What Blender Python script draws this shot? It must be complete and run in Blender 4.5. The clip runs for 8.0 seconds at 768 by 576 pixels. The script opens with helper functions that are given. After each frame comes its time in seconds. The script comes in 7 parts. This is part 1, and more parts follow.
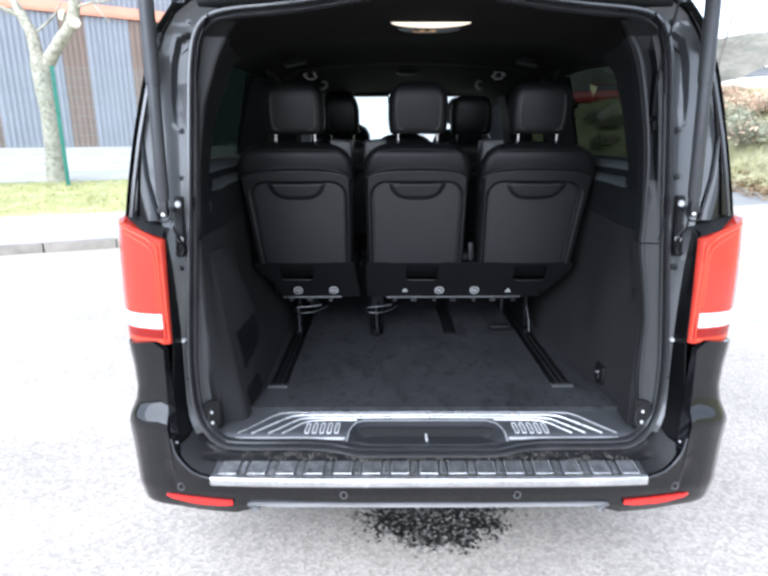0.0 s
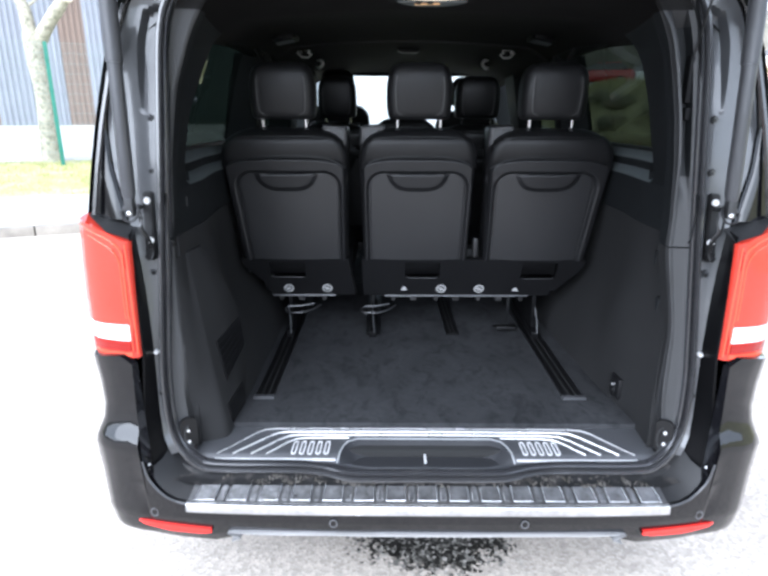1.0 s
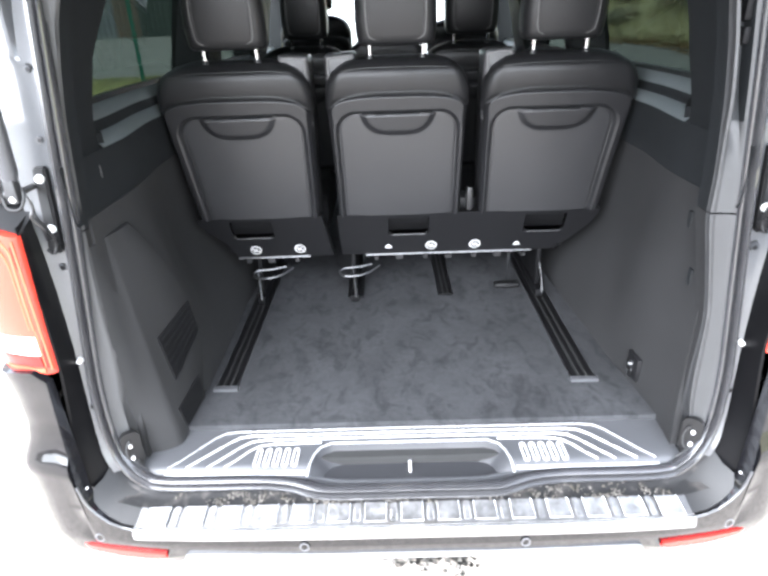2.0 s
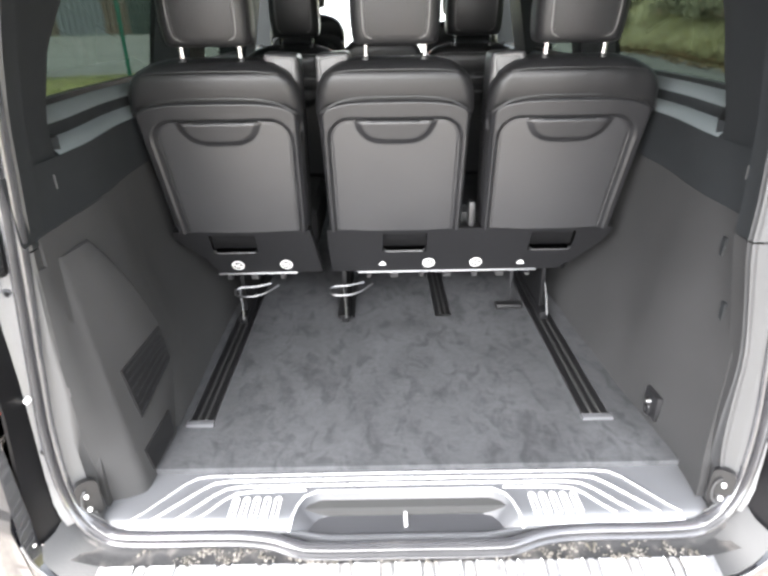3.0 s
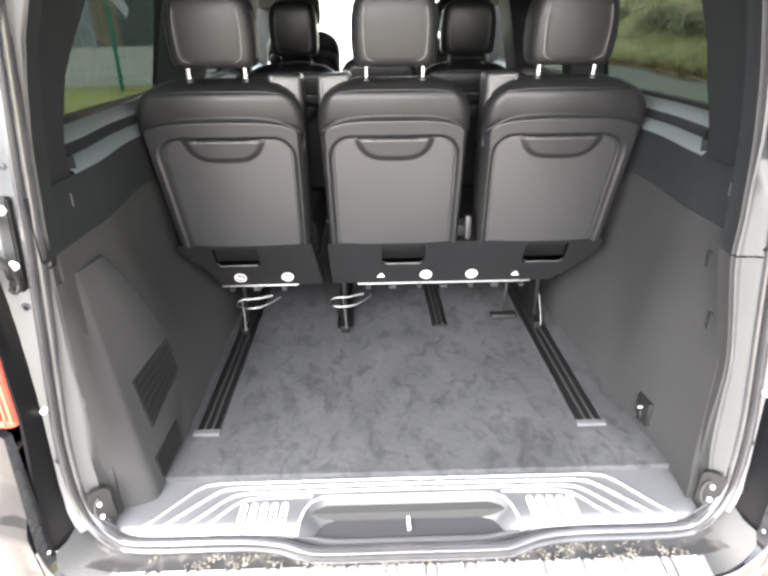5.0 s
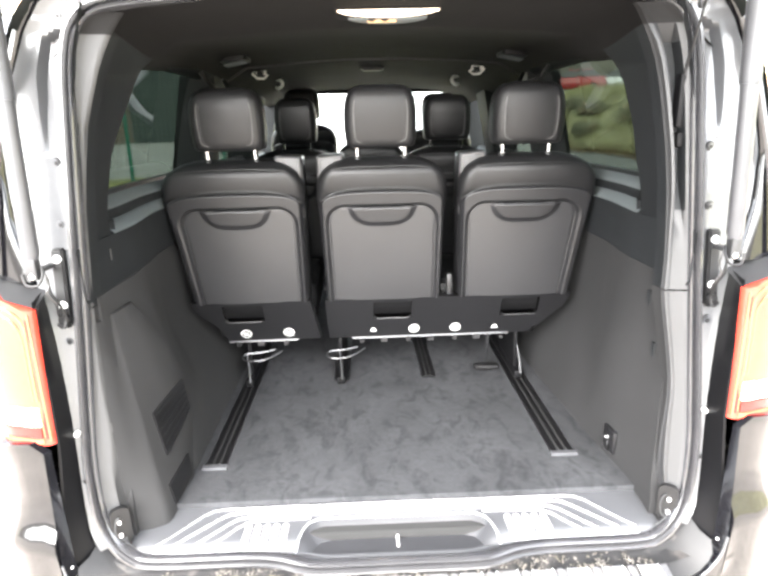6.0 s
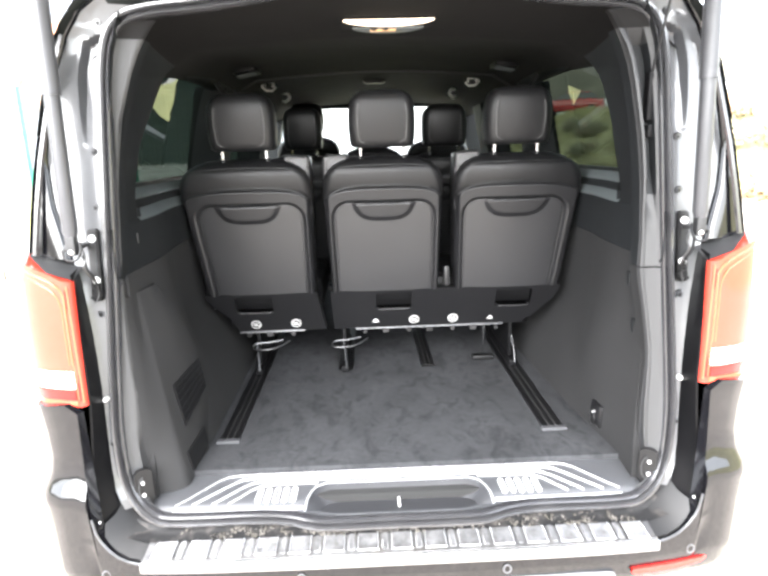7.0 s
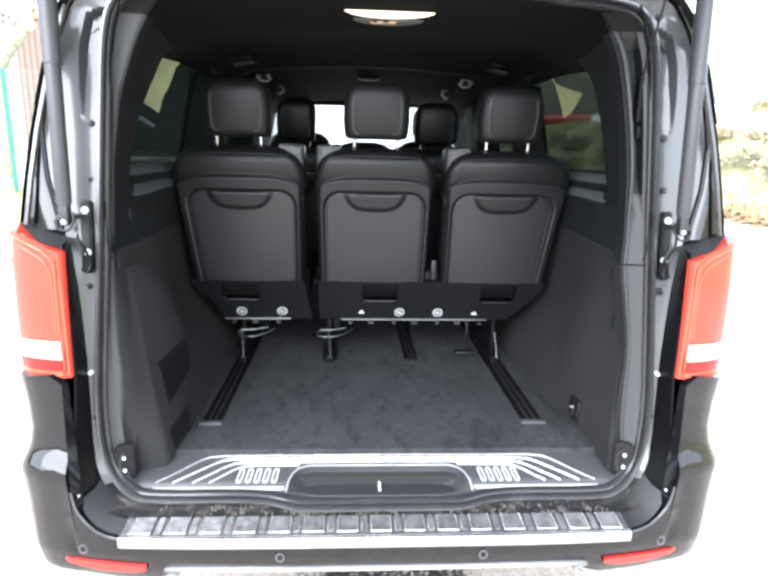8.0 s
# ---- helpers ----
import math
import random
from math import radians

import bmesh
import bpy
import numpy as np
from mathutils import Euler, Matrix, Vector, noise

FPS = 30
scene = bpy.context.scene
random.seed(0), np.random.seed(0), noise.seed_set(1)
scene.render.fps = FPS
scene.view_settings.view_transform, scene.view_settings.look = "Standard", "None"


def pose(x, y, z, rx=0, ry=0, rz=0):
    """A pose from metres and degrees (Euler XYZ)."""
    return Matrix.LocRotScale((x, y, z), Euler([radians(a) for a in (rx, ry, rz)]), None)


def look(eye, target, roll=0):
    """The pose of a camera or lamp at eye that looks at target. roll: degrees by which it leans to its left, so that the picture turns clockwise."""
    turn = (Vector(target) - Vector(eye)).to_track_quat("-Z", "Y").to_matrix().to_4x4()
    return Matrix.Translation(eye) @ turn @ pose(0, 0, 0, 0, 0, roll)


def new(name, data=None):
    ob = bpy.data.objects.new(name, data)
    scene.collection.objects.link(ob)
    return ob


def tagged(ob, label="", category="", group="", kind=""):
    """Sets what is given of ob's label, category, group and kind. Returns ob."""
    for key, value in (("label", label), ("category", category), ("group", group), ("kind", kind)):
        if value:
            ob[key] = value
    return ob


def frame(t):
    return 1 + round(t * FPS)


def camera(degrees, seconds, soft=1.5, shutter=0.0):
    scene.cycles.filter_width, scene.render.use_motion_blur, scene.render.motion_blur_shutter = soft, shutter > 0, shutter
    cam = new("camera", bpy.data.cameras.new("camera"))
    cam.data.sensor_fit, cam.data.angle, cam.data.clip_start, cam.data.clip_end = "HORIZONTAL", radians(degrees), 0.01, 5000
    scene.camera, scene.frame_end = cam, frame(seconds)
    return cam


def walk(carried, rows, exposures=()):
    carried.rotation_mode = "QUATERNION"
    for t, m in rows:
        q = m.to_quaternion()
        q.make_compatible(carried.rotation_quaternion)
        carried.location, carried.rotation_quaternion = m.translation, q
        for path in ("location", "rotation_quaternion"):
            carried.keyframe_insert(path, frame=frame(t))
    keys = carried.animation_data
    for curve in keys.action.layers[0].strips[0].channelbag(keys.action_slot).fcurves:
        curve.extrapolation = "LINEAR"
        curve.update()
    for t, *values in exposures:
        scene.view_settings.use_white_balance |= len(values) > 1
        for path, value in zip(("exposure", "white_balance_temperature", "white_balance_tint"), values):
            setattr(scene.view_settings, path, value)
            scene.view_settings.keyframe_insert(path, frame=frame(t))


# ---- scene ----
cam = camera(67.7, 8.0, soft=3.0)
PATH = [
    (0, (-0.144, -1.678, 1.544), (-0.144, 0.255, 1.03), -0.1),
    (0.5, (-0.19, -1.621, 1.569), (-0.077, 0.31, 1.062), 1.3),
    (1, (-0.125, -1.466, 1.569), (-0.131, 0.448, 0.989), 0.2),
    (1.5, (-0.037, -1.273, 1.62), (-0.075, 0.594, 0.904), -0.9),
    (1.7, (-0.03, -1.189, 1.635), (-0.07, 0.612, 0.765), -2.5),
    (2.9, (-0.066, -0.925, 1.621), (-0.021, 0.902, 0.81), 0.6),
    (3, (-0.052, -0.908, 1.619), (-0.039, 0.9, 0.765), -0.7),
    (3.5, (-0.089, -0.883, 1.63), (-0.025, 0.897, 0.721), 0.7),
    (4, (-0.107, -0.882, 1.59), (-0.006, 0.878, 0.647), 1.2),
    (4.2, (-0.104, -0.878, 1.615), (-0.006, 0.88, 0.667), 1.0),
    (5.3, (-0.073, -1.036, 1.65), (-0.052, 0.834, 0.942), -1.1),
    (5.5, (-0.068, -1.101, 1.65), (-0.057, 0.799, 1.028), -1.3),
    (6, (-0.057, -1.216, 1.623), (-0.004, 0.707, 1.077), -1.4),
    (6.5, (-0.065, -1.332, 1.595), (-0.051, 0.626, 1.188), -1.1),
    (7, (-0.064, -1.39, 1.547), (-0.015, 0.553, 1.073), -1.6),
    (7.5, (-0.071, -1.416, 1.505), (0.067, 0.505, 0.964), -0.1),
    (8, (-0.09, -1.424, 1.502), (0.025, 0.519, 1.043), 1.4),
]
EXPOSURES = [(0, 1.70, 5560, 10), (0.5, 1.84, 5560, 10), (1.0, 2.03, 5580, 10), (1.5, 2.90, 5750, 10), (3.0, 4.17, 6450, 10), (3.5, 4.2, 6620, 10), (4.0, 3.94, 6620, 10), (5.5, 4.45, 6620, 10), (6.0, 4.37, 6600, 10), (6.5, 4.10, 6520, 10), (7.0, 3.80, 6420, 10), (7.5, 2.94, 6120, 10), (8.0, 2.85, 5980, 10)]
walk(cam, [(t, look(eye, target, roll)) for t, eye, target, roll in PATH], EXPOSURES)

# ---------------------------------------------------------------- light
world = bpy.data.worlds.new("overcast_sky")
scene.world = world
world.use_nodes = True
wn, wl = world.node_tree.nodes, world.node_tree.links
wn.clear()
sky = wn.new("ShaderNodeTexSky")
sky.sky_type = "NISHITA"
sky.sun_disc = False
sky.sun_elevation = radians(41)
sky.sun_rotation = radians(202)
sky.dust_density = 1.0
sky.air_density = 1.0
veil = wn.new("ShaderNodeHueSaturation")
veil.inputs["Saturation"].default_value = 0.22
back = wn.new("ShaderNodeBackground")
back.inputs["Strength"].default_value = 0.15
wout = wn.new("ShaderNodeOutputWorld")
wl.new(sky.outputs["Color"], veil.inputs["Color"])
wl.new(veil.outputs["Color"], back.inputs["Color"])
wl.new(back.outputs["Background"], wout.inputs["Surface"])
sun_data = bpy.data.lights.new("sun", "SUN")
sun_data.energy, sun_data.angle, sun_data.color = 1.6, radians(80), (1.0, 0.97, 0.93)
sun_ob = new("sun", sun_data)
sun_ob.matrix_world = look((-3.2, -7.8, 7.2), (0, 0, 0))


# ---------------------------------------------------------------- materials
def mat(name, col, rough=0.5, metal=0.0, var=0.15, scale=6.0, fine=180.0, bump=0.08, coat=0.0, spec=0.5, rvar=0.08, stretch=(1, 1, 1), dust=0.0, dustcol=(0.3, 0.28, 0.25), emit=0.0):
    m = bpy.data.materials.new(name)
    m.use_nodes = True
    n, l = m.node_tree.nodes, m.node_tree.links
    b = n["Principled BSDF"]
    tc = n.new("ShaderNodeTexCoord")
    mp = n.new("ShaderNodeMapping")
    mp.inputs["Scale"].default_value = stretch
    l.new(tc.outputs["Object"], mp.inputs["Vector"])

    def nz(s, d=3.0):
        t = n.new("ShaderNodeTexNoise")
        t.inputs["Scale"].default_value, t.inputs["Detail"].default_value = s, d
        l.new(mp.outputs["Vector"], t.inputs["Vector"])
        return t
    big, small = nz(scale, 5.0), nz(fine, 2.0)
    mix = n.new("ShaderNodeMath")
    mix.operation = "MULTIPLY_ADD"
    l.new(small.outputs["Fac"], mix.inputs[0])
    mix.inputs[1].default_value = 0.45
    l.new(big.outputs["Fac"], mix.inputs[2])
    rg = n.new("ShaderNodeMapRange")
    rg.inputs["From Min"].default_value, rg.inputs["From Max"].default_value = 0.4, 1.05
    l.new(mix.outputs[0], rg.inputs["Value"])
    cm = n.new("ShaderNodeMix")
    cm.data_type = "RGBA"
    l.new(rg.outputs["Result"], cm.inputs[0])
    cm.inputs[6].default_value = (*[max(0, c * (1 - var)) for c in col], 1)
    cm.inputs[7].default_value = (*[min(1, c * (1 + var)) for c in col], 1)
    colour = cm.outputs[2]
    rr = n.new("ShaderNodeMapRange")
    rr.inputs["To Min"].default_value, rr.inputs["To Max"].default_value = max(0.02, rough - rvar), min(1, rough + rvar)
    l.new(big.outputs["Fac"], rr.inputs["Value"])
    rough_out = rr.outputs["Result"]
    if dust:
        dn = nz(scale * 1.7, 8.0)
        dm = n.new("ShaderNodeMapRange")
        dm.inputs["From Min"].default_value, dm.inputs["From Max"].default_value, dm.inputs["To Max"].default_value = 0.48, 0.72, dust
        l.new(dn.outputs["Fac"], dm.inputs["Value"])
        d2 = n.new("ShaderNodeMix")
        d2.data_type = "RGBA"
        l.new(dm.outputs["Result"], d2.inputs[0])
        l.new(colour, d2.inputs[6])
        d2.inputs[7].default_value = (*dustcol, 1)
        colour = d2.outputs[2]
    l.new(colour, b.inputs["Base Color"])
    l.new(rough_out, b.inputs["Roughness"])
    b.inputs["Metallic"].default_value = metal
    b.inputs["Specular IOR Level"].default_value = spec
    b.inputs["Coat Weight"].default_value = coat
    b.inputs["Coat Roughness"].default_value = 0.06
    if bump:
        bp = n.new("ShaderNodeBump")
        bp.inputs["Strength"].default_value, bp.inputs["Distance"].default_value = min(1, bump), 0.002
        l.new(small.outputs["Fac"], bp.inputs["Height"])
        l.new(bp.outputs["Normal"], b.inputs["Normal"])
    if emit:
        b.inputs["Emission Color"].default_value = (*col, 1)
        b.inputs["Emission Strength"].default_value = emit
    return m


def glass(name, tint, rough=0.0):
    m = bpy.data.materials.new(name)
    m.use_nodes = True
    n, l = m.node_tree.nodes, m.node_tree.links
    n.clear()
    out, mx = n.new("ShaderNodeOutputMaterial"), n.new("ShaderNodeMixShader")
    tr, gl, fr = n.new("ShaderNodeBsdfTransparent"), n.new("ShaderNodeBsdfGlossy"), n.new("ShaderNodeLayerWeight")
    tr.inputs["Color"].default_value = (*tint, 1)
    gl.inputs["Roughness"].default_value = rough
    pw, ad = n.new("ShaderNodeMath"), n.new("ShaderNodeMath")
    pw.operation, ad.operation = "POWER", "MULTIPLY_ADD"
    pw.inputs[1].default_value = 5.0
    ad.inputs[1].default_value, ad.inputs[2].default_value = 0.7, 0.035
    l.new(fr.outputs["Facing"], pw.inputs[0])
    l.new(pw.outputs[0], ad.inputs[0])
    l.new(ad.outputs[0], mx.inputs["Fac"])
    l.new(tr.outputs["BSDF"], mx.inputs[1])
    l.new(gl.outputs["BSDF"], mx.inputs[2])
    l.new(mx.outputs["Shader"], out.inputs["Surface"])
    return m


PAINT = mat("black_paint", (0.0035, 0.0035, 0.0045), 0.16, var=0.1, bump=0.0, coat=1.0, spec=0.05, rvar=0.05)
GUTTER = mat("satin_black_body_paint", (0.049, 0.051, 0.0555), 0.32, var=0.12, bump=0.02, coat=0.6, spec=0.5, dust=0.12, dustcol=(0.09, 0.09, 0.09))
FLANK = mat("shaded_black_plastic", (0.0035, 0.0035, 0.004), 0.4, bump=0.05, spec=0.12)
GLOSS = mat("gloss_black_plastic", (0.008, 0.008, 0.009), 0.2, bump=0.0)
SENSOR = mat("grey_sensor_ring", (0.075, 0.075, 0.078), 0.4)
ROOFEDGE = mat("satin_black_sealer", (0.006, 0.0075, 0.007), 0.5, var=0.2, bump=0.1, spec=0.15)
RUBBER = mat("seal_rubber", (0.022, 0.022, 0.024), 0.24, bump=0.04, spec=0.9, coat=0.4, dust=0.1, dustcol=(0.11, 0.11, 0.11))
TRIM = mat("grained_grey_trim", (0.0211, 0.0214, 0.0225), 0.5, bump=0.35, fine=420, var=0.08, spec=0.4)
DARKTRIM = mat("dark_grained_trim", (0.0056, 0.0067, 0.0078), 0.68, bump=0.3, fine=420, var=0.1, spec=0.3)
LEDGE = mat("window_ledge_trim", (0.095, 0.108, 0.112), 0.45, bump=0.2, fine=420, var=0.08)
FELT = mat("wall_felt", (0.0212, 0.0212, 0.0218), 0.95, bump=0.6, fine=600, var=0.24, scale=3.5, spec=0.15)
HEAD = mat("headliner_cloth", (0.0060, 0.0057, 0.0058), 0.92, bump=0.4, fine=500, var=0.08, spec=0.2)
LEATHER = mat("black_leather", (0.0072, 0.0072, 0.0078), 0.43, bump=0.35, fine=260, var=0.12, scale=10, spec=0.3)
SHELL = mat("seat_shell_plastic", (0.0110, 0.0110, 0.0120), 0.39, bump=0.3, fine=480, var=0.07, spec=0.34)
SHELLPANEL = mat("seat_panel_plastic", (0.0200, 0.0200, 0.0212), 0.35, bump=0.3, fine=480, var=0.07, spec=0.45)
SHROUD = mat("seat_base_plastic", (0.0073, 0.0073, 0.0081), 0.42, bump=0.3, fine=480, var=0.08, spec=0.35)
STITCH = mat("grey_stitching", (0.0840, 0.0840, 0.0840), 0.85)
BLACK = mat("black_plastic", (0.0060, 0.0060, 0.0065), 0.45, bump=0.1, spec=0.3)
RAILM = mat("black_rail", (0.0050, 0.0050, 0.0055), 0.35, bump=0.05, spec=0.2)
RAILGROOVE = mat("rail_slot", (0.0600, 0.0600, 0.0600), 0.4, metal=0.7)
STRIPM = mat("satin_bright_strip", (0.58, 0.58, 0.59), 0.27, metal=0.7, bump=0.05, fine=90)
STRUTM = mat("strut_powder_coat", (0.046, 0.0468, 0.0505), 0.36, var=0.1, bump=0.05, spec=0.35)
CHROME = mat("polished_steel", (0.75, 0.75, 0.76), 0.16, metal=1.0, bump=0.0)
HOOKM = mat("pale_hook_plastic", (0.83, 0.82, 0.79), 0.18, bump=0.0)
DULLSTEEL = mat("dull_steel", (0.0780, 0.0780, 0.0810), 0.3, metal=0.9, bump=0.1)
STEEL = mat("brushed_steel", (0.62, 0.62, 0.63), 0.24, metal=1.0, bump=0.25, fine=90, stretch=(0.15, 6, 6), rvar=0.1)
TREAD = mat("scuffed_tread_plate", (0.115, 0.115, 0.117), 0.36, metal=0.8, bump=0.4, fine=140, scale=14, var=0.35, rvar=0.14, dust=0.6, dustcol=(0.13, 0.12, 0.11))
TREADPAD = mat("worn_tread_pad", (0.165, 0.165, 0.168), 0.34, metal=0.75, bump=0.8, fine=70, scale=30, var=0.45, rvar=0.16, dust=0.6, dustcol=(0.09, 0.086, 0.08))
TREADLIP = mat("bright_tread_lip", (0.54, 0.54, 0.545), 0.22, metal=0.85, bump=0.25, fine=60, scale=7, var=0.35, rvar=0.12)
SILL = mat("sill_plate_plastic", (0.050, 0.0513, 0.0555), 0.36, bump=0.15, fine=400, var=0.08)
GRIME = mat("grimy_apron", (0.007, 0.007, 0.0075), 0.65, bump=0.6, fine=60, scale=13, var=0.3, dust=0.85, dustcol=(0.050, 0.046, 0.043), spec=0.25)
FLAKE = mat("pale_grit", (0.075, 0.070, 0.064), 0.9, var=0.6, scale=24, spec=0.1, dust=0.8, dustcol=(0.035, 0.032, 0.024))
FOOTBLACK = mat("dull_black_steel", (0.004, 0.004, 0.0045), 0.6, bump=0.1, spec=0.12)
BANKBLADE = mat("dry_grass_blade", (0.40, 0.385, 0.21), 0.8, var=0.3, scale=2.0, spec=0.2)
TRAYM = mat("latch_tray_plastic", (0.024, 0.0245, 0.027), 0.35, bump=0.15, fine=400, var=0.08)
PALE = mat("pale_silver_trim", (0.62, 0.62, 0.63), 0.28, metal=0.15, bump=0.0)
SILVER = mat("silver_paint", (0.42, 0.43, 0.44), 0.32, metal=0.5, bump=0.02)
SILVERDULL = mat("dulled_silver_paint", (0.33, 0.33, 0.335), 0.32, metal=0.5, var=0.2, scale=5, bump=0.04, dust=0.2, dustcol=(0.14, 0.135, 0.13))
WHITE = mat("white_print", (0.5, 0.5, 0.5), 0.6, spec=0.2)
STUD = mat("zinc_stud", (0.8, 0.8, 0.8), 0.3, metal=0.3, bump=0.0)
RED = mat("red_lens", (0.48, 0.042, 0.026), 0.1, var=0.08, bump=0.0, coat=0.35, spec=0.25)
REDDARK = mat("dark_red_lens", (0.24, 0.008, 0.006), 0.12, var=0.08, bump=0.0, coat=0.35, spec=0.25)
REDRIM = mat("bright_red_lens", (0.8000, 0.0800, 0.0400), 0.1, var=0.05, bump=0.0, coat=0.35, spec=0.25)
CLEAR = mat("white_lens", (0.82, 0.80, 0.78), 0.12, var=0.08, bump=0.0, coat=1.0)
REFLECT = mat("red_reflector", (0.5800, 0.0180, 0.0120), 0.2, var=0.1, fine=400, bump=0.3, coat=0.6)
AMBERON = mat("lit_amber_lens", (1.0, 0.55, 0.26), 0.4, bump=0.0, emit=0.03)
LAMPON = mat("lit_dome_lens", (1.0, 0.80, 0.58), 0.4, bump=0.0, emit=0.36)
TINT = glass("privacy_glass", (0.027, 0.034, 0.0295))
CLEARGLASS = glass("clear_glass", (0.86, 0.9, 0.88))
TYRE = mat("tyre_rubber", (0.018, 0.018, 0.018), 0.85, bump=0.4)
ALLOY = mat("alloy", (0.5, 0.5, 0.52), 0.3, metal=0.9)
UNDER = mat("underbody", (0.012, 0.012, 0.012), 0.9)


def carpet_material():
    """Brushed load-floor carpet: nap lies in lighter and darker strokes."""
    m = mat("load_carpet", (0.0372, 0.0381, 0.0408), 0.95, bump=0.7, fine=700, var=0.1, spec=0.1)
    n, l = m.node_tree.nodes, m.node_tree.links
    b = n["Principled BSDF"]
    old = b.inputs["Base Color"].links[0].from_socket
    tc = n.new("ShaderNodeTexCoord")
    warp = n.new("ShaderNodeTexNoise")
    warp.inputs["Scale"].default_value = 5.0
    l.new(tc.outputs["Object"], warp.inputs["Vector"])
    add = n.new("ShaderNodeMix")
    add.data_type = "VECTOR"
    add.inputs[0].default_value = 0.06
    l.new(tc.outputs["Object"], add.inputs[4])
    l.new(warp.outputs["Color"], add.inputs[5])
    parts = []
    for stretch, sc, det, lo, hi, a, b2 in (((1.2, 0.9, 1), 3.4, 2.0, 0.38, 0.62, 0.86, 1.08), ((1.6, 0.9, 1), 12.0, 4.5, 0.35, 0.51, 0.68, 1.04), ((1.0, 1.4, 1), 48.0, 3.0, 0.33, 0.62, 0.88, 1.06)):
        mp = n.new("ShaderNodeMapping")
        mp.inputs["Scale"].default_value = stretch
        mp.inputs["Rotation"].default_value = (0, 0, 0.3 * len(parts))
        l.new(add.outputs[1], mp.inputs["Vector"])
        st = n.new("ShaderNodeTexNoise")
        st.inputs["Scale"].default_value, st.inputs["Detail"].default_value, st.inputs["Roughness"].default_value = sc, det, 0.6
        st.inputs["Distortion"].default_value = 0.7
        l.new(mp.outputs["Vector"], st.inputs["Vector"])
        rg = n.new("ShaderNodeMapRange")
        rg.inputs["From Min"].default_value, rg.inputs["From Max"].default_value = lo, hi
        rg.inputs["To Min"].default_value, rg.inputs["To Max"].default_value = a, b2
        l.new(st.outputs["Fac"], rg.inputs["Value"])
        parts.append(rg.outputs["Result"])
    m1, m2 = n.new("ShaderNodeMath"), n.new("ShaderNodeMath")
    m1.operation = m2.operation = "MULTIPLY"
    l.new(parts[0], m1.inputs[0])
    l.new(parts[1], m1.inputs[1])
    l.new(m1.outputs[0], m2.inputs[0])
    l.new(parts[2], m2.inputs[1])
    mul = n.new("ShaderNodeVectorMath")
    mul.operation = "SCALE"
    l.new(old, mul.inputs[0])
    l.new(m2.outputs[0], mul.inputs["Scale"])
    l.new(mul.outputs["Vector"], b.inputs["Base Color"])
    return m


CARPET = carpet_material()


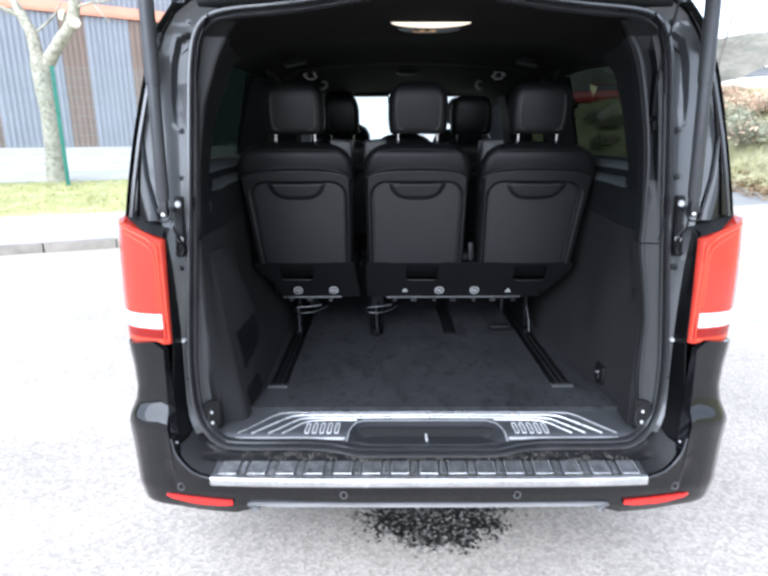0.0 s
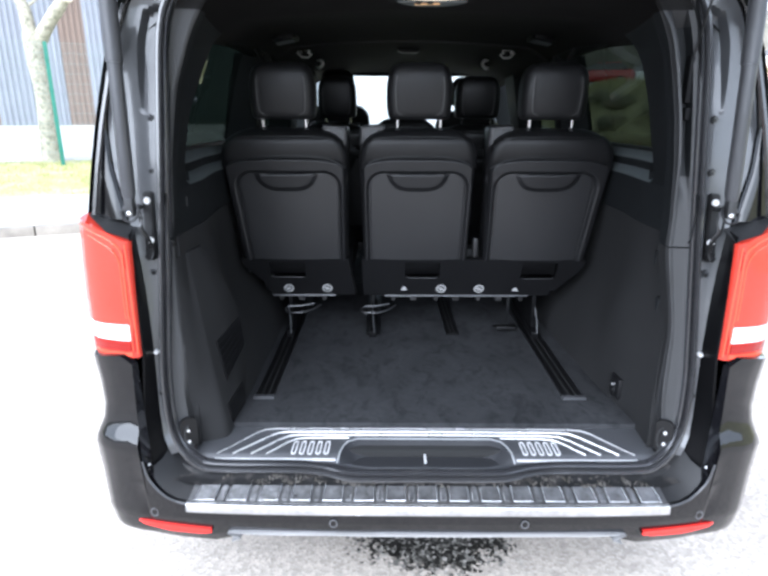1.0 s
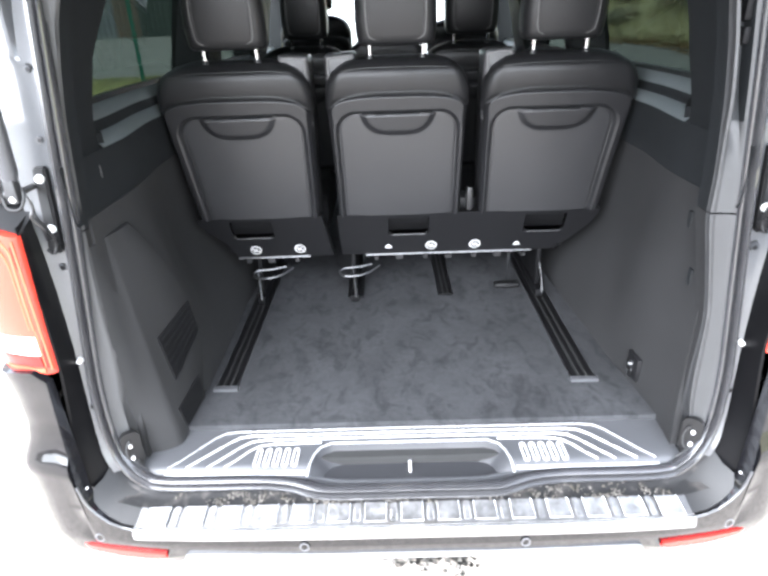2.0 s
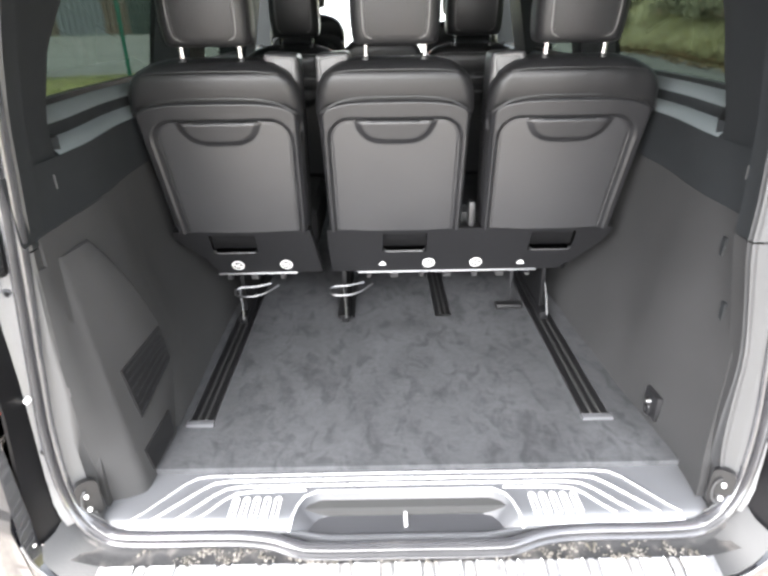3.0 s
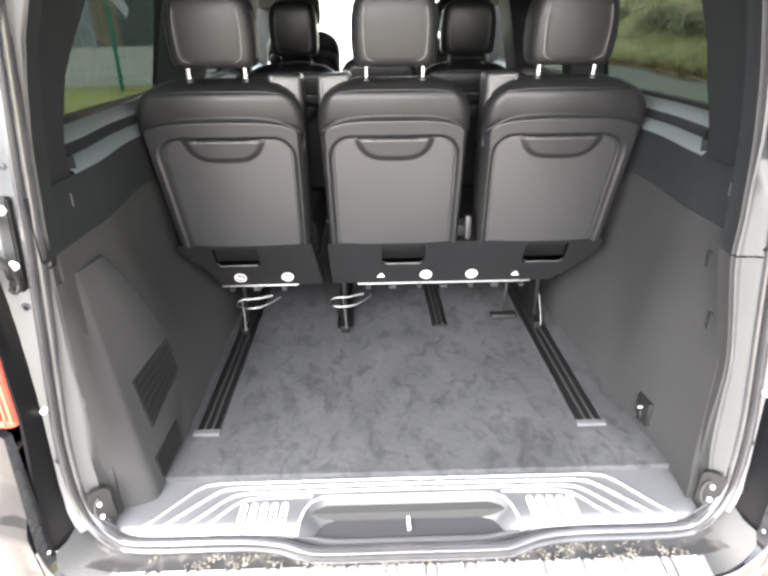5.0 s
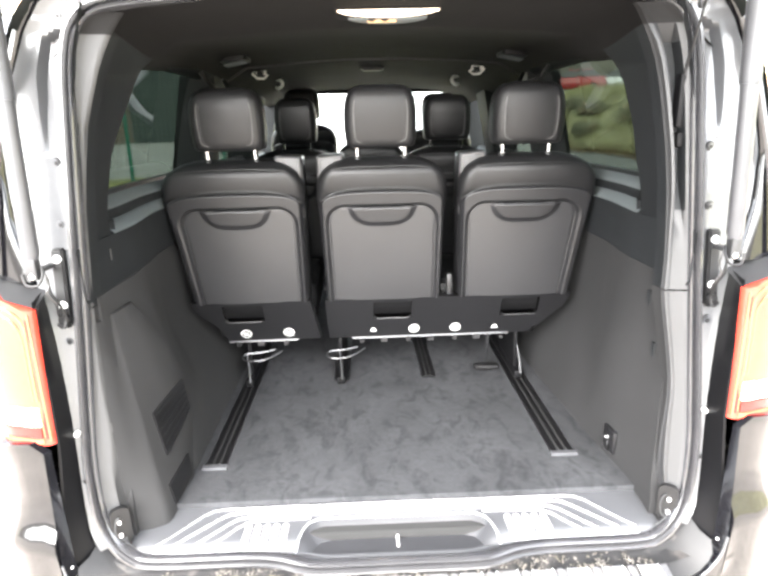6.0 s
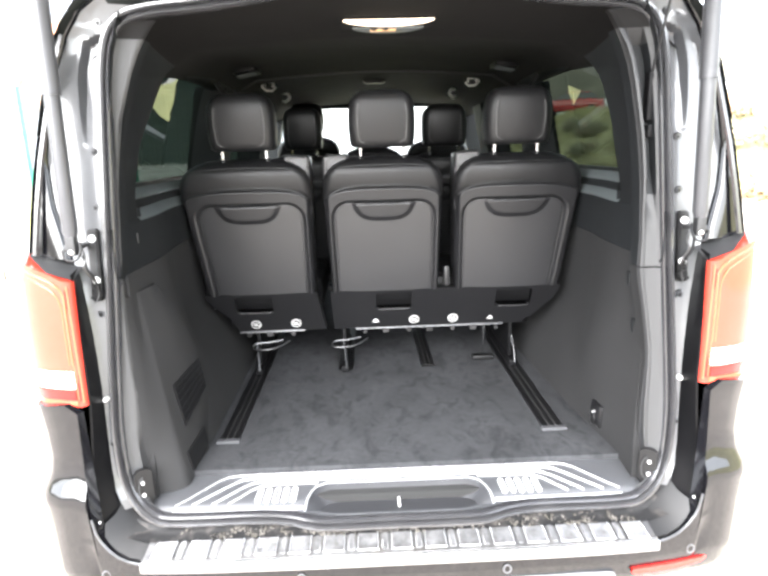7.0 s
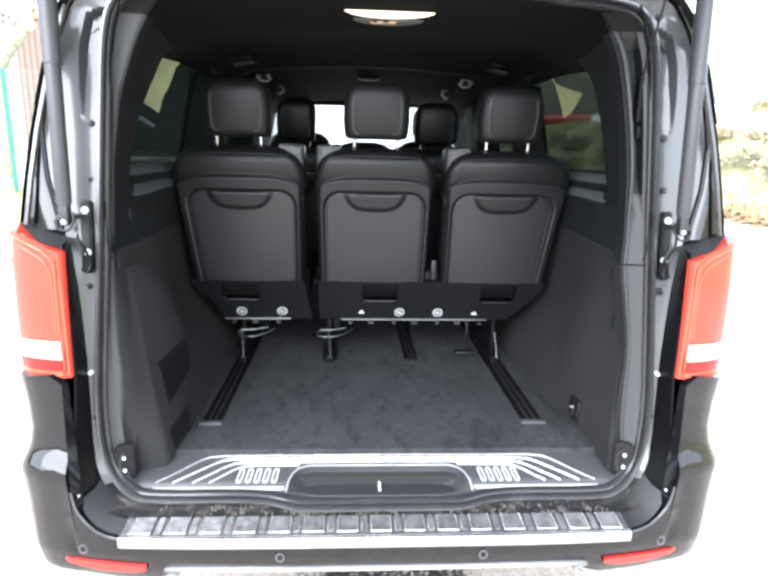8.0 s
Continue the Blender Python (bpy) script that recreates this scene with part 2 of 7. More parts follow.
def asphalt_material():
    """Pale worn asphalt of stone chips, with one dark wet patch under the tail."""
    m = bpy.data.materials.new("chip_asphalt")
    m.use_nodes = True
    n, l = m.node_tree.nodes, m.node_tree.links
    b = n["Principled BSDF"]
    tc = n.new("ShaderNodeTexCoord")
    vo = n.new("ShaderNodeTexVoronoi")
    vo.inputs["Scale"].default_value = 82.0
    l.new(tc.outputs["Object"], vo.inputs["Vector"])
    bw = n.new("ShaderNodeSeparateColor")
    l.new(vo.outputs["Color"], bw.inputs["Color"])
    nz = n.new("ShaderNodeTexNoise")
    nz.inputs["Scale"].default_value, nz.inputs["Detail"].default_value = 1.3, 6.0
    l.new(tc.outputs["Object"], nz.inputs["Vector"])
    chip = n.new("ShaderNodeMapRange")
    chip.inputs["To Min"].default_value, chip.inputs["To Max"].default_value = 0.74, 1.14
    l.new(bw.outputs["Red"], chip.inputs["Value"])
    wear = n.new("ShaderNodeMapRange")
    wear.inputs["From Min"].default_value, wear.inputs["From Max"].default_value = 0.3, 0.7
    wear.inputs["To Min"].default_value, wear.inputs["To Max"].default_value = 0.86, 1.1
    l.new(nz.outputs["Fac"], wear.inputs["Value"])
    mul = n.new("ShaderNodeMath")
    mul.operation = "MULTIPLY"
    l.new(chip.outputs["Result"], mul.inputs[0])
    l.new(wear.outputs["Result"], mul.inputs[1])
    dry = n.new("ShaderNodeVectorMath")
    dry.operation = "SCALE"
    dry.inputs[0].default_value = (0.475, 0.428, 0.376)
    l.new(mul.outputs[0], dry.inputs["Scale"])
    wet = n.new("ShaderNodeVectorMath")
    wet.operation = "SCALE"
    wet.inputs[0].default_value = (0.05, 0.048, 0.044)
    pw = n.new("ShaderNodeMath")
    pw.operation = "POWER"
    pw.inputs[1].default_value = 2.2
    l.new(mul.outputs[0], pw.inputs[0])
    fleck = n.new("ShaderNodeMapRange")
    fleck.inputs["From Min"].default_value, fleck.inputs["From Max"].default_value = 0.50, 0.95
    fleck.inputs["To Min"].default_value, fleck.inputs["To Max"].default_value = 0.6, 7.5
    l.new(bw.outputs["Green"], fleck.inputs["Value"])
    fm = n.new("ShaderNodeMath")
    fm.operation = "MULTIPLY"
    l.new(pw.outputs[0], fm.inputs[0])
    l.new(fleck.outputs["Result"], fm.inputs[1])
    l.new(fm.outputs[0], wet.inputs["Scale"])
    sep = n.new("ShaderNodeSeparateXYZ")
    l.new(tc.outputs["Object"], sep.inputs["Vector"])

    def lin(sock, a, c):
        q = n.new("ShaderNodeMath")
        q.operation = "MULTIPLY_ADD"
        l.new(sock, q.inputs[0])
        q.inputs[1].default_value, q.inputs[2].default_value = a, c
        return q.outputs[0]
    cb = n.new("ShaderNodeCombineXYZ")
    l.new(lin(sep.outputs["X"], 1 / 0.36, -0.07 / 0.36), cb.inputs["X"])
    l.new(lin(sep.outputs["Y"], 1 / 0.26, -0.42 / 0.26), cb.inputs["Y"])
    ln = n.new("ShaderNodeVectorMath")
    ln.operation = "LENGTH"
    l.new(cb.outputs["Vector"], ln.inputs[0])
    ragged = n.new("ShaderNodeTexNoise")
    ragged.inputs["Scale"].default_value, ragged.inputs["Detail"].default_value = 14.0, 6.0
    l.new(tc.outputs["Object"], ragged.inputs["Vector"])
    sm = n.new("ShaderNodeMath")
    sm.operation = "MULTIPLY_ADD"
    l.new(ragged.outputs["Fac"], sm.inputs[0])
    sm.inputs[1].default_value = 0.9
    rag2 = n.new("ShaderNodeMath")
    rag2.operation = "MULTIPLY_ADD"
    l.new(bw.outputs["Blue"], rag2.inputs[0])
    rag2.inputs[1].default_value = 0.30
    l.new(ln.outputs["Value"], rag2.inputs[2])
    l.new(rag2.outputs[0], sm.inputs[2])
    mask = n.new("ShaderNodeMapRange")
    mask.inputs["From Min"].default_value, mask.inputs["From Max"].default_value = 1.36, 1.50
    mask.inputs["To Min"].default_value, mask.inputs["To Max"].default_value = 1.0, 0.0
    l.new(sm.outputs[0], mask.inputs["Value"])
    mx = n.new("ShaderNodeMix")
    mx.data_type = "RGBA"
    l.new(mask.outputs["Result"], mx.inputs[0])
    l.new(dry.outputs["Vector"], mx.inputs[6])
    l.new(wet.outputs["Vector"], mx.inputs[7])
    l.new(mx.outputs[2], b.inputs["Base Color"])
    ro = n.new("ShaderNodeMapRange")
    ro.inputs["To Min"].default_value, ro.inputs["To Max"].default_value = 0.9, 0.3
    l.new(mask.outputs["Result"], ro.inputs["Value"])
    l.new(ro.outputs["Result"], b.inputs["Roughness"])
    bp = n.new("ShaderNodeBump")
    bp.inputs["Strength"].default_value, bp.inputs["Distance"].default_value = 0.32, 0.005
    l.new(vo.outputs["Distance"], bp.inputs["Height"])
    l.new(bp.outputs["Normal"], b.inputs["Normal"])
    return m


ASPHALT = asphalt_material()
GRASS = mat("rough_grass", (0.40, 0.40, 0.18), 0.9, var=0.35, scale=1.6, fine=40, bump=1.0, spec=0.1, dust=0.7, dustcol=(0.48, 0.43, 0.31))
GRASSBLADE = mat("grass_blade", (0.4200, 0.4200, 0.2000), 0.8, var=0.3, scale=2.0, spec=0.2)
BANKGRASS = mat("bank_grass", (0.40, 0.385, 0.24), 0.9, var=0.4, scale=1.1, fine=30, bump=1.0, spec=0.1, dust=0.5, dustcol=(0.13, 0.09, 0.045))
LANE = mat("pale_lane_asphalt", (0.27, 0.265, 0.255), 0.9, var=0.15, scale=1.5, fine=90, bump=0.4)
CONCRETE = mat("pale_concrete", (0.44, 0.43, 0.41), 0.85, var=0.12, scale=1.5, bump=0.3)
PAVING = mat("worn_pavement", (0.4600, 0.4400, 0.4100), 0.88, var=0.15, scale=2.5, bump=0.4, dust=0.3, dustcol=(0.25, 0.24, 0.2))
KERB = mat("kerb_stone", (0.25, 0.225, 0.19), 0.85, var=0.3, scale=5, bump=0.4)
BARK = mat("pale_bark", (0.34, 0.32, 0.25), 0.9, var=0.3, scale=7, fine=60, bump=0.9, dust=0.85, dustcol=(0.10, 0.10, 0.065))
CUTWOOD = mat("sawn_wood", (0.72, 0.66, 0.54), 0.7)
GREENPOST = mat("green_powder_coat", (0.0130, 0.1400, 0.0950), 0.45, bump=0.03)
WIRE = mat("green_wire", (0.22, 0.27, 0.25), 0.5, bump=0.0)
CLAD = mat("grey_blue_cladding", (0.235, 0.246, 0.270), 0.5, var=0.12, scale=0.6, bump=0.05)
CLADPALE = mat("white_cladding", (0.66, 0.67, 0.68), 0.5, var=0.08, scale=0.6, bump=0.05)
CLADDARK = mat("dark_green_cladding", (0.05, 0.068, 0.062), 0.5, var=0.12, scale=0.6, bump=0.05)
CLADBROWN = mat("brown_cladding", (0.1850, 0.1350, 0.1050), 0.55, var=0.12, scale=0.6, bump=0.05)
CLADORANGE = mat("orange_gutter_band", (0.62, 0.28, 0.18), 0.5, var=0.15, scale=0.8)
LEAFGREEN = mat("bush_leaf_green", (0.2800, 0.2800, 0.1900), 0.7, var=0.4, scale=1.2, spec=0.2)
LEAFRUST = mat("bush_leaf_rust", (0.6000, 0.4300, 0.3000), 0.7, var=0.4, scale=1.2, spec=0.2)
LEAFYELLOW = mat("bush_leaf_yellow", (0.5000, 0.4000, 0.1300), 0.7, var=0.3, scale=1.2, spec=0.2)
LEAFDEAD = mat("fallen_leaf", (0.2400, 0.1600, 0.0800), 0.8, var=0.4, scale=3)
HILLM = mat("far_hill", (0.175, 0.160, 0.128), 0.95, var=0.55, scale=0.12, fine=0.9, bump=0.0, dust=0.6, dustcol=(0.075, 0.085, 0.06))
CARRED = mat("red_car_paint", (0.42, 0.03, 0.03), 0.25, coat=0.8, bump=0)
CARWHITE = mat("white_car_paint", (0.75, 0.75, 0.75), 0.25, coat=0.8, bump=0)
CARDARK = mat("dark_car_paint", (0.05, 0.055, 0.065), 0.25, coat=0.8, bump=0)
CARGLASS = mat("dark_car_glass", (0.02, 0.022, 0.025), 0.08, bump=0, spec=0.8)
POLEWOOD = mat("weathered_pole", (0.12, 0.1, 0.085), 0.85)


# ---------------------------------------------------------------- mesh helpers
def part(name, bm, material, parent=None, label="", smooth=True, sharp=35.0):
    bmesh.ops.recalc_face_normals(bm, faces=bm.faces)
    me = bpy.data.meshes.new(name)
    bm.to_mesh(me)
    bm.free()
    me.materials.append(material)
    if smooth:
        me.polygons.foreach_set("use_smooth", [True] * len(me.polygons))
        me.set_sharp_from_angle(angle=radians(sharp))
    ob = new(name, me)
    ob.parent = parent
    if label:
        ob["label"] = label
    return ob


def thing(name, label, category, group="", at=(0, 0, 0)):
    e = new(name)
    e.empty_display_size = 0.1
    e.location = at
    return tagged(e, label, category, group)


def box(bm, x0, x1, y0, y1, z0, z1, r=0.0, seg=2, m=None):
    mm = Matrix.Translation(((x0 + x1) / 2, (y0 + y1) / 2, (z0 + z1) / 2)) @ Matrix.Diagonal((abs(x1 - x0), abs(y1 - y0), abs(z1 - z0), 1))
    vs = bmesh.ops.create_cube(bm, size=1, matrix=mm)["verts"]
    if r:
        es = list({e for v in vs for e in v.link_edges})
        vs = bmesh.ops.bevel(bm, geom=es, offset=r, segments=seg, affect="EDGES", profile=0.6)["verts"]
    if m is not None:
        bmesh.ops.transform(bm, matrix=m, verts=list({v for v in vs}))
    return bm


def nb():
    return bmesh.new()


def grid(bm, rows, closed=False):
    """Rows of points, all of one length, joined to a sheet."""
    vs = [[bm.verts.new(p) for p in r] for r in rows]
    k = len(rows[0])
    for a, b in zip(vs, vs[1:]):
        for i in range(k if closed else k - 1):
            j = (i + 1) % k
            bm.faces.new((a[i], a[j], b[j], b[i]))
    return vs


def loft(bm, rings, caps=True):
    vs = grid(bm, rings, True)
    if caps:
        bm.faces.new(vs[0][::-1])
        bm.faces.new(vs[-1])
    return vs


def tube(bm, pts, r, n=8, caps=True):
    pts = [Vector(p) for p in pts]
    rings, up = [], None
    for i, p in enumerate(pts):
        t = (pts[min(i + 1, len(pts) - 1)] - pts[max(i - 1, 0)]).normalized()
        if up is None:
            up = Vector((0, 0, 1)) if abs(t.z) < 0.9 else Vector((1, 0, 0))
        u = (up - t * up.dot(t)).normalized()
        up = u
        w = t.cross(u)
        rad = r[i] if isinstance(r, (list, tuple)) else r
        rings.append([p + (u * math.cos(a) + w * math.sin(a)) * rad for a in (2 * math.pi * k / n for k in range(n))])
    loft(bm, rings, caps)
    return bm


def disc(bm, c, axis, r, h, n=16, r2=None):
    a = Vector(axis).normalized()
    return tube(bm, [Vector(c), Vector(c) + a * h], [r, r if r2 is None else r2], n)


def smoothed(pts, per=5, closed=False):
    """Catmull-Rom through the points."""
    P = [Vector(p) for p in pts]
    k = len(P)
    out = []
    for i in range(k if closed else k - 1):
        if closed:
            a, b, c, d = P[(i - 1) % k], P[i], P[(i + 1) % k], P[(i + 2) % k]
        else:
            a, b, c, d = P[max(i - 1, 0)], P[i], P[i + 1], P[min(i + 2, k - 1)]
        for s in range(per):
            t = s / per
            out.append(0.5 * ((2 * b) + (c - a) * t + (2 * a - 5 * b + 4 * c - d) * t * t + (3 * b - a - 3 * c + d) * t ** 3))
    if not closed:
        out.append(P[-1])
    return out


def sweep(bm, pts, profile, closed, facing=(0, -1, 0)):
    """A profile of (out, front) pairs carried along the points; front is the facing way, out lies across the line."""
    k, rings = len(pts), []
    f = Vector(facing)
    for i, p in enumerate(pts):
        t = (pts[(i + 1) % k] - pts[i - 1]) if closed else (pts[min(i + 1, k - 1)] - pts[max(i - 1, 0)])
        t.normalize()
        d = t.cross(f).normalized()
        fr = d.cross(t).normalized()
        rings.append([p + d * a + fr * b for a, b in profile])
    vs = grid(bm, rings + ([rings[0]] if closed else []), True)
    if closed:
        bmesh.ops.remove_doubles(bm, verts=bm.verts, dist=1e-6)
    else:
        bm.faces.new(vs[0][::-1])
        bm.faces.new(vs[-1])
    return bm


def smooth01(a, b, v):
    t = min(1.0, max(0.0, (v - a) / (b - a)))
    return t * t * (3 - 2 * t)


def lerp_table(table, v):
    """Piecewise linear: rows of (v, value...)."""
    if v <= table[0][0]:
        return table[0][1:]
    for a, b in zip(table, table[1:]):
        if v <= b[0]:
            s = (v - a[0]) / (b[0] - a[0])
            return tuple(p + (q - p) * s for p, q in zip(a[1:], b[1:]))
    return table[-1][1:]


def plate(bm, outline, place, thick):
    """A flat plate from a 2D outline; place(u, v, d) gives the point at depth d."""
    a = [bm.verts.new(place(u, v, 0)) for u, v in outline]
    b = [bm.verts.new(place(u, v, thick)) for u, v in outline]
    bm.faces.new(a)
    bm.faces.new(b[::-1])
    k = len(a)
    for i in range(k):
        bm.faces.new((a[i], a[(i + 1) % k], b[(i + 1) % k], b[i]))
    return bm


def rounded(x0, x1, z0, z1, r, n=5, bottom=True, top=True):
    pts = []
    for cx, cz, a0, on in ((x1 - r, z0 + r, -90, bottom), (x1 - r, z1 - r, 0, top), (x0 + r, z1 - r, 90, top), (x0 + r, z0 + r, 180, bottom)):
        if on:
            pts += [(cx + r * math.cos(radians(a0 + 90 * k / n)), cz + r * math.sin(radians(a0 + 90 * k / n))) for k in range(n + 1)]
        else:
            pts.append((cx + r * (1 if a0 in (-90, 0) else -1), cz + r * (-1 if a0 in (-90, 180) else 1)))
    return pts


# ---------------------------------------------------------------- the van
van = thing("van", "black passenger van with its tailgate open, parked on asphalt", "van")
FLOOR = 0.60

# outer skin: half width by height
SKIN = [(0.30, 0.88), (0.36, 0.925), (0.5, 0.97), (0.66, 0.978), (0.9, 0.968), (1.1, 0.966), (1.30, 0.962), (1.42, 0.942), (1.54, 0.918), (1.73, 0.872), (1.86, 0.828), (1.93, 0.775), (1.975, 0.68), (1.995, 0.5), (2.005, 0.25), (2.008, 0.0)]
# rear edge of the upper body by height
REAR = [(0.3, 0.16), (0.9, 0.14), (1.30, 0.13), (1.55, 0.15), (1.75, 0.17), (1.9, 0.19), (2.01, 0.20)]
# seal loop, right half, from the bottom middle to the top middle
SEAL = [(0.0, 0.0, 0.541), (0.20, 0.0, 0.541), (0.255, 0.008, 0.543), (0.31, 0.024, 0.546), (0.40, 0.033, 0.548), (0.62, 0.034, 0.549), (0.69, 0.042, 0.560), (0.740, 0.058, 0.605), (0.768, 0.075, 0.68),
        (0.777, 0.09, 0.80), (0.774, 0.105, 0.92), (0.764, 0.125, 1.10), (0.752, 0.145, 1.30), (0.743, 0.157, 1.45), (0.732, 0.178, 1.65), (0.722, 0.19, 1.77), (0.703, 0.197, 1.845),
        (0.665, 0.201, 1.886), (0.60, 0.203, 1.903), (0.47, 0.205, 1.915), (0.34, 0.206, 1.930), (0.25, 0.207, 1.945), (0.15, 0.208, 1.958), (0.0, 0.209, 1.963)]
LOOP = smoothed([Vector(p) for p in SEAL] + [Vector((-x, y, z)) for x, y, z in SEAL[-2:0:-1]], 4, True)

bm = nb()
sweep(bm, LOOP, [(-0.017, -0.012), (-0.016, 0.004), (-0.011, 0.010), (-0.005, 0.006), (-0.001, 0.000), (0.002, -0.004), (0.004, 0.006), (0.008, 0.013), (0.014, 0.013), (0.018, 0.006), (0.019, -0.012)], True)
part("tailgate_seal", bm, RUBBER, van, "black double-lipped rubber door seal", sharp=50)


def seal_at(z):
    """Seal x and y on the side pillar by height."""
    tab = [(p[2], p[0], p[1]) for p in SEAL[7:17]]
    return lerp_table(tab, z)


# ---- outer body sides, with openings for the glass
WINDOWS = [(0.30, 1.60, 0.32), (1.73, 2.62, 0.0), (2.86, 3.62, -0.42)]
Z_BELT, Z_TOP = 1.40, 1.86


def skin_x(z):
    return lerp_table(SKIN, z)[0]


def rear_y(z):
    return lerp_table(REAR, z)[0]


def front_y(z):
    """Front end of the side by height: bonnet and raked windscreen."""
    return lerp_table([(0.3, 4.86), (0.5, 4.98), (0.8, 4.98), (1.05, 4.88), (1.2, 4.55), (1.32, 4.25), (1.6, 3.86), (1.83, 3.56), (1.9, 3.46), (1.97, 3.3), (2.01, 3.2)], z)[0]


def nose_taper(y):
    return 1.0 if y < 3.6 else 1.0 - 0.16 * ((y - 3.6) / 1.4) ** 2


for sx in (-1, 1):
    bm = nb()
    zs = [0.30, 0.36, 0.43, 0.5, 0.66, 0.9, 1.1, 1.2, 1.30, Z_BELT]
    rows = []
    for z in zs:
        a, b = rear_y(z) + (0.05 if z < 1.28 else 0.0), front_y(z)
        rows.append([(sx * skin_x(z) * nose_taper(a + (b - a) * k / 24), a + (b - a) * k / 24, z) for k in range(25)])
    grid(bm, rows)
    part("body_side", bm, PAINT, van, "gloss black lower body side")
    # pillars between the windows
    edges = [rear_y(1.6)] + [v for w in WINDOWS for v in w[:2]]
    lean = [0.0] + [v for w in WINDOWS for v in (w[2], 0.0 if w[2] >= 0 else w[2])]
    spans = []
    for i in range(0, len(edges) - 1, 2):
        spans.append((edges[i], edges[i + 1], lean[i], lean[i + 1]))
    spans.append((WINDOWS[-1][1] + 0.34, 4.2, -0.42, -0.64))
    for j, (a, b, la, lb) in enumerate(spans):
        bm = nb()
        rows = []
        for k in range(9):
            z = Z_BELT + (Z_TOP - Z_BELT) * k / 8
            s = k / 8
            ya = (rear_y(z) if j == 0 else a + la * s)
            yb = b + lb * s
            rows.append([(sx * skin_x(z), ya + (yb - ya) * q / 4, z) for q in range(5)])
        grid(bm, rows)
        part("pillar", bm, PAINT if j in (0, 3) else GLOSS, van)
    # glass, slightly inside the skin
    for j, (a, b, la) in enumerate(WINDOWS):
        bm = nb()
        lb = 0.0 if la >= 0 else la
        outer, inner = [], []
        for k in range(9):
            z = Z_BELT - 0.03 + (Z_TOP + 0.03 - Z_BELT + 0.03) * k / 8
            s = k / 8
            outer.append([(sx * (skin_x(z) - 0.012), a + la * s - 0.03 + (b + lb * s + 0.03 - a - la * s + 0.03) * q / 3, z) for q in range(4)])
        grid(bm, outer)
        part("side_window", bm, TINT if j < 2 else CLEARGLASS, van, "dark tinted side window" if j < 2 else "clear front door window")

# ---- roof
bm = nb()
rows = []
for k in range(25):
    s = k / 24
    row = []
    for z, x in SKIN[10:]:
        y0 = rear_y(z) + 0.02
        y1 = front_y(z) if z > 1.85 else 3.5
        row.append((x, y0 + (y1 - y0) * s, z + 0.0))
    row = [(x, y, z) for x, y, z in row]
    rows.append(row + [(-x, y, z) for x, y, z in row[-2::-1]])
grid(bm, rows)
part("roof", bm, PAINT, van, "gloss black roof panel")

# ---- nose, windscreen, underbody
bm = nb()
rows = []
for z in (0.30, 0.5, 0.8, 1.05, 1.2, 1.32):
    y = front_y(z)
    w = skin_x(z) * nose_taper(y)
    rows.append([(w * math.sin(a), y + 0.12 * (math.cos(a) - 0.0) * (1 if z < 1.2 else 0.5), z) for a in (radians(v) for v in range(-90, 91, 15))])
grid(bm, rows)
part("nose", bm, PAINT, van, "gloss black nose and bonnet")
bm = nb()
rows = []
for z in (1.30, 1.5, 1.7, 1.9):
    y = front_y(z)
    w = skin_x(z) * 0.93
    rows.append([(w * k / 6, y + 0.10 * (1 - (k / 6) ** 2), z) for k in range(-6, 7)])
grid(bm, rows)
part("windscreen", bm, CLEARGLASS, van, "clear windscreen")
bm = nb()
box(bm, -0.86, 0.86, 0.12, 4.85, 0.28, 0.34, 0.02)
part("underbody", bm, UNDER, van)
bm = nb()
box(bm, -0.80, 0.80, 3.75, 4.3, 0.62, 1.22, 0.08, 3)
box(bm, -0.80, 0.80, 3.62, 3.9, 1.05, 1.28, 0.06, 3)
part("dashboard", bm, BLACK, van, "black dashboard")
bm = nb()
tube(bm, [(-0.42 + 0.18 * math.cos(a), 3.45 - 0.07 * math.sin(a), 1.27 + 0.17 * math.sin(a)) for a in (2 * math.pi * k / 24 for k in range(25))], 0.016, 8)
part("steering_wheel", bm, BLACK, van)
for x in (-0.80, 0.80):
    for y in (1.0, 4.2):
        bm = nb()
        s = 1 if x > 0 else -1
        prof = [(0.0, 0.20), (0.0, 0.31), (0.03, 0.335), (0.19, 0.335), (0.22, 0.31), (0.22, 0.20)]
        rings = [[(x + s * (a - 0.10), y + r * math.cos(t), 0.335 + r * math.sin(t)) for a, r in prof] for t in (2 * math.pi * k / 32 for k in range(33))]
        grid(bm, rings, True)
        bmesh.ops.remove_doubles(bm, verts=bm.verts, dist=1e-5)
        wheel = part("wheel", bm, TYRE, van, "black tyre on alloy wheel")
        bm = nb()
        disc(bm, (x + s * 0.06, y, 0.335), (s, 0, 0), 0.20, 0.02, 24)
        for k in range(10):
            a = 2 * math.pi * k / 10
            tube(bm, [(x + s * 0.09, y, 0.335), (x + s * 0.085, y + 0.19 * math.cos(a), 0.335 + 0.19 * math.sin(a))], 0.014, 6)
        part("rim", bm, ALLOY, wheel, "silver alloy rim")

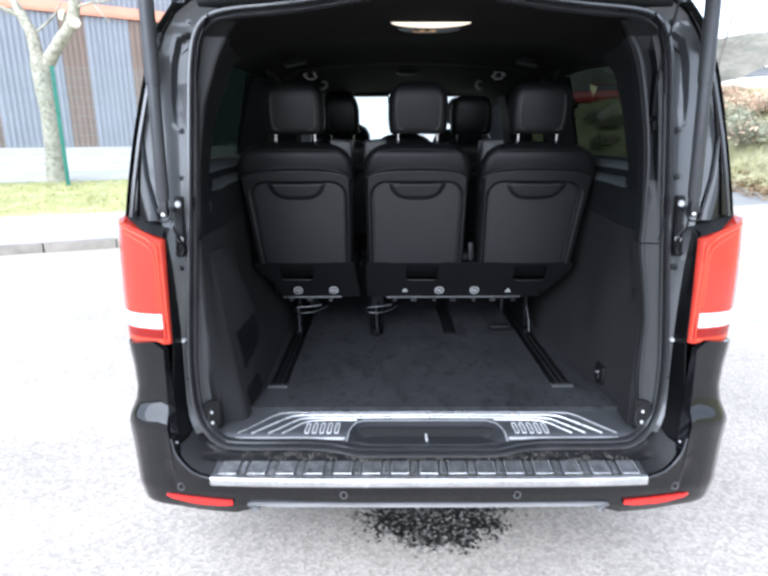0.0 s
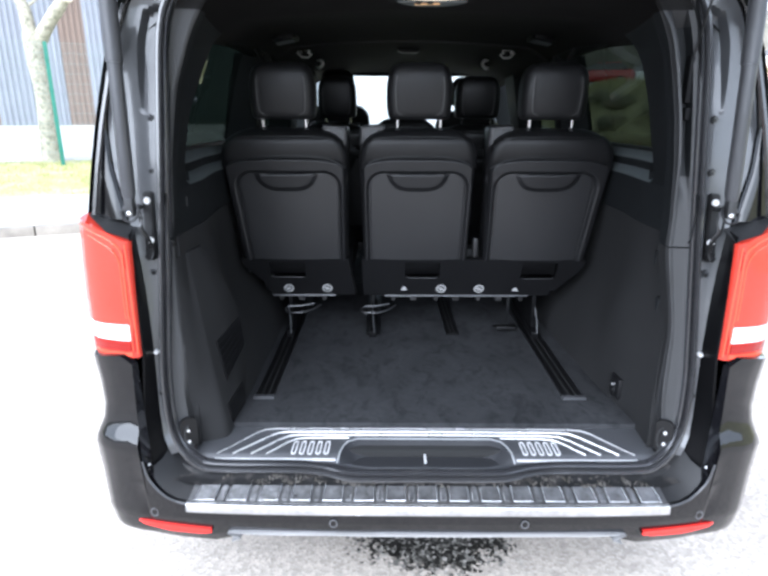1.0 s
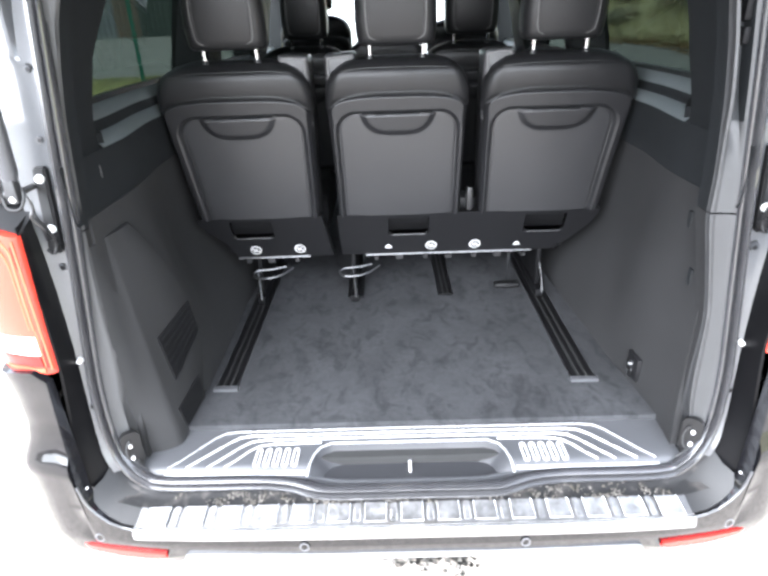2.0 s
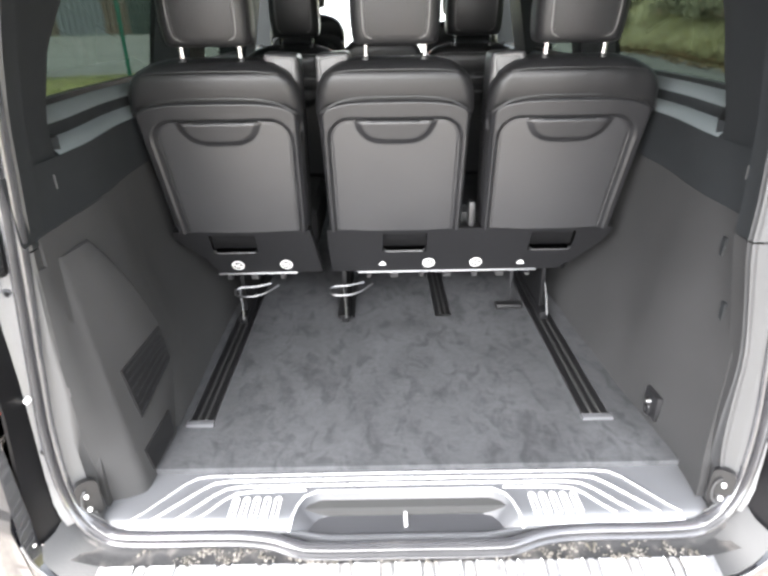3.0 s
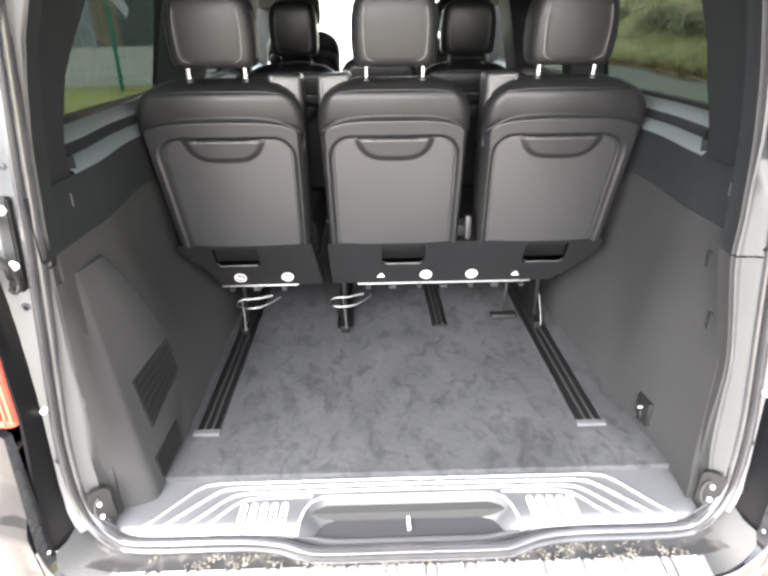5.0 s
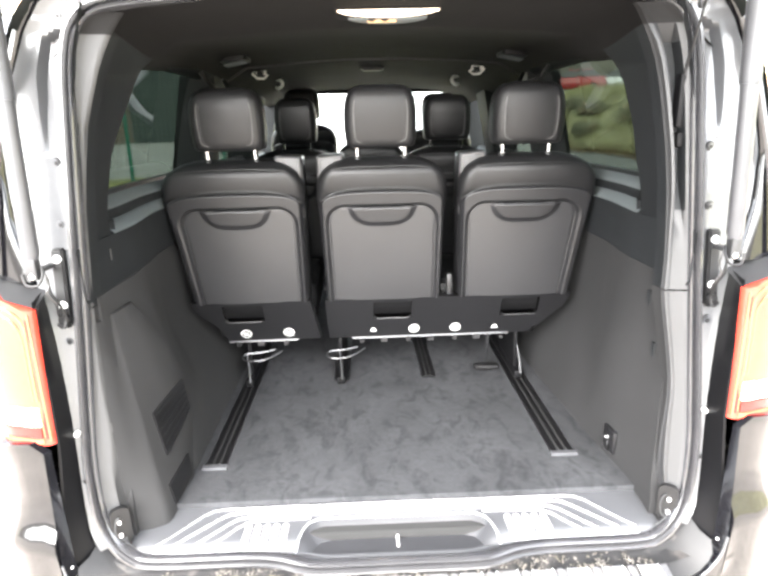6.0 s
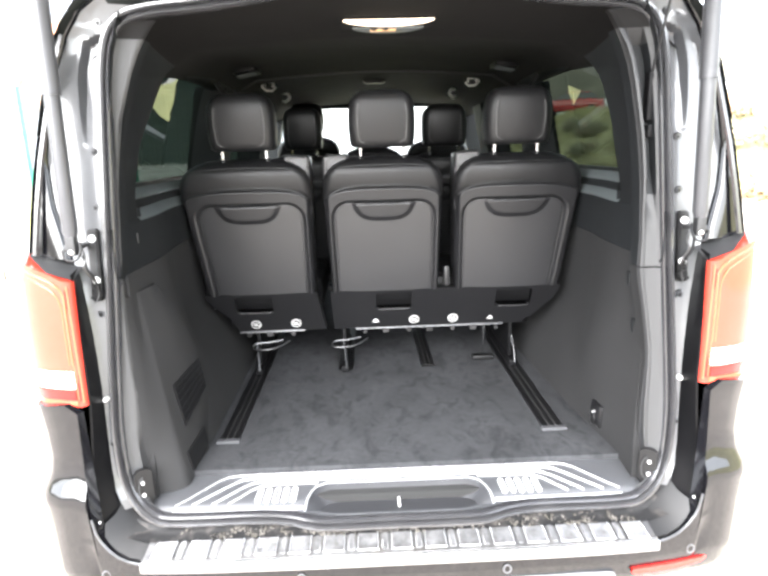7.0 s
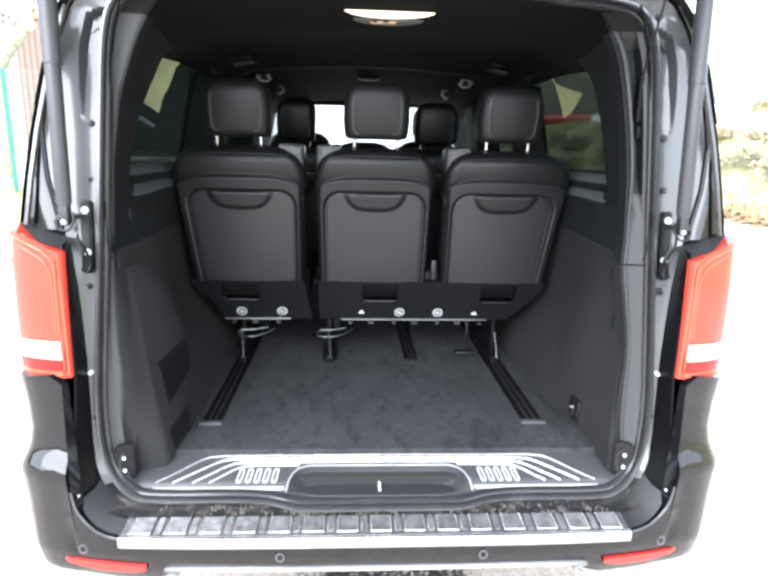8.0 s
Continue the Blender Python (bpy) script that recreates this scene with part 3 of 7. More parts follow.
# ---- gutter between the seal and the body edge, both sides
GUT = [(0.58, 0.772), (0.64, 0.793), (0.70, 0.800), (0.89, 0.806), (1.02, 0.815), (1.157, 0.829), (1.30, 0.852), (1.42, 0.878), (1.54, 0.886), (1.66, 0.866), (1.74, 0.845), (1.84, 0.805), (1.90, 0.765), (1.935, 0.715)]
for sx in (-1, 1):
    bm = nb()
    rows = []
    for k in range(221):
        z = 0.58 + (1.935 - 0.58) * k / 220
        if z < 1.87:
            xi, yi = seal_at(z)
        else:
            xi, yi = 0.703 - (z - 1.845) * 0.9, 0.2
        xo = lerp_table(GUT, z)[0]
        # long stamped recess in the upper pillar: flat floor, sloping outer wall, arched above, running to a point below
        q_out, wall_w, deep = lerp_table([(1.565, 0.44, 0.03, 0.0), (1.62, 0.50, 0.05, 0.010), (1.70, 0.58, 0.09, 0.020), (1.76, 0.64, 0.11, 0.023), (1.83, 0.68, 0.11, 0.023), (1.95, 0.68, 0.11, 0.023)], z)
        q_in = q_out - wall_w
        row = []
        for k, q in enumerate([0, 0.05, 0.10, 0.155] + [0.17 + (q_in - 0.17) * v / 5 for v in range(6)] + [q_out] + [q_out + (1 - q_out) * v / 6 for v in range(1, 7)]):
            dep = lerp_table([(0, 0.02), (0.10, 0.018), (0.15, 0.012), (0.52, 0.010), (0.8, 0.008), (1.0, 0.004)], q)[0]
            if 4 <= k <= 9 and z > 1.565:
                crown = (1.838, 1.845, 1.848, 1.847, 1.843, 1.835)[k - 4]
                dep += deep * min(1.0, max(0.0, (crown - z) / 0.014))
            row.append((sx * (xi - 0.01 + (xo - xi + 0.01) * q), yi + dep - (0.014 if sx < 0 else 0.008) * q, z))
        rows.append(row)
    grid(bm, rows)
    part("door_gutter", bm, GUTTER, van, "satin black rain gutter beside the seal", sharp=25)
    # outer pillar skin wrapping from the gutter to the side
    bm = nb()
    rows = []
    for k in range(31):
        z = 1.285 + (1.95 - 1.285) * k / 30
        xo = lerp_table(GUT, z)[0]
        yi = (seal_at(z)[1] if z < 1.87 else 0.2) + 0.0
        xs = skin_x(z)
        ys = rear_y(z)
        rows.append([(sx * (xo - 0.001), yi + 0.006, z), (sx * (xo + 0.004), yi - 0.014, z), (sx * (xo + 0.012), yi - 0.020, z), (sx * (xo + (xs - xo) * 0.5), yi - 0.018, z), (sx * (xs - 0.016), ys - 0.006, z), (sx * (xs - 0.003), ys + 0.01, z), (sx * xs, ys + 0.04, z)])
    grid(bm, rows)
    part("rear_pillar_skin", bm, PAINT, van, "gloss black rear pillar", sharp=60)
    bm = nb()
    tube(bm, [(sx * (skin_x(z) - 0.03), rear_y(z) - 0.022, z) for z in [1.30 + 0.06 * k for k in range(10)]], 0.008, 6)
    part("pillar_rubber", bm, RUBBER, van)
    bm = nb()
    rows = []
    for k in range(13):
        z = 1.60 + (1.925 - 1.60) * k / 12
        xo, xs, yi = lerp_table(GUT, z)[0], skin_x(z), (seal_at(z)[1] if z < 1.87 else 0.2)
        w = min(1.0, (z - 1.59) / 0.10)
        x1 = xo + 0.008 + (xs - xo - 0.016) * (1 - w) * 0.5
        rows.append([(sx * x1, yi - 0.017, z), (sx * (x1 + 0.003), yi - 0.026, z), (sx * (xs - 0.012), min(yi, rear_y(z)) - 0.026, z), (sx * (xs - 0.006), rear_y(z) - 0.004, z)])
    grid(bm, rows)
    part("pillar_edge_seal", bm, ROOFEDGE, van, "dull black edge seal of the rear pillar", sharp=60)
    # roof corner block
    bm = nb()
    rows = []
    for k in range(13):
        x = 0.78 - 0.08 * k
        zt = 1.945 + (0.78 - x) * 0.10 if x > 0.4 else 1.99
        xs = max(x, 0)
        zi = 1.90 + (0.72 - xs) * 0.06 if xs > 0.34 else lerp_table([(0, 1.968), (0.15, 1.962), (0.34, 1.935)], xs)[0]
        zb = min(zi + 0.012, zt - 0.006)
        rows.append([(sx * xs, 0.212, zb), (sx * xs, 0.200, zb + 0.006), (sx * xs, 0.195, zt - 0.02), (sx * xs, 0.205, zt - 0.004), (sx * xs, 0.235, zt + 0.008)])
        if x < 0:
            break
    grid(bm, rows)
    part("roof_edge", bm, ROOFEDGE, van, "black roof edge above the opening", sharp=60)

    # pressed-in bolts and studs along the gutter
    for i, (x, z, r) in enumerate(((0.733, 1.876, 0.011), (0.776, 1.557, 0.010), (0.785, 1.415, 0.010), (0.798, 1.130, 0.012), (0.790, 0.945, 0.009), (0.866, 1.50, 0.010))):
        y = seal_at(min(z, 1.86))[1] + 0.006 - (0.003 if z < 1.2 else 0.0)
        bm = nb()
        disc(bm, (sx * x, y + 0.004, z), (0, -1, 0), r * 0.92, 0.008, 16, r * 0.76)
        plug = part("body_plug", bm, GUTTER, van)
        bm = nb()
        ring_pts = [(sx * x + r * math.cos(a), y + 0.0035, z + r * math.sin(a)) for a in (2 * math.pi * k / 16 for k in range(17))]
        tube(bm, ring_pts, 0.0022, 6)
        part("plug_groove", bm, BLACK, plug)
        bm = nb()
        disc(bm, (sx * (x - 0.002), y - 0.0015, z - 0.001), (0, -1, 0), r * 0.45, 0.003, 10)
        part("plug_centre", bm, BLACK, plug)
    bm = nb()
    loft(bm, [[(sx * a, y, z) for a, y in ((0.779, yf), (0.807, yf), (0.807, yf + 0.02), (0.779, yf + 0.02))] for z, yf in ((1.17, 0.112), (1.36, 0.136))])
    bmesh.ops.bevel(bm, geom=bm.edges[:], offset=0.004, segments=2, affect="EDGES")
    plate_ob = part("latch_plate", bm, BLACK, van, "black hinge bracket plate with zinc bolts")
    for x, y, z in ((0.793, 0.135, 1.336), (0.791, 0.121, 1.226)):
        bm = nb()
        disc(bm, (sx * x, y, z), (0, -1, 0), 0.0105, 0.007, 14, 0.008)
        part("bolt", bm, STUD, plate_ob)
    bm = nb()
    tube(bm, [(sx * x, y, z) for x, y, z in smoothed([(0.80, 0.09, 1.30), (0.795, 0.085, 1.265), (0.783, 0.09, 1.24), (0.778, 0.10, 1.20), (0.785, 0.095, 1.178), (0.80, 0.10, 1.185)], 4)], 0.004, 6)
    disc(bm, (sx * 0.788, 0.115, 1.192), (0, -1, 0), 0.012, 0.012, 12)
    part("cable", bm, BLACK, van, "short black wiring lead")
    bm = nb()
    disc(bm, (sx * 0.800, 0.098, 0.897), (0, -1, 0), 0.0070, 0.012, 12, 0.006)
    part("stud", bm, STUD, van, "pale metal stud")
    bm = nb()
    disc(bm, (sx * 0.792, 0.085, 0.77), (0, -1, 0), 0.007, 0.010, 12, 0.006)
    part("buffer", bm, BLACK, van)

    # ---- gas strut: ball joint, lower tube, upper tube
    bm = nb()
    lo = Vector((0.794, 0.062, 1.325)) if sx > 0 else Vector((-0.811, 0.062, 1.325))
    hi = Vector((0.790, 0.115, 2.16)) if sx > 0 else Vector((-0.820, 0.115, 2.16))
    mid = lo.lerp(hi, 0.44)
    tube(bm, [lo.lerp(hi, 0.03), lo.lerp(hi, 0.05), mid], [0.014, 0.0185, 0.0185], 14)
    strut = part("gas_strut", bm, STRUTM, van, "thick satin black powered tailgate strut")
    bm = nb()
    tube(bm, [mid, hi], 0.0215, 14)
    part("strut_sleeve", bm, STRUTM, strut)
    bm = nb()
    box(bm, lo.x - 0.012, lo.x + 0.012, lo.y - 0.012, lo.y + 0.014, lo.z - 0.02, lo.z + 0.03, 0.005)
    disc(bm, lo + Vector((sx * 0.008, 0, -0.002)), (sx, 0, 0), 0.009, 0.010, 10)
    disc(bm, lo - Vector((0, -0.01, 0.004)), (0, 1, 0), 0.007, 0.06, 10)
    part("ball_joint", bm, TRIM, strut, "dark steel ball joint")
    bm = nb()
    bmesh.ops.create_uvsphere(bm, u_segments=14, v_segments=10, radius=0.0095, matrix=Matrix.Translation(lo + Vector((0, -0.006, -0.012))))
    part("ball_stud", bm, STEEL, strut, "bright zinc ball stud")
    bm = nb()
    tube(bm, smoothed([lo + Vector(v) for v in ((-sx * 0.020, 0.002, 0.012), (-sx * 0.024, -0.010, -0.010), (-sx * 0.012, -0.016, -0.030), (sx * 0.012, -0.016, -0.028), (sx * 0.022, -0.008, -0.006))], 4), 0.0032, 6)
    part("clip_wire", bm, BLACK, strut, "black spring clip")
    bm = nb()
    tube(bm, smoothed([lo + Vector(v) for v in ((-sx * 0.018, 0.004, 0.006), (-sx * 0.026, 0.004, -0.03), (-sx * 0.020, 0.0, -0.055), (-sx * 0.030, 0.012, -0.085), (-sx * 0.022, 0.028, -0.115))], 4), 0.0028, 6)
    part("strut_lead", bm, DULLSTEEL, strut, "thin looped wiring lead")

    # ---- tail lamp
    bm = nb()
    rows = []
    for k in range(13):
        s = k / 12
        ztop_in, ztop_out = 1.243, 1.300
        row = []
        for x, y, f in ((0.807, 0.030, 0), (0.809, 0.020, 0), (0.815, 0.012, 0.02), (0.83, 0.008, 0.12), (0.86, 0.011, 0.35), (0.895, 0.019, 0.58), (0.932, 0.036, 0.8), (0.960, 0.066, 0.95), (0.968, 0.115, 1.0), (0.968, 0.24, 1.1)):
            zt = ztop_in + (ztop_out - ztop_in) * f
            z = 0.912 + (zt - 0.912) * s
            dx = 0.004 * (1 - s) if f < 0.3 else 0.010 * (1 - s)
            bx = 0.014 * (1 - s) if f < 0.05 else 0.0
            row.append((sx * (x + dx * (0 if f < 0.05 else 1) + bx * 0.3), y + 0.012 * (2 * s - 1) ** 2 * (1 if f > 0.3 else 0.4), z))
        rows.append(row)
    vs = grid(bm, rows)
    bm.faces.new(vs[-1])
    bm.faces.new(vs[0][::-1])
    lamp = part("tail_lamp", bm, RED, van, "upright red tail lamp with white reversing strip", sharp=40)

    def on_lamp(f0, f1, z0, z1, lift, steps=5):
        """A strip lying on the lamp's outer face."""
        tab = [(0.0, 0.815, 0.012), (0.12, 0.83, 0.008), (0.35, 0.86, 0.011), (0.58, 0.895, 0.019), (0.8, 0.932, 0.036), (0.95, 0.960, 0.066), (1.0, 0.968, 0.115)]
        b = nb()
        rr = []
        for zz in (z0, z1):
            r = []
            for q in range(steps + 1):
                f = f0 + (f1 - f0) * q / steps
                x, y = lerp_table(tab, f)
                s = (zz - 0.912) / (1.243 + 0.057 * f - 0.912)
                dx = 0.004 * (1 - s) if f < 0.3 else 0.010 * (1 - s)
                r.append((sx * (x + (dx if f > 0.05 else 0)), y + 0.012 * (2 * s - 1) ** 2 * (1 if f > 0.3 else 0.4) - lift, zz))
            rr.append(r)
        grid(b, rr)
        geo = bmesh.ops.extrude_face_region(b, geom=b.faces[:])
        bmesh.ops.translate(b, verts=[v for v in geo["geom"] if isinstance(v, bmesh.types.BMVert)], vec=(0, lift + 0.004, 0))
        return b
    def along_lamp(path, wide, lift):
        """A thin light guide over the lamp's face along (f, s) points, s being the share of the height."""
        tab = [(0.0, 0.815, 0.012), (0.12, 0.83, 0.008), (0.35, 0.86, 0.011), (0.58, 0.895, 0.019), (0.8, 0.932, 0.036), (0.95, 0.960, 0.066), (1.0, 0.968, 0.115)]
        pts = []
        for f, sh in [(v.x, v.y) for v in smoothed([(f, sh, 0) for f, sh in path], 4)]:
            x, y = lerp_table(tab, f)
            zz = 0.912 + (0.331 + 0.057 * f) * sh
            dx = 0.004 * (1 - sh) if f < 0.3 else 0.010 * (1 - sh)
            pts.append((sx * (x + (dx if f > 0.05 else 0)), y + 0.012 * (2 * sh - 1) ** 2 * (1 if f > 0.3 else 0.4) - lift, zz))
        b = nb()
        tube(b, pts, wide, 6)
        return b
    part("light_guide", along_lamp([(0.085, 0.35), (0.085, 0.7), (0.09, 0.86), (0.16, 0.935), (0.4, 0.955), (0.7, 0.962), (0.92, 0.968)], 0.0030, 0.0), REDRIM, lamp, "thin bright red light guide")
    part("light_guide", along_lamp([(0.15, 0.35), (0.15, 0.68), (0.16, 0.80), (0.24, 0.875), (0.45, 0.905), (0.75, 0.925)], 0.0022, 0.0), REDRIM, lamp)
    part("reversing_light", on_lamp(0.10, 0.93, 0.966, 1.012, 0.004), CLEAR, lamp, "white reversing light strip")
    part("lamp_bulb_cover", on_lamp(0.11, 0.88, 0.934, 0.960, 0.004), REDDARK, lamp, "dark red lower segment")
    part("lamp_edge_light", on_lamp(0.0, 0.03, 0.925, 1.236, 0.004), REDRIM, lamp, "bright red light guide")
    part("lamp_edge_light", on_lamp(0.065, 0.085, 0.935, 1.215, 0.003), REDRIM, lamp)
    part("lamp_rib", on_lamp(0.03, 0.065, 0.930, 1.225, 0.002), REDDARK, lamp, "dark red groove between light guides")
    part("lamp_edge_light", on_lamp(0.10, 0.9, 0.918, 0.930, 0.004), REDRIM, lamp)
    # black inner flank beside the lamp
    bm = nb()
    rows = []
    for k in range(11):
        z = 0.56 + (1.262 - 0.56) * k / 10
        xg = lerp_table(GUT, z)[0]
        yg = seal_at(z)[1] + 0.006
        xl = lerp_table([(0.56, 0.825), (0.65, 0.832), (0.90, 0.808), (1.27, 0.805)], z)[0]
        yl = lerp_table([(0.56, 0.008), (0.66, 0.012), (0.9, 0.02), (1.27, 0.024)], z)[0]
        rows.append([(sx * (xg + (xl - xg) * q), yg + (yl - yg) * q, z) for q in (0, 0.5, 0.92)] + [(sx * (xl + 0.004), yl + 0.004, z)])
    grid(bm, rows)
    part("lamp_flank", bm, FLANK, van, "gloss black panel between lamp and gutter")
    bm = nb()
    grid(bm, [[(sx * 0.805, 0.03, 1.246), (sx * 0.87, 0.03, 1.268), (sx * 0.945, 0.10, 1.302)], [(sx * 0.83, 0.14, 1.262), (sx * 0.87, 0.16, 1.275), (sx * 0.953, 0.17, 1.305)]])
    part("lamp_shoulder", bm, TRIM, van)

# ---- bumper: one sheet, taller at the corners
PLAN = [(0.0, -0.062), (0.2, -0.062), (0.4, -0.058), (0.55, -0.052), (0.64, -0.047), (0.70, -0.041), (0.74, -0.036), (0.77, -0.032), (0.795, -0.028), (0.815, -0.025), (0.828, -0.022), (0.834, -0.021), (0.865, -0.017), (0.90, -0.011), (0.937, 0.001), (0.965, 0.022), (0.980, 0.062), (0.985, 0.12), (0.983, 0.23), (0.975, 0.42)]


def bump_top(x):
    return lerp_table([(0, 0.462), (0.70, 0.466), (0.74, 0.474), (0.77, 0.487), (0.795, 0.51), (0.815, 0.538), (0.828, 0.575), (0.8345, 0.926), (0.90, 0.922), (1.0, 0.910)], x)[0]


def bump_bottom(x):
    return lerp_table([(0, 0.381), (0.50, 0.380), (0.55, 0.364), (0.60, 0.340), (0.64, 0.328), (0.75, 0.330), (0.9, 0.345), (1, 0.36)], x)[0]


def bump_out(z):
    """How far the bumper stands out by height: belly, then a shelf at the crease."""
    return lerp_table([(0.32, -0.030), (0.36, -0.012), (0.42, 0.0), (0.55, 0.004), (0.64, 0.010), (0.652, 0.0105), (0.666, 0.006), (0.690, -0.007), (0.715, -0.018), (0.76, -0.026), (0.83, -0.024), (0.91, -0.016)], z)[0]


bm = nb()
cols = []
full = [(-x, y) for x, y in PLAN[::-1]] + PLAN[1:]
for i, (x, y) in enumerate(full):
    a, b = full[max(i - 1, 0)], full[min(i + 1, len(full) - 1)]
    t = Vector((b[0] - a[0], b[1] - a[1])).normalized()
    nx, ny = t.y, -t.x
    z0, z1 = bump_bottom(abs(x)), bump_top(abs(x))
    col = []
    for k in range(41):
        z = z0 + (z1 - z0) * k / 40
        o = bump_out(z)
        col.append((x + nx * o, y + ny * o, z))
    cols.append([(x * 0.985, y + 0.06, z0 + 0.012)] + col + [(x * 0.985, y + 0.03, z1 + 0.002)])
grid(bm, cols)
bumper = part("rear_bumper", bm, PAINT, van, "gloss black rear bumper with parking sensors", sharp=40)
bm = nb()
prof = [(-0.582, 0.352), (-0.555, 0.366), (-0.50, 0.388), (0.50, 0.388), (0.555, 0.366), (0.582, 0.352)]
rows = []
for x, z in smoothed([(x, 0, z) for x, z in prof], 5) and [(v.x, v.z) for v in smoothed([(x, 0, z) for x, z in prof], 5)]:
    rows.append([(x, -0.050 + 0.02 * abs(x), z - 0.002), (x, -0.066 + 0.02 * abs(x), z - 0.004), (x, -0.066 + 0.02 * abs(x), z - 0.004 - 0.010 * min(1, (0.582 - abs(x)) / 0.05)), (x, -0.040 + 0.02 * abs(x), z - 0.006 - 0.013 * min(1, (0.582 - abs(x)) / 0.05))])
grid(bm, rows)
part("diffuser_trim", bm, SILVERDULL, bumper, "silver lower bumper strip")
for x, y, z in ((-0.275, -0.062, 0.423), (0.285, -0.062, 0.423), (-0.812, -0.0235, 0.430), (0.812, -0.0235, 0.430)):
    bm = nb()
    tube(bm, [(x + 0.0105 * math.cos(a), y - 0.002, z + 0.0125 * math.sin(a)) for a in (2 * math.pi * k / 16 for k in range(17))], 0.0022, 6)
    ringp = part("parking_sensor", bm, SENSOR, bumper, "small round parking sensor")
    bm = nb()
    disc(bm, (x, y + 0.004, z), (0, -1, 0), 0.010, 0.006, 16)
    part("sensor_face", bm, PAINT, ringp)
for sx in (-1, 1):
    bm = nb()
    rows = []
    for k in range(9):
        s = k / 8
        x = 0.640 + (0.880 - 0.640) * s
        y = lerp_table(PLAN, x)[0]
        zt = 0.389 + 0.008 * s
        zb = (0.371 + 0.018 * max(0, (s - 0.55) / 0.45)) if s > 0 else 0.376
        rows.append([(sx * x, y + 0.012, zb), (sx * x, y - 0.002 + 0.012 * (s > 0.9), zb), (sx * x, y - 0.002 + 0.012 * (s > 0.9), zt), (sx * x, y + 0.012, zt)])
    grid(bm, rows)
    part("reflector", bm, REFLECT, bumper, "slim red reflector")

# ---- tread plate on the bumper
bm = nb()
rows = []
for k in range(29):
    x = -0.703 + 1.406 * k / 28
    w = 0.012 * (abs(x) / 0.7) ** 4
    rows.append([(x, -0.052 + w, 0.452), (x, -0.068 + w, 0.454), (x, -0.070 + w, 0.474), (x, -0.066 + w, 0.482), (x * 0.998, -0.058 + w, 0.485), (x * 0.985, -0.006 + w, 0.512), (x * 0.975, 0.012, 0.506)])
grid(bm, rows)
tread = part("tread_plate", bm, TREAD, bumper, "scuffed bright metal loading sill guard", sharp=30)
for k in range(29):
    # worn pads with a pair of narrow bright ridges between them
    wide = k % 2 == 0
    x = -0.651 + 1.302 * k / 28
    wd = 0.0285 if wide else 0.0085
    lean = -0.010 * x / 0.65
    q = [(x - wd, -0.050), (x + wd, -0.050), (x + wd * 0.94 + lean, -0.008), (x - wd * 0.94 + lean, -0.008)]
    bm = nb()
    plate(bm, q, lambda u, v, d: (u, v, 0.4895 + (v + 0.058) * 0.52 - d), 0.006)
    bmesh.ops.bevel(bm, geom=bm.edges[:], offset=0.0022, segments=2, affect="EDGES")
    rib = part("tread_rib" if wide else "tread_ridge", bm, TREADPAD, tread)
    if wide:
        bm = nb()
        tube(bm, [(u, v, 0.4888 + (v + 0.058) * 0.52) for u, v in (q[3], q[0], q[1], q[2])], 0.0016, 6)
        part("rib_edge", bm, TREADLIP, rib)
bm = nb()
rows = []
for k in range(29):
    x = -0.704 + 1.408 * k / 28
    w = 0.012 * (abs(x) / 0.7) ** 4
    rows.append([(x, -0.066 + w, 0.455), (x, -0.0715 + w, 0.457), (x, -0.0725 + w, 0.474), (x, -0.068 + w, 0.4835), (x, -0.060 + w, 0.4865), (x, -0.055 + w, 0.486)])
grid(bm, rows)
part("tread_lip", bm, TREADLIP, tread, "bright worn metal front lip", sharp=40)
bm = nb()
rows = []
for k in range(41):
    x = -0.80 + 1.6 * k / 40
    e = max(0.0, (abs(x) - 0.66) / 0.14)
    rows.append([(x, -0.01 + 0.02 * e, 0.512 + 0.02 * e * e), (x, 0.012 + 0.02 * e, 0.517 + 0.03 * e * e), (x, 0.022 + 0.03 * e, 0.522 + 0.03 * e * e), (x, 0.03 + 0.03 * e, 0.528 + 0.035 * e), (x, 0.05 + 0.035 * e, 0.530 + 0.05 * e), (x, 0.07 + 0.03 * e, 0.530 + 0.06 * e)])
grid(bm, rows)
apron = part("sill_apron", bm, GRIME, van, "grimy black apron below the seal")
gr = random.Random(3)
vs_, fs_ = [], []
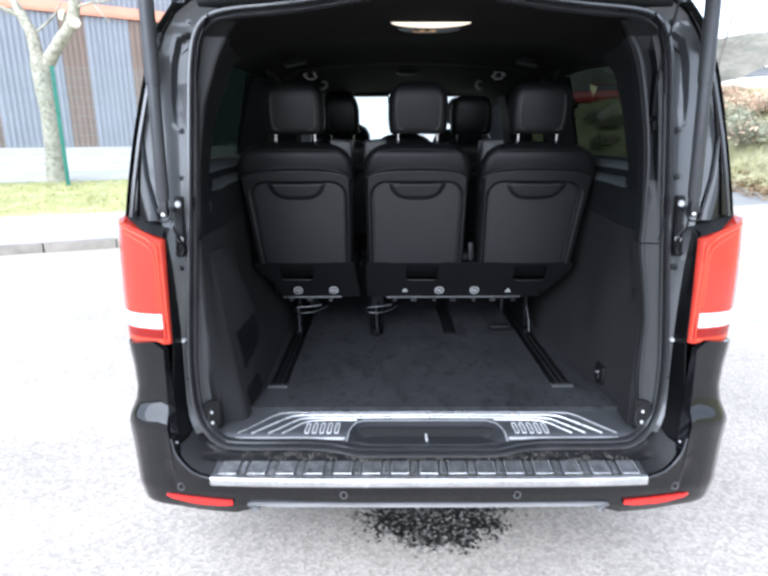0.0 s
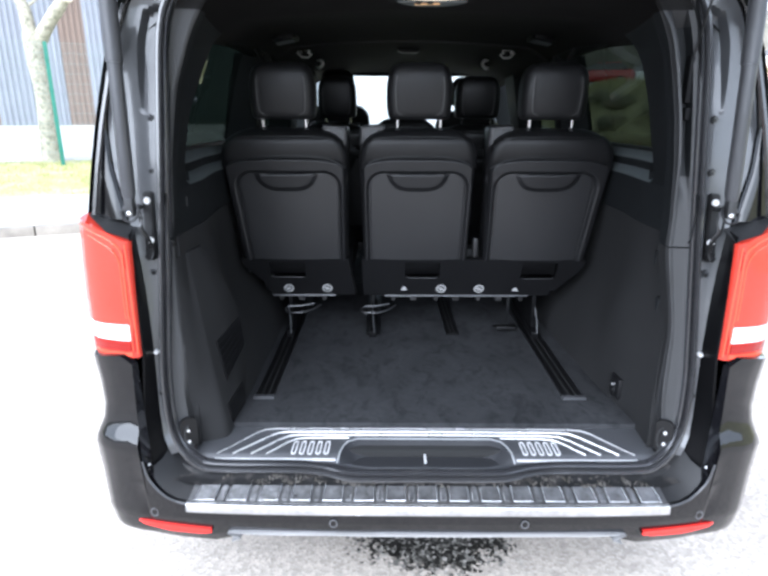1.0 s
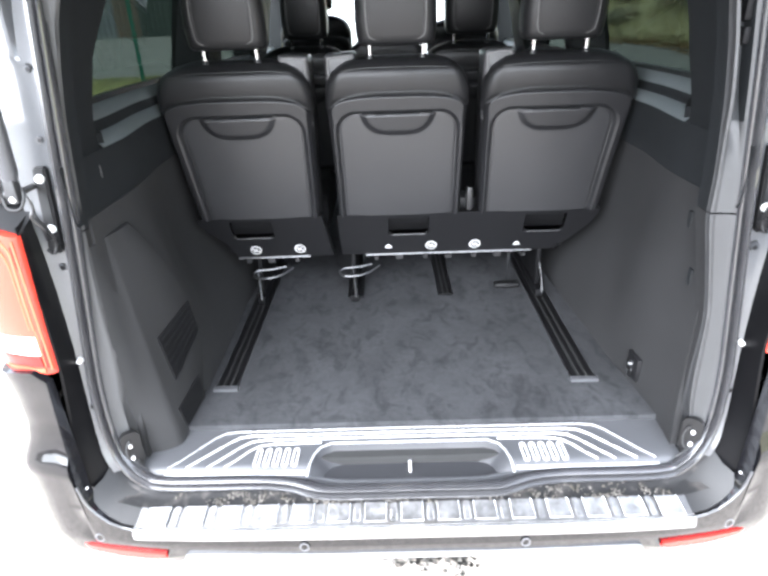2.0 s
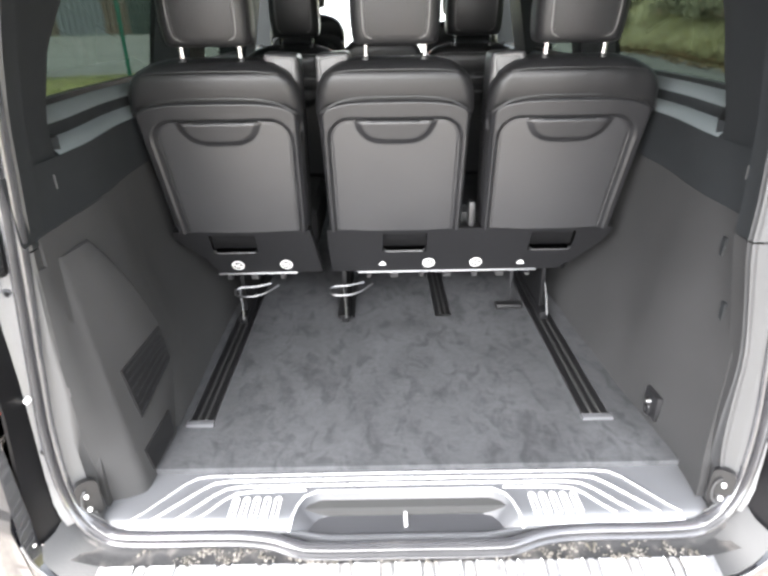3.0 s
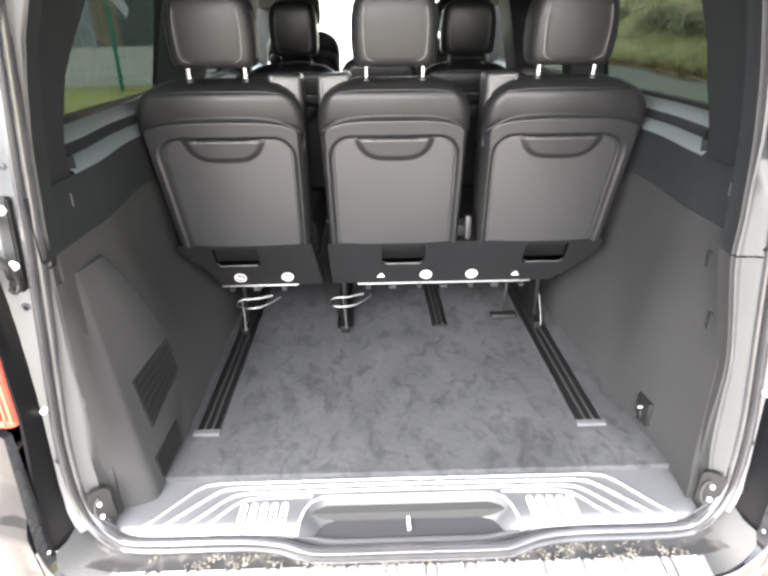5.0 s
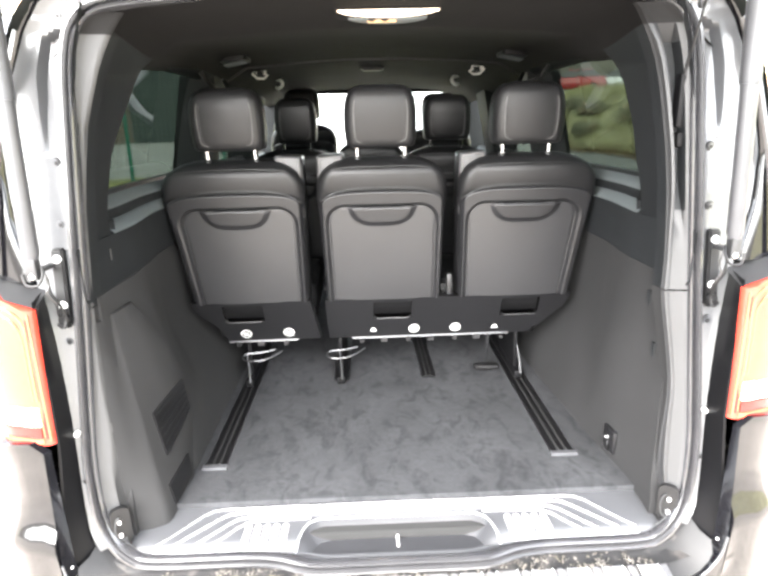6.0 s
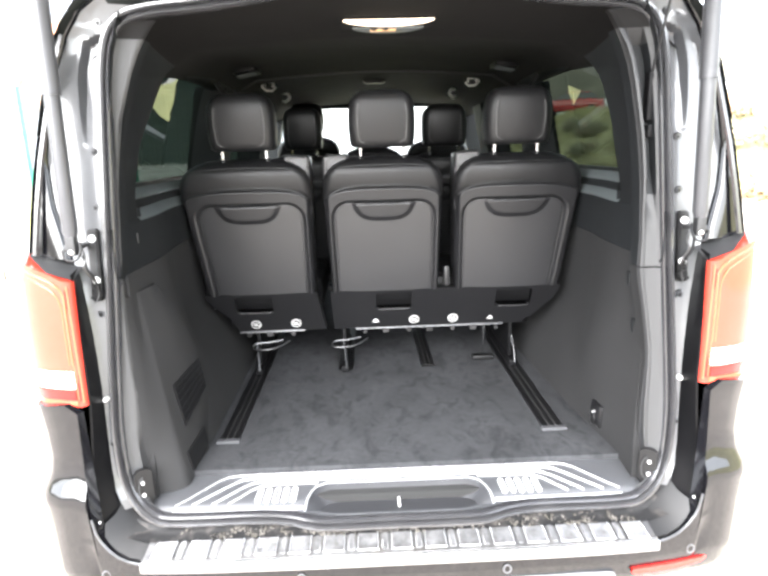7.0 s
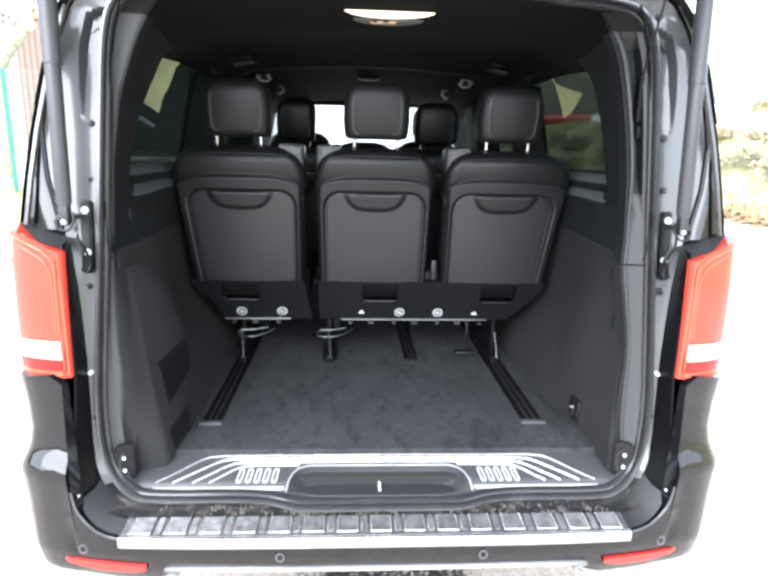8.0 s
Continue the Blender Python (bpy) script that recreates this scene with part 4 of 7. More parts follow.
for c_ in range(150):
    cx_ = gr.uniform(-0.62, 0.66)
    dense = 0.5 + 0.5 * noise.noise(Vector((cx_ * 7, 0.3, 0)))
    if gr.random() > dense + 0.15:
        continue
    cy_ = gr.uniform(-0.010, 0.022)
    for _ in range(gr.randint(3, 14)):
        x, y = cx_ + gr.gauss(0, 0.009), cy_ + gr.gauss(0, 0.005)
        y = min(0.026, max(-0.012, y))
        z = lerp_table([(-0.01, 0.5135), (0.012, 0.5185), (0.022, 0.5235), (0.03, 0.529)], y)[0]
        r, up = gr.uniform(0.0012, 0.0046), gr.uniform(0.0, 0.005)
        i = len(vs_)
        n1 = Vector((gr.gauss(0, 1), gr.gauss(0, 1), gr.gauss(0, 0.7))).normalized()
        n2 = n1.orthogonal().normalized()
        n3 = n1.cross(n2)
        c0 = Vector((x, y, z + up + 0.001))
        vs_.extend([tuple(c0 + n1 * r * gr.uniform(1, 2.2)), tuple(c0 - n1 * r), tuple(c0 + n2 * r), tuple(c0 - n2 * r), tuple(c0 + n3 * r * 0.6), tuple(c0 - n3 * r * 0.6)])
        for p_, q_, r_ in ((0, 2, 4), (2, 1, 4), (1, 3, 4), (3, 0, 4), (2, 0, 5), (1, 2, 5), (3, 1, 5), (0, 3, 5)):
            fs_.append((i + p_, i + q_, i + r_))
me = bpy.data.meshes.new("grit")
me.from_pydata(vs_, [], fs_)
me.materials.append(FLAKE)
grit = new("grit", me)
grit.parent = apron
tagged(grit, "pale grit and dried moss lying on the apron", kind="stuff")
for sx in (-1, 1):
    bm = nb()
    rows = []
    for x, y, z in ((0.70, -0.035, 0.483), (0.74, -0.028, 0.487), (0.775, -0.018, 0.502), (0.80, -0.010, 0.525), (0.822, 0.0, 0.56)):
        rows.append([(sx * x, y, z - 0.012), (sx * x, y - 0.004, z), (sx * (x - 0.03), y + 0.03, z + 0.02), (sx * (x - 0.045), y + 0.075, z + 0.045)])
    grid(bm, rows)
    part("bumper_ledge", bm, BLACK, bumper)
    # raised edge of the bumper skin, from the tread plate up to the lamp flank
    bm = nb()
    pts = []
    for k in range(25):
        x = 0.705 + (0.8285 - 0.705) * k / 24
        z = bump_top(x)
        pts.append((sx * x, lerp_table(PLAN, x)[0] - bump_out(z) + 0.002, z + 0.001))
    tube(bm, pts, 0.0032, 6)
    # sky highlight put into the colour: much paler paint than the bumper itself
    lip = part("bumper_edge", bm, GUTTER, bumper, "thin rolled edge of the bumper skin, paler to paint its sky highlight")
    bm = nb()
    disc(bm, (sx * 0.822, 0.0, 0.578), (sx * -0.5, -1, 0.3), 0.0045, 0.006, 10, 0.003)
    part("edge_clip", bm, PALE, lip, "small pale fastening clip")

# ---- tailgate held open overhead
gate = new("tailgate")
gate.parent = van
gate.matrix_basis = Matrix.Translation((0, 0.13, 2.035)) @ Matrix.Rotation(radians(-9), 4, "X")
bm = nb()
outl = [(-0.70, 0.0), (-0.74, -0.2), (-0.80, -0.55), (-0.88, -0.75), (-0.87, -1.18), (-0.80, -1.26), (0.80, -1.26), (0.87, -1.18), (0.88, -0.75), (0.80, -0.55), (0.74, -0.2), (0.70, 0.0)]
hole = [(-0.58, -0.12), (-0.62, -0.3), (-0.66, -0.5), (-0.70, -0.66), (-0.66, -0.70), (-0.62, -0.71), (0.62, -0.71), (0.66, -0.70), (0.70, -0.66), (0.66, -0.5), (0.62, -0.3), (0.58, -0.12)]
a = [bm.verts.new((x, y, 0.0)) for x, y in outl]
b = [bm.verts.new((x, y, 0.0)) for x, y in hole]
c = [bm.verts.new((x, y, 0.075 - 0.02 * (abs(x) > 0.78))) for x, y in outl]
d = [bm.verts.new((x, y, 0.075)) for x, y in hole]
k = len(outl)
for i in range(k):
    j = (i + 1) % k
    bm.faces.new((a[i], a[j], b[j], b[i]))
    bm.faces.new((c[i], c[j], d[j], d[i]))
    bm.faces.new((a[i], a[j], c[j], c[i]))
    bm.faces.new((b[i], b[j], d[j], d[i]))
part("gate_frame", bm, PAINT, gate, "gloss black tailgate frame")
bm = nb()
plate(bm, hole, lambda u, v, dd: (u * 1.01, v, 0.05 + dd), 0.006)
part("gate_window", bm, TINT, gate, "tinted tailgate window")
bm = nb()
box(bm, -0.72, 0.72, -1.2, -0.76, -0.035, -0.002, 0.012)
part("gate_lining", bm, DARKTRIM, gate, "dark inner lining panel")
for sx in (-1, 1):
    bm = nb()
    box(bm, sx * 0.43, sx * 0.51, 0.196, 0.235, 1.955, 1.975, 0.004)
    box(bm, sx * 0.430, sx * 0.438, 0.180, 0.235, 1.955, 2.025, 0.003)
    box(bm, sx * 0.502, sx * 0.510, 0.180, 0.235, 1.955, 2.025, 0.003)
    tube(bm, [(sx * 0.425, 0.192, 2.004), (sx * 0.515, 0.192, 2.004)], 0.006, 8)
    tube(bm, [(sx * 0.425, 0.190, 1.982), (sx * 0.515, 0.190, 1.982)], 0.004, 8)
    hinge = part("hinge", bm, BLACK, van, "black tailgate hinge")
    bm = nb()
    tube(bm, smoothed([(sx * 0.48, 0.20, 2.03), (sx * 0.44, 0.20, 2.015), (sx * 0.40, 0.195, 1.985), (sx * 0.35, 0.197, 1.968), (sx * 0.325, 0.205, 1.968)], 5), 0.013, 8)
    part("hinge_arm", bm, BLACK, hinge)
    for q in range(3):
        bm = nb()
        disc(bm, (sx * (0.448 + 0.022 * q), 0.196, 1.966), (0, -1, 0), 0.006, 0.006, 8)
        part("hinge_bolt", bm, BLACK, hinge)

# ---------------------------------------------------------------- interior of the van
# load floor: carpet, with the plastic sill plate behind it
RWALL = [(0.0, 0.690), (0.20, 0.697), (0.54, 0.664), (1.07, 0.626), (1.6, 0.62), (4.0, 0.62)]
LWALL = [(0.0, 0.705), (0.145, 0.70), (0.29, 0.66), (0.38, 0.614), (1.0, 0.611), (4.0, 0.61)]
bm = nb()
rows = []
for y in [0.204, 0.3, 0.4, 0.55, 0.8, 1.1, 1.5, 2.2, 3.0, 3.8]:
    l, r = lerp_table(LWALL, y)[0] + 0.02, lerp_table(RWALL, y)[0] + 0.02
    rows.append([(-l + (l + r) * k / 10, y, FLOOR) for k in range(11)])
vs = grid(bm, rows)
fl = bmesh.ops.extrude_face_region(bm, geom=bm.faces[:])
bmesh.ops.translate(bm, verts=[v for v in fl["geom"] if isinstance(v, bmesh.types.BMVert)], vec=(0, 0, -0.03))
part("load_floor", bm, CARPET, van, "grey brushed carpet load floor", sharp=60)
# fixed under floor that closes the body
bm = nb()
box(bm, -0.90, 0.90, 0.10, 3.9, 0.50, 0.566)
part("floor_pan", bm, UNDER, van)

TRAY = [(-0.270, 0.042), (-0.264, 0.07), (-0.255, 0.10), (-0.241, 0.124), (-0.212, 0.139), (0.212, 0.139), (0.241, 0.124), (0.255, 0.10), (0.264, 0.07), (0.270, 0.042)]


def sill_z(y):
    return lerp_table([(0.03, 0.546), (0.042, 0.553), (0.055, 0.561), (0.063, 0.570), (0.076, 0.5745), (0.2, 0.583)], y)[0]


bm = nb()
xs = [-0.705, -0.64, -0.5, -0.4, -0.3, -0.262]
for s in (-1, 1):
    rows = []
    for y in (0.204, 0.175, 0.147, 0.139, 0.124, 0.10, 0.076, 0.063, 0.055, 0.048, 0.042, 0.0421):
        edge = lerp_table([(0.042, 0.270), (0.07, 0.264), (0.10, 0.255), (0.124, 0.241), (0.139, 0.212), (0.147, 0.0), (0.3, 0.0)], y)[0]
        zz = sill_z(y) - (0.03 if y == 0.0421 else 0.0)
        out = 0.707
        rows.append([(s * (edge + (out - edge) * k / 8), y, zz) for k in range(9)])
    grid(bm, rows)
sill = part("sill_plate", bm, SILL, van, "grey plastic sill plate with bright strips and a latch tray", sharp=30)
# tray recess
bm = nb()
top = [(x, y, sill_z(y)) for x, y in TRAY]
low = [(x * (0.91 if y < 0.05 else 0.86), 0.042 + (y - 0.042) * 0.60, 0.541) for x, y in TRAY]
va, vb = [bm.verts.new(p) for p in top], [bm.verts.new(p) for p in low]
for i in range(len(va) - 1):
    bm.faces.new((va[i], va[i + 1], vb[i + 1], vb[i]))
bm.faces.new(vb)
part("latch_tray", bm, TRAYM, sill, "recessed dark grey latch tray", sharp=25)
bm = nb()
tube(bm, [(x, y + 0.001, sill_z(y) + 0.002) for x, y in TRAY], 0.003, 6)
part("tray_rim", bm, SILVER, sill)
bm = nb()
rows = []
for k in range(25):
    x = -0.268 + 0.536 * k / 24
    e = max(0.0, (abs(x) - 0.17) / 0.085)
    e = min(1.0, e)
    e = e * e * (3 - 2 * e)
    rows.append([(x, 0.046 + 0.008 * e, 0.5405 + 0.004 * e), (x, 0.036 + 0.008 * e, 0.550 + 0.004 * e), (x, 0.028 + 0.012 * e, 0.550 + 0.003 * e), (x, 0.021 + 0.018 * e, 0.536)])
grid(bm, rows)
part("tray_lip", bm, SILL, sill)
bm = nb()
box(bm, -0.0035, 0.0035, 0.064, 0.112, 0.540, 0.551, 0.002)
part("latch_striker", bm, WHITE, sill, "pale latch striker line")


def strip(pts, w, name="chrome_strip", material=STRIPM):
    b = nb()
    P = [Vector((x, y, sill_z(y) + 0.0022)) for x, y in pts]
    sweep(b, P, [(-w, -0.003), (-w, 0.0), (-w * 0.6, 0.0018), (w * 0.6, 0.0018), (w, 0.0), (w, -0.003)], False, (0, 0, 1))
    return part(name, b, material, sill, "", sharp=50)


# one thin outline and three broad strips, running up from the front edge and across
for xe, xt, yt, w in ((0.640, 0.505, 0.193, 0.0010), (0.592, 0.460, 0.176, 0.0027), (0.536, 0.425, 0.159, 0.0027), (0.490, 0.400, 0.143, 0.0027)):
    inner = 0.24 if yt < 0.15 else 0.0
    for s in (-1, 1):
        strip([(s * xe, 0.066), (s * (xe - 0.026), 0.086), (s * (xt + 0.034), yt - 0.024), (s * (xt + 0.008), yt - 0.006), (s * (xt - 0.03), yt), (s * (inner + 0.03), yt + 0.002), (s * inner, yt + 0.002)], w)
for s in (-1, 1):
    strip([(s * 0.276, 0.053), (s * 0.45, 0.053), (s * 0.645, 0.053)], 0.0062, "edge_strip", PALE)
    for k in range(5):
        x = s * (0.305 + 0.025 * k)
        b = nb()
        o = rounded(-0.0060, 0.0060, 0.066, 0.124, 0.0060, 4)
        P = [Vector((x + u - s * 0.06 * (v - 0.095), v, sill_z(v) + 0.002)) for u, v in o]
        sweep(b, P, [(-0.0021, -0.002), (-0.0021, 0.001), (0.0021, 0.001), (0.0021, -0.002)], True, (0, 0, 1))
        part("slot_trim", b, PALE, sill, "", sharp=50)

# seat rails let into the carpet
for x0, x1, y0 in ((-0.590, -0.524, 0.378), (0.511, 0.586, 0.382), (-0.216, -0.149, 0.997), (0.153, 0.213, 0.995)):
    bm = nb()
    box(bm, x0, x1, y0, 3.2, 0.585, FLOOR + 0.003, 0.002, 1)
    rail = part("seat_rail", bm, RAILM, van, "black floor rail for the seats")
    w = x1 - x0
    for f in (0.30, 0.62):
        bm = nb()
        box(bm, x0 + w * f, x0 + w * (f + 0.10), y0 + 0.012, 3.19, FLOOR + 0.001, FLOOR + 0.0065, 0.001, 1)
        part("rail_lip", bm, RAILGROOVE, rail)
    if y0 < 0.5:
        bm = nb()
        box(bm, x0 - 0.005, x1 + 0.005, y0 - 0.014, y0 + 0.008, 0.59, FLOOR + 0.009, 0.003, 2)
        part("rail_end_cap", bm, SILL, rail, "grey plastic rail end")


# ---- side walls: felt below, hard trim above, ledges under the window
def wall_out(y):
    """The side wall stands further out beside the seats."""
    f = min(1.0, max(0.0, (y - 0.42) / 0.36))
    return 0.036 * f * f * (3 - 2 * f)


def wall_x(side, y, z):
    base = lerp_table(LWALL if side < 0 else RWALL, y)[0]
    far = min(1.0, max(0.0, (y - 0.42) / 0.36))
    far = far * far * (3 - 2 * far)
    belt = (0.742 if y > 0.3 else 0.742 - 0.02 * (0.3 - y)) + wall_out(y)
    s = max(0.0, (z - FLOOR) / (0.62 - 0.27 * far))
    s = s ** (1.25 - 0.25 * far)
    return base + (belt - base) * (s if s < 0.8 else 1 - 0.2 * math.exp(-(s - 0.8) / 0.2))


for sx in (-1, 1):
    ys = [0.10, 0.16, 0.22, 0.3, 0.38, 0.46, 0.55, 0.7, 0.9, 1.2, 1.6, 2.2, 2.8, 3.7]
    bm = nb()
    rows = []
    for k in range(13):
        z = FLOOR - 0.035 + (1.225 - FLOOR + 0.035) * k / 12
        y_rear = seal_at(max(z, 0.61))[1] + 0.048
        rows.append([(sx * wall_x(sx, y, z), y, z) for y in [max(y, y_rear + 0.004 * q) for q, y in enumerate(ys)]])
    grid(bm, rows)
    fl = bmesh.ops.extrude_face_region(bm, geom=bm.faces[:])
    bmesh.ops.translate(bm, verts=[v for v in fl["geom"] if isinstance(v, bmesh.types.BMVert)], vec=(sx * 0.02, 0, 0))
    part("wall_felt", bm, FELT, van, "dark grey felt side lining")
    bm = nb()
    rows = []
    yu = [0.13] + ys[2:]
    for x, z in ((0.736, 1.222), (0.740, 1.23), (0.741, 1.30), (0.742, 1.358)):
        rows.append([(sx * (x + wall_out(y)), y, z) for y in yu])
    grid(bm, rows)
    part("wall_upper_trim", bm, DARKTRIM, van, "dark blue-black hard side trim")
    y0 = 0.346 if sx < 0 else 0.444
    YL = (y0, 0.46, 0.5, 0.6, 0.7, 0.78, 0.9, 1.6, 3.5)
    for nm, pts, mt, lab in (("window_ledge", ((0.742, 1.358), (0.746, 1.363), (0.772, 1.386), (0.776, 1.387)), LEDGE, "grey sloping lower window ledge"),
                             ("ledge_riser", ((0.776, 1.387), (0.779, 1.391), (0.781, 1.414)), DARKTRIM, ""),
                             ("window_sill", ((0.781, 1.414), (0.784, 1.419), (0.812, 1.443), (0.816, 1.444)), LEDGE, "grey sloping window sill trim"),
                             ("window_gasket", ((0.816, 1.444), (0.820, 1.456), (0.845, 1.457), (0.93, 1.440)), BLACK, "black window gasket")):
        bm = nb()
        grid(bm, [[(sx * (x + wall_out(y) * max(0.0, (0.93 - x) / 0.188)), y, z) for y in YL] for x, z in pts])
        part(nm, bm, mt, van, lab)
    # rear pillar trim in front of the quarter window, up to the roof
    bm = nb()
    rows = []
    for k in range(21):
        z = 1.224 + (1.90 - 1.224) * k / 20
        s = k / 20
        ye = lerp_table([(1.22, 0.345), (1.44, 0.35), (1.56, 0.40), (1.66, 0.485), (1.77, 0.585), (1.81, 0.635), (1.84, 0.71), (1.90, 0.80)] if sx < 0 else [(1.22, 0.44), (1.37, 0.446), (1.45, 0.468), (1.51, 0.494), (1.64, 0.533), (1.75, 0.577), (1.80, 0.64), (1.84, 0.70), (1.90, 0.80)], z)[0]
        xi = lerp_table([(1.22, 0.742), (1.40, 0.748), (1.6, 0.735), (1.8, 0.705), (1.9, 0.675)], z)[0]
        ya = 0.15 + 0.03 * s
        deep = 0.09 if z > 1.40 else 0.002
        rows.append([(sx * (xi - 0.006), ya, z), (sx * xi, ya + (ye - ya) * 0.4, z), (sx * xi, ye - 0.014, z), (sx * (xi + 0.006), ye - 0.003, z), (sx * (xi + deep), ye + 0.02, z)])
    grid(bm, rows)
    part("pillar_trim", bm, DARKTRIM, van, "dark rear pillar trim beside the window")
    # header rail above the windows and other pillar covers
    bm = nb()
    rows = []
    for y in (0.62, 0.9, 1.5, 2.2, 3.0, 3.5):
        rows.append([(sx * 0.83, y, 1.868), (sx * 0.79, y, 1.838), (sx * 0.745, y, 1.836), (sx * 0.715, y, 1.855), (sx * 0.69, y, 1.89)])
    grid(bm, rows)
    part("roof_rail_trim", bm, DARKTRIM, van, "dark trim along the roof side")
    for ya, yb in ((1.49 if sx < 0 else 1.585, 1.75), (2.58, 2.90), (3.40, 3.55)):
        bm = nb()
        grid(bm, [[(sx * (0.80 - (z - 1.4) * 0.20), y + (0.25 * (z - 1.4) if y < 1.25 else 0), z) for z in (1.40, 1.6, 1.85)] for y in (ya, ya + 0.02, yb - 0.02, yb)])
        for v in bm.verts:
            if v.co.y < ya + (0.25 * (v.co.z - 1.4) if ya < 1.25 else 0) + 0.005 or abs(v.co.y - yb) < 1e-4:
                v.co.x += sx * 0.15
        part("pillar_cover", bm, DARKTRIM, van)

# grey trim right behind the seal, with its joint
TR_R = [(0.575, 0.688), (0.65, 0.701), (0.71, 0.698), (0.80, 0.703), (0.92, 0.716), (0.985, 0.715), (1.05, 0.706), (1.10, 0.699), (1.19, 0.684), (1.21, 0.684), (1.29, 0.688), (1.38, 0.686), (1.46, 0.682), (1.56, 0.673), (1.67, 0.656), (1.75, 0.640), (1.82, 0.614), (1.87, 0.585), (1.885, 0.57)]
TR_L = [(0.575, 0.685), (0.65, 0.695), (0.75, 0.719), (0.81, 0.718), (0.96, 0.732), (1.18, 0.739), (1.21, 0.739), (1.36, 0.732), (1.455, 0.727), (1.557, 0.715), (1.646, 0.70), (1.754, 0.665), (1.82, 0.637), (1.87, 0.60), (1.885, 0.585)]
for sx, tab in ((-1, TR_L), (1, TR_R)):
    for z0, z1 in ((0.575, 1.205), (1.209, 1.836), (1.836, 1.882)):
        bm = nb()
        rows = []
        for k in range(17):
            z = z0 + (z1 - z0) * k / 16
            xs_, ys_ = seal_at(max(z, 0.61))
            if z > 1.845:
                xs_ = 0.703 - (z - 1.845) * 1.2
            if z < 0.61:
                xs_, ys_ = 0.745 - (0.61 - z) * 1.2, 0.06
            xi = lerp_table(tab, z)[0]
            xo = xs_ - 0.010
            hol = 0.0
            if sx > 0:
                hol = min(1.0, max(0.0, (z - 1.33) / 0.16))
                hol = 0.034 * hol * hol * (3 - 2 * hol) * min(1.0, max(0.0, (1.836 - z) / 0.03))
            dep = lerp_table([(0.575, 0.066), (0.66, 0.055), (0.74, 0.036), (0.88, 0.022)], z)[0]
            xi += (dep - 0.022) * 0.5
            sp = xi - xo
            if sx > 0:
                rows.append([(xo, ys_ - 0.002, z), (xo - 0.006, ys_ + 0.002, z), (xo + sp * 0.24, ys_ + 0.005, z), (xo + sp * 0.28, ys_ + 0.006 + hol, z), (xo + sp * 0.72, ys_ + 0.009 + hol, z), (xo + sp * 0.79, ys_ + 0.010 - hol * 0.25, z), (xo + sp * 0.84, ys_ + 0.008 - hol * 0.3, z), (xo + sp * 0.95, ys_ + 0.010 - hol * 0.3, z), (xi + 0.004, ys_ + dep - 0.006, z), (xi, ys_ + dep, z)])
            else:
                rows.append([(sx * xo, ys_ - 0.002, z), (sx * (xo - 0.006), ys_ + 0.002, z), (sx * (xo + sp * 0.30), ys_ + 0.008, z), (sx * (xo + sp * 0.52), ys_ + 0.011, z), (sx * (xo + sp * 0.68), ys_ + 0.014, z), (sx * (xo + sp * 0.80), ys_ + 0.015, z), (sx * (xi + 0.004), ys_ + dep - 0.005, z), (sx * xi, ys_ + dep, z)])
        if z0 > 1.5:
            # the cloth headliner comes down to the trim's upper end
            grid(bm, rows)
            part("headliner_corner", bm, HEAD, van, sharp=60)
            continue
        if sx > 0 and z0 > 1.0:
            cutz = [k for k, r in enumerate(rows) if r[0][2] > 1.40][0]
            grid(bm, [r[5:] for r in rows])
            grid(bm, [r[:3] for r in rows])
            grid(bm, [r[2:6] for r in rows[:cutz + 1]])
            grid(bm, [r[2:6] for r in rows[-2:]])
            # recess faces take the darker trim colour to paint the shade inside
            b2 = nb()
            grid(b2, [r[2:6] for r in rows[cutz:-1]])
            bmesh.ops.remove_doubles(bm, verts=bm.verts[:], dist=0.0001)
            part("trim_hollow", b2, DARKTRIM, van, "hollow in the pillar trim, its shade put into a darker colour")
        else:
            grid(bm, rows)
        part("door_trim", bm, TRIM, van, "grained grey plastic pillar trim", sharp=60)
        # felt fold that turns in from the trim's edge to the side lining
        bm = nb()
        grid(bm, [[r[-1], (r[-1][0] + sx * 0.002, r[-1][1] + 0.006, r[-1][2]), (r[-1][0] + sx * 0.002, r[-1][1] + 0.050, r[-1][2])] for r in rows])
        part("lining_fold", bm, FELT if z0 < 1.0 else DARKTRIM, van)
    # lashing bracket at the foot
    bm = nb()
    o = rounded(-0.024, 0.024, -0.052, 0.052, 0.018, 4)
    m = Matrix.Translation((sx * 0.722, 0.074, 0.637)) @ Matrix.Rotation(radians(-sx * 34), 4, "Z")
    plate(bm, o, lambda u, v, d: tuple(m @ Vector((u, -0.006 + d, v))), 0.014)
    brk = part("foot_bracket", bm, BLACK, van, "black bracket with two bright bolts")
    for dz in (-0.024, 0.014):
        bm = nb()
        disc(bm, m @ Vector((sx * 0.004, -0.006, dz)), m.to_3x3() @ Vector((0, -1, 0)), 0.005, 0.006, 10, 0.004)
        part("bolt", bm, STUD, brk)
    bm = nb()
    tube(bm, [m @ Vector((0.016 * math.cos(a), -0.010, -0.005 + 0.036 * math.sin(a))) for a in (radians(v) for v in range(100, 320, 20))], 0.003, 6)
    part("bracket_rim", bm, TRIM, brk)

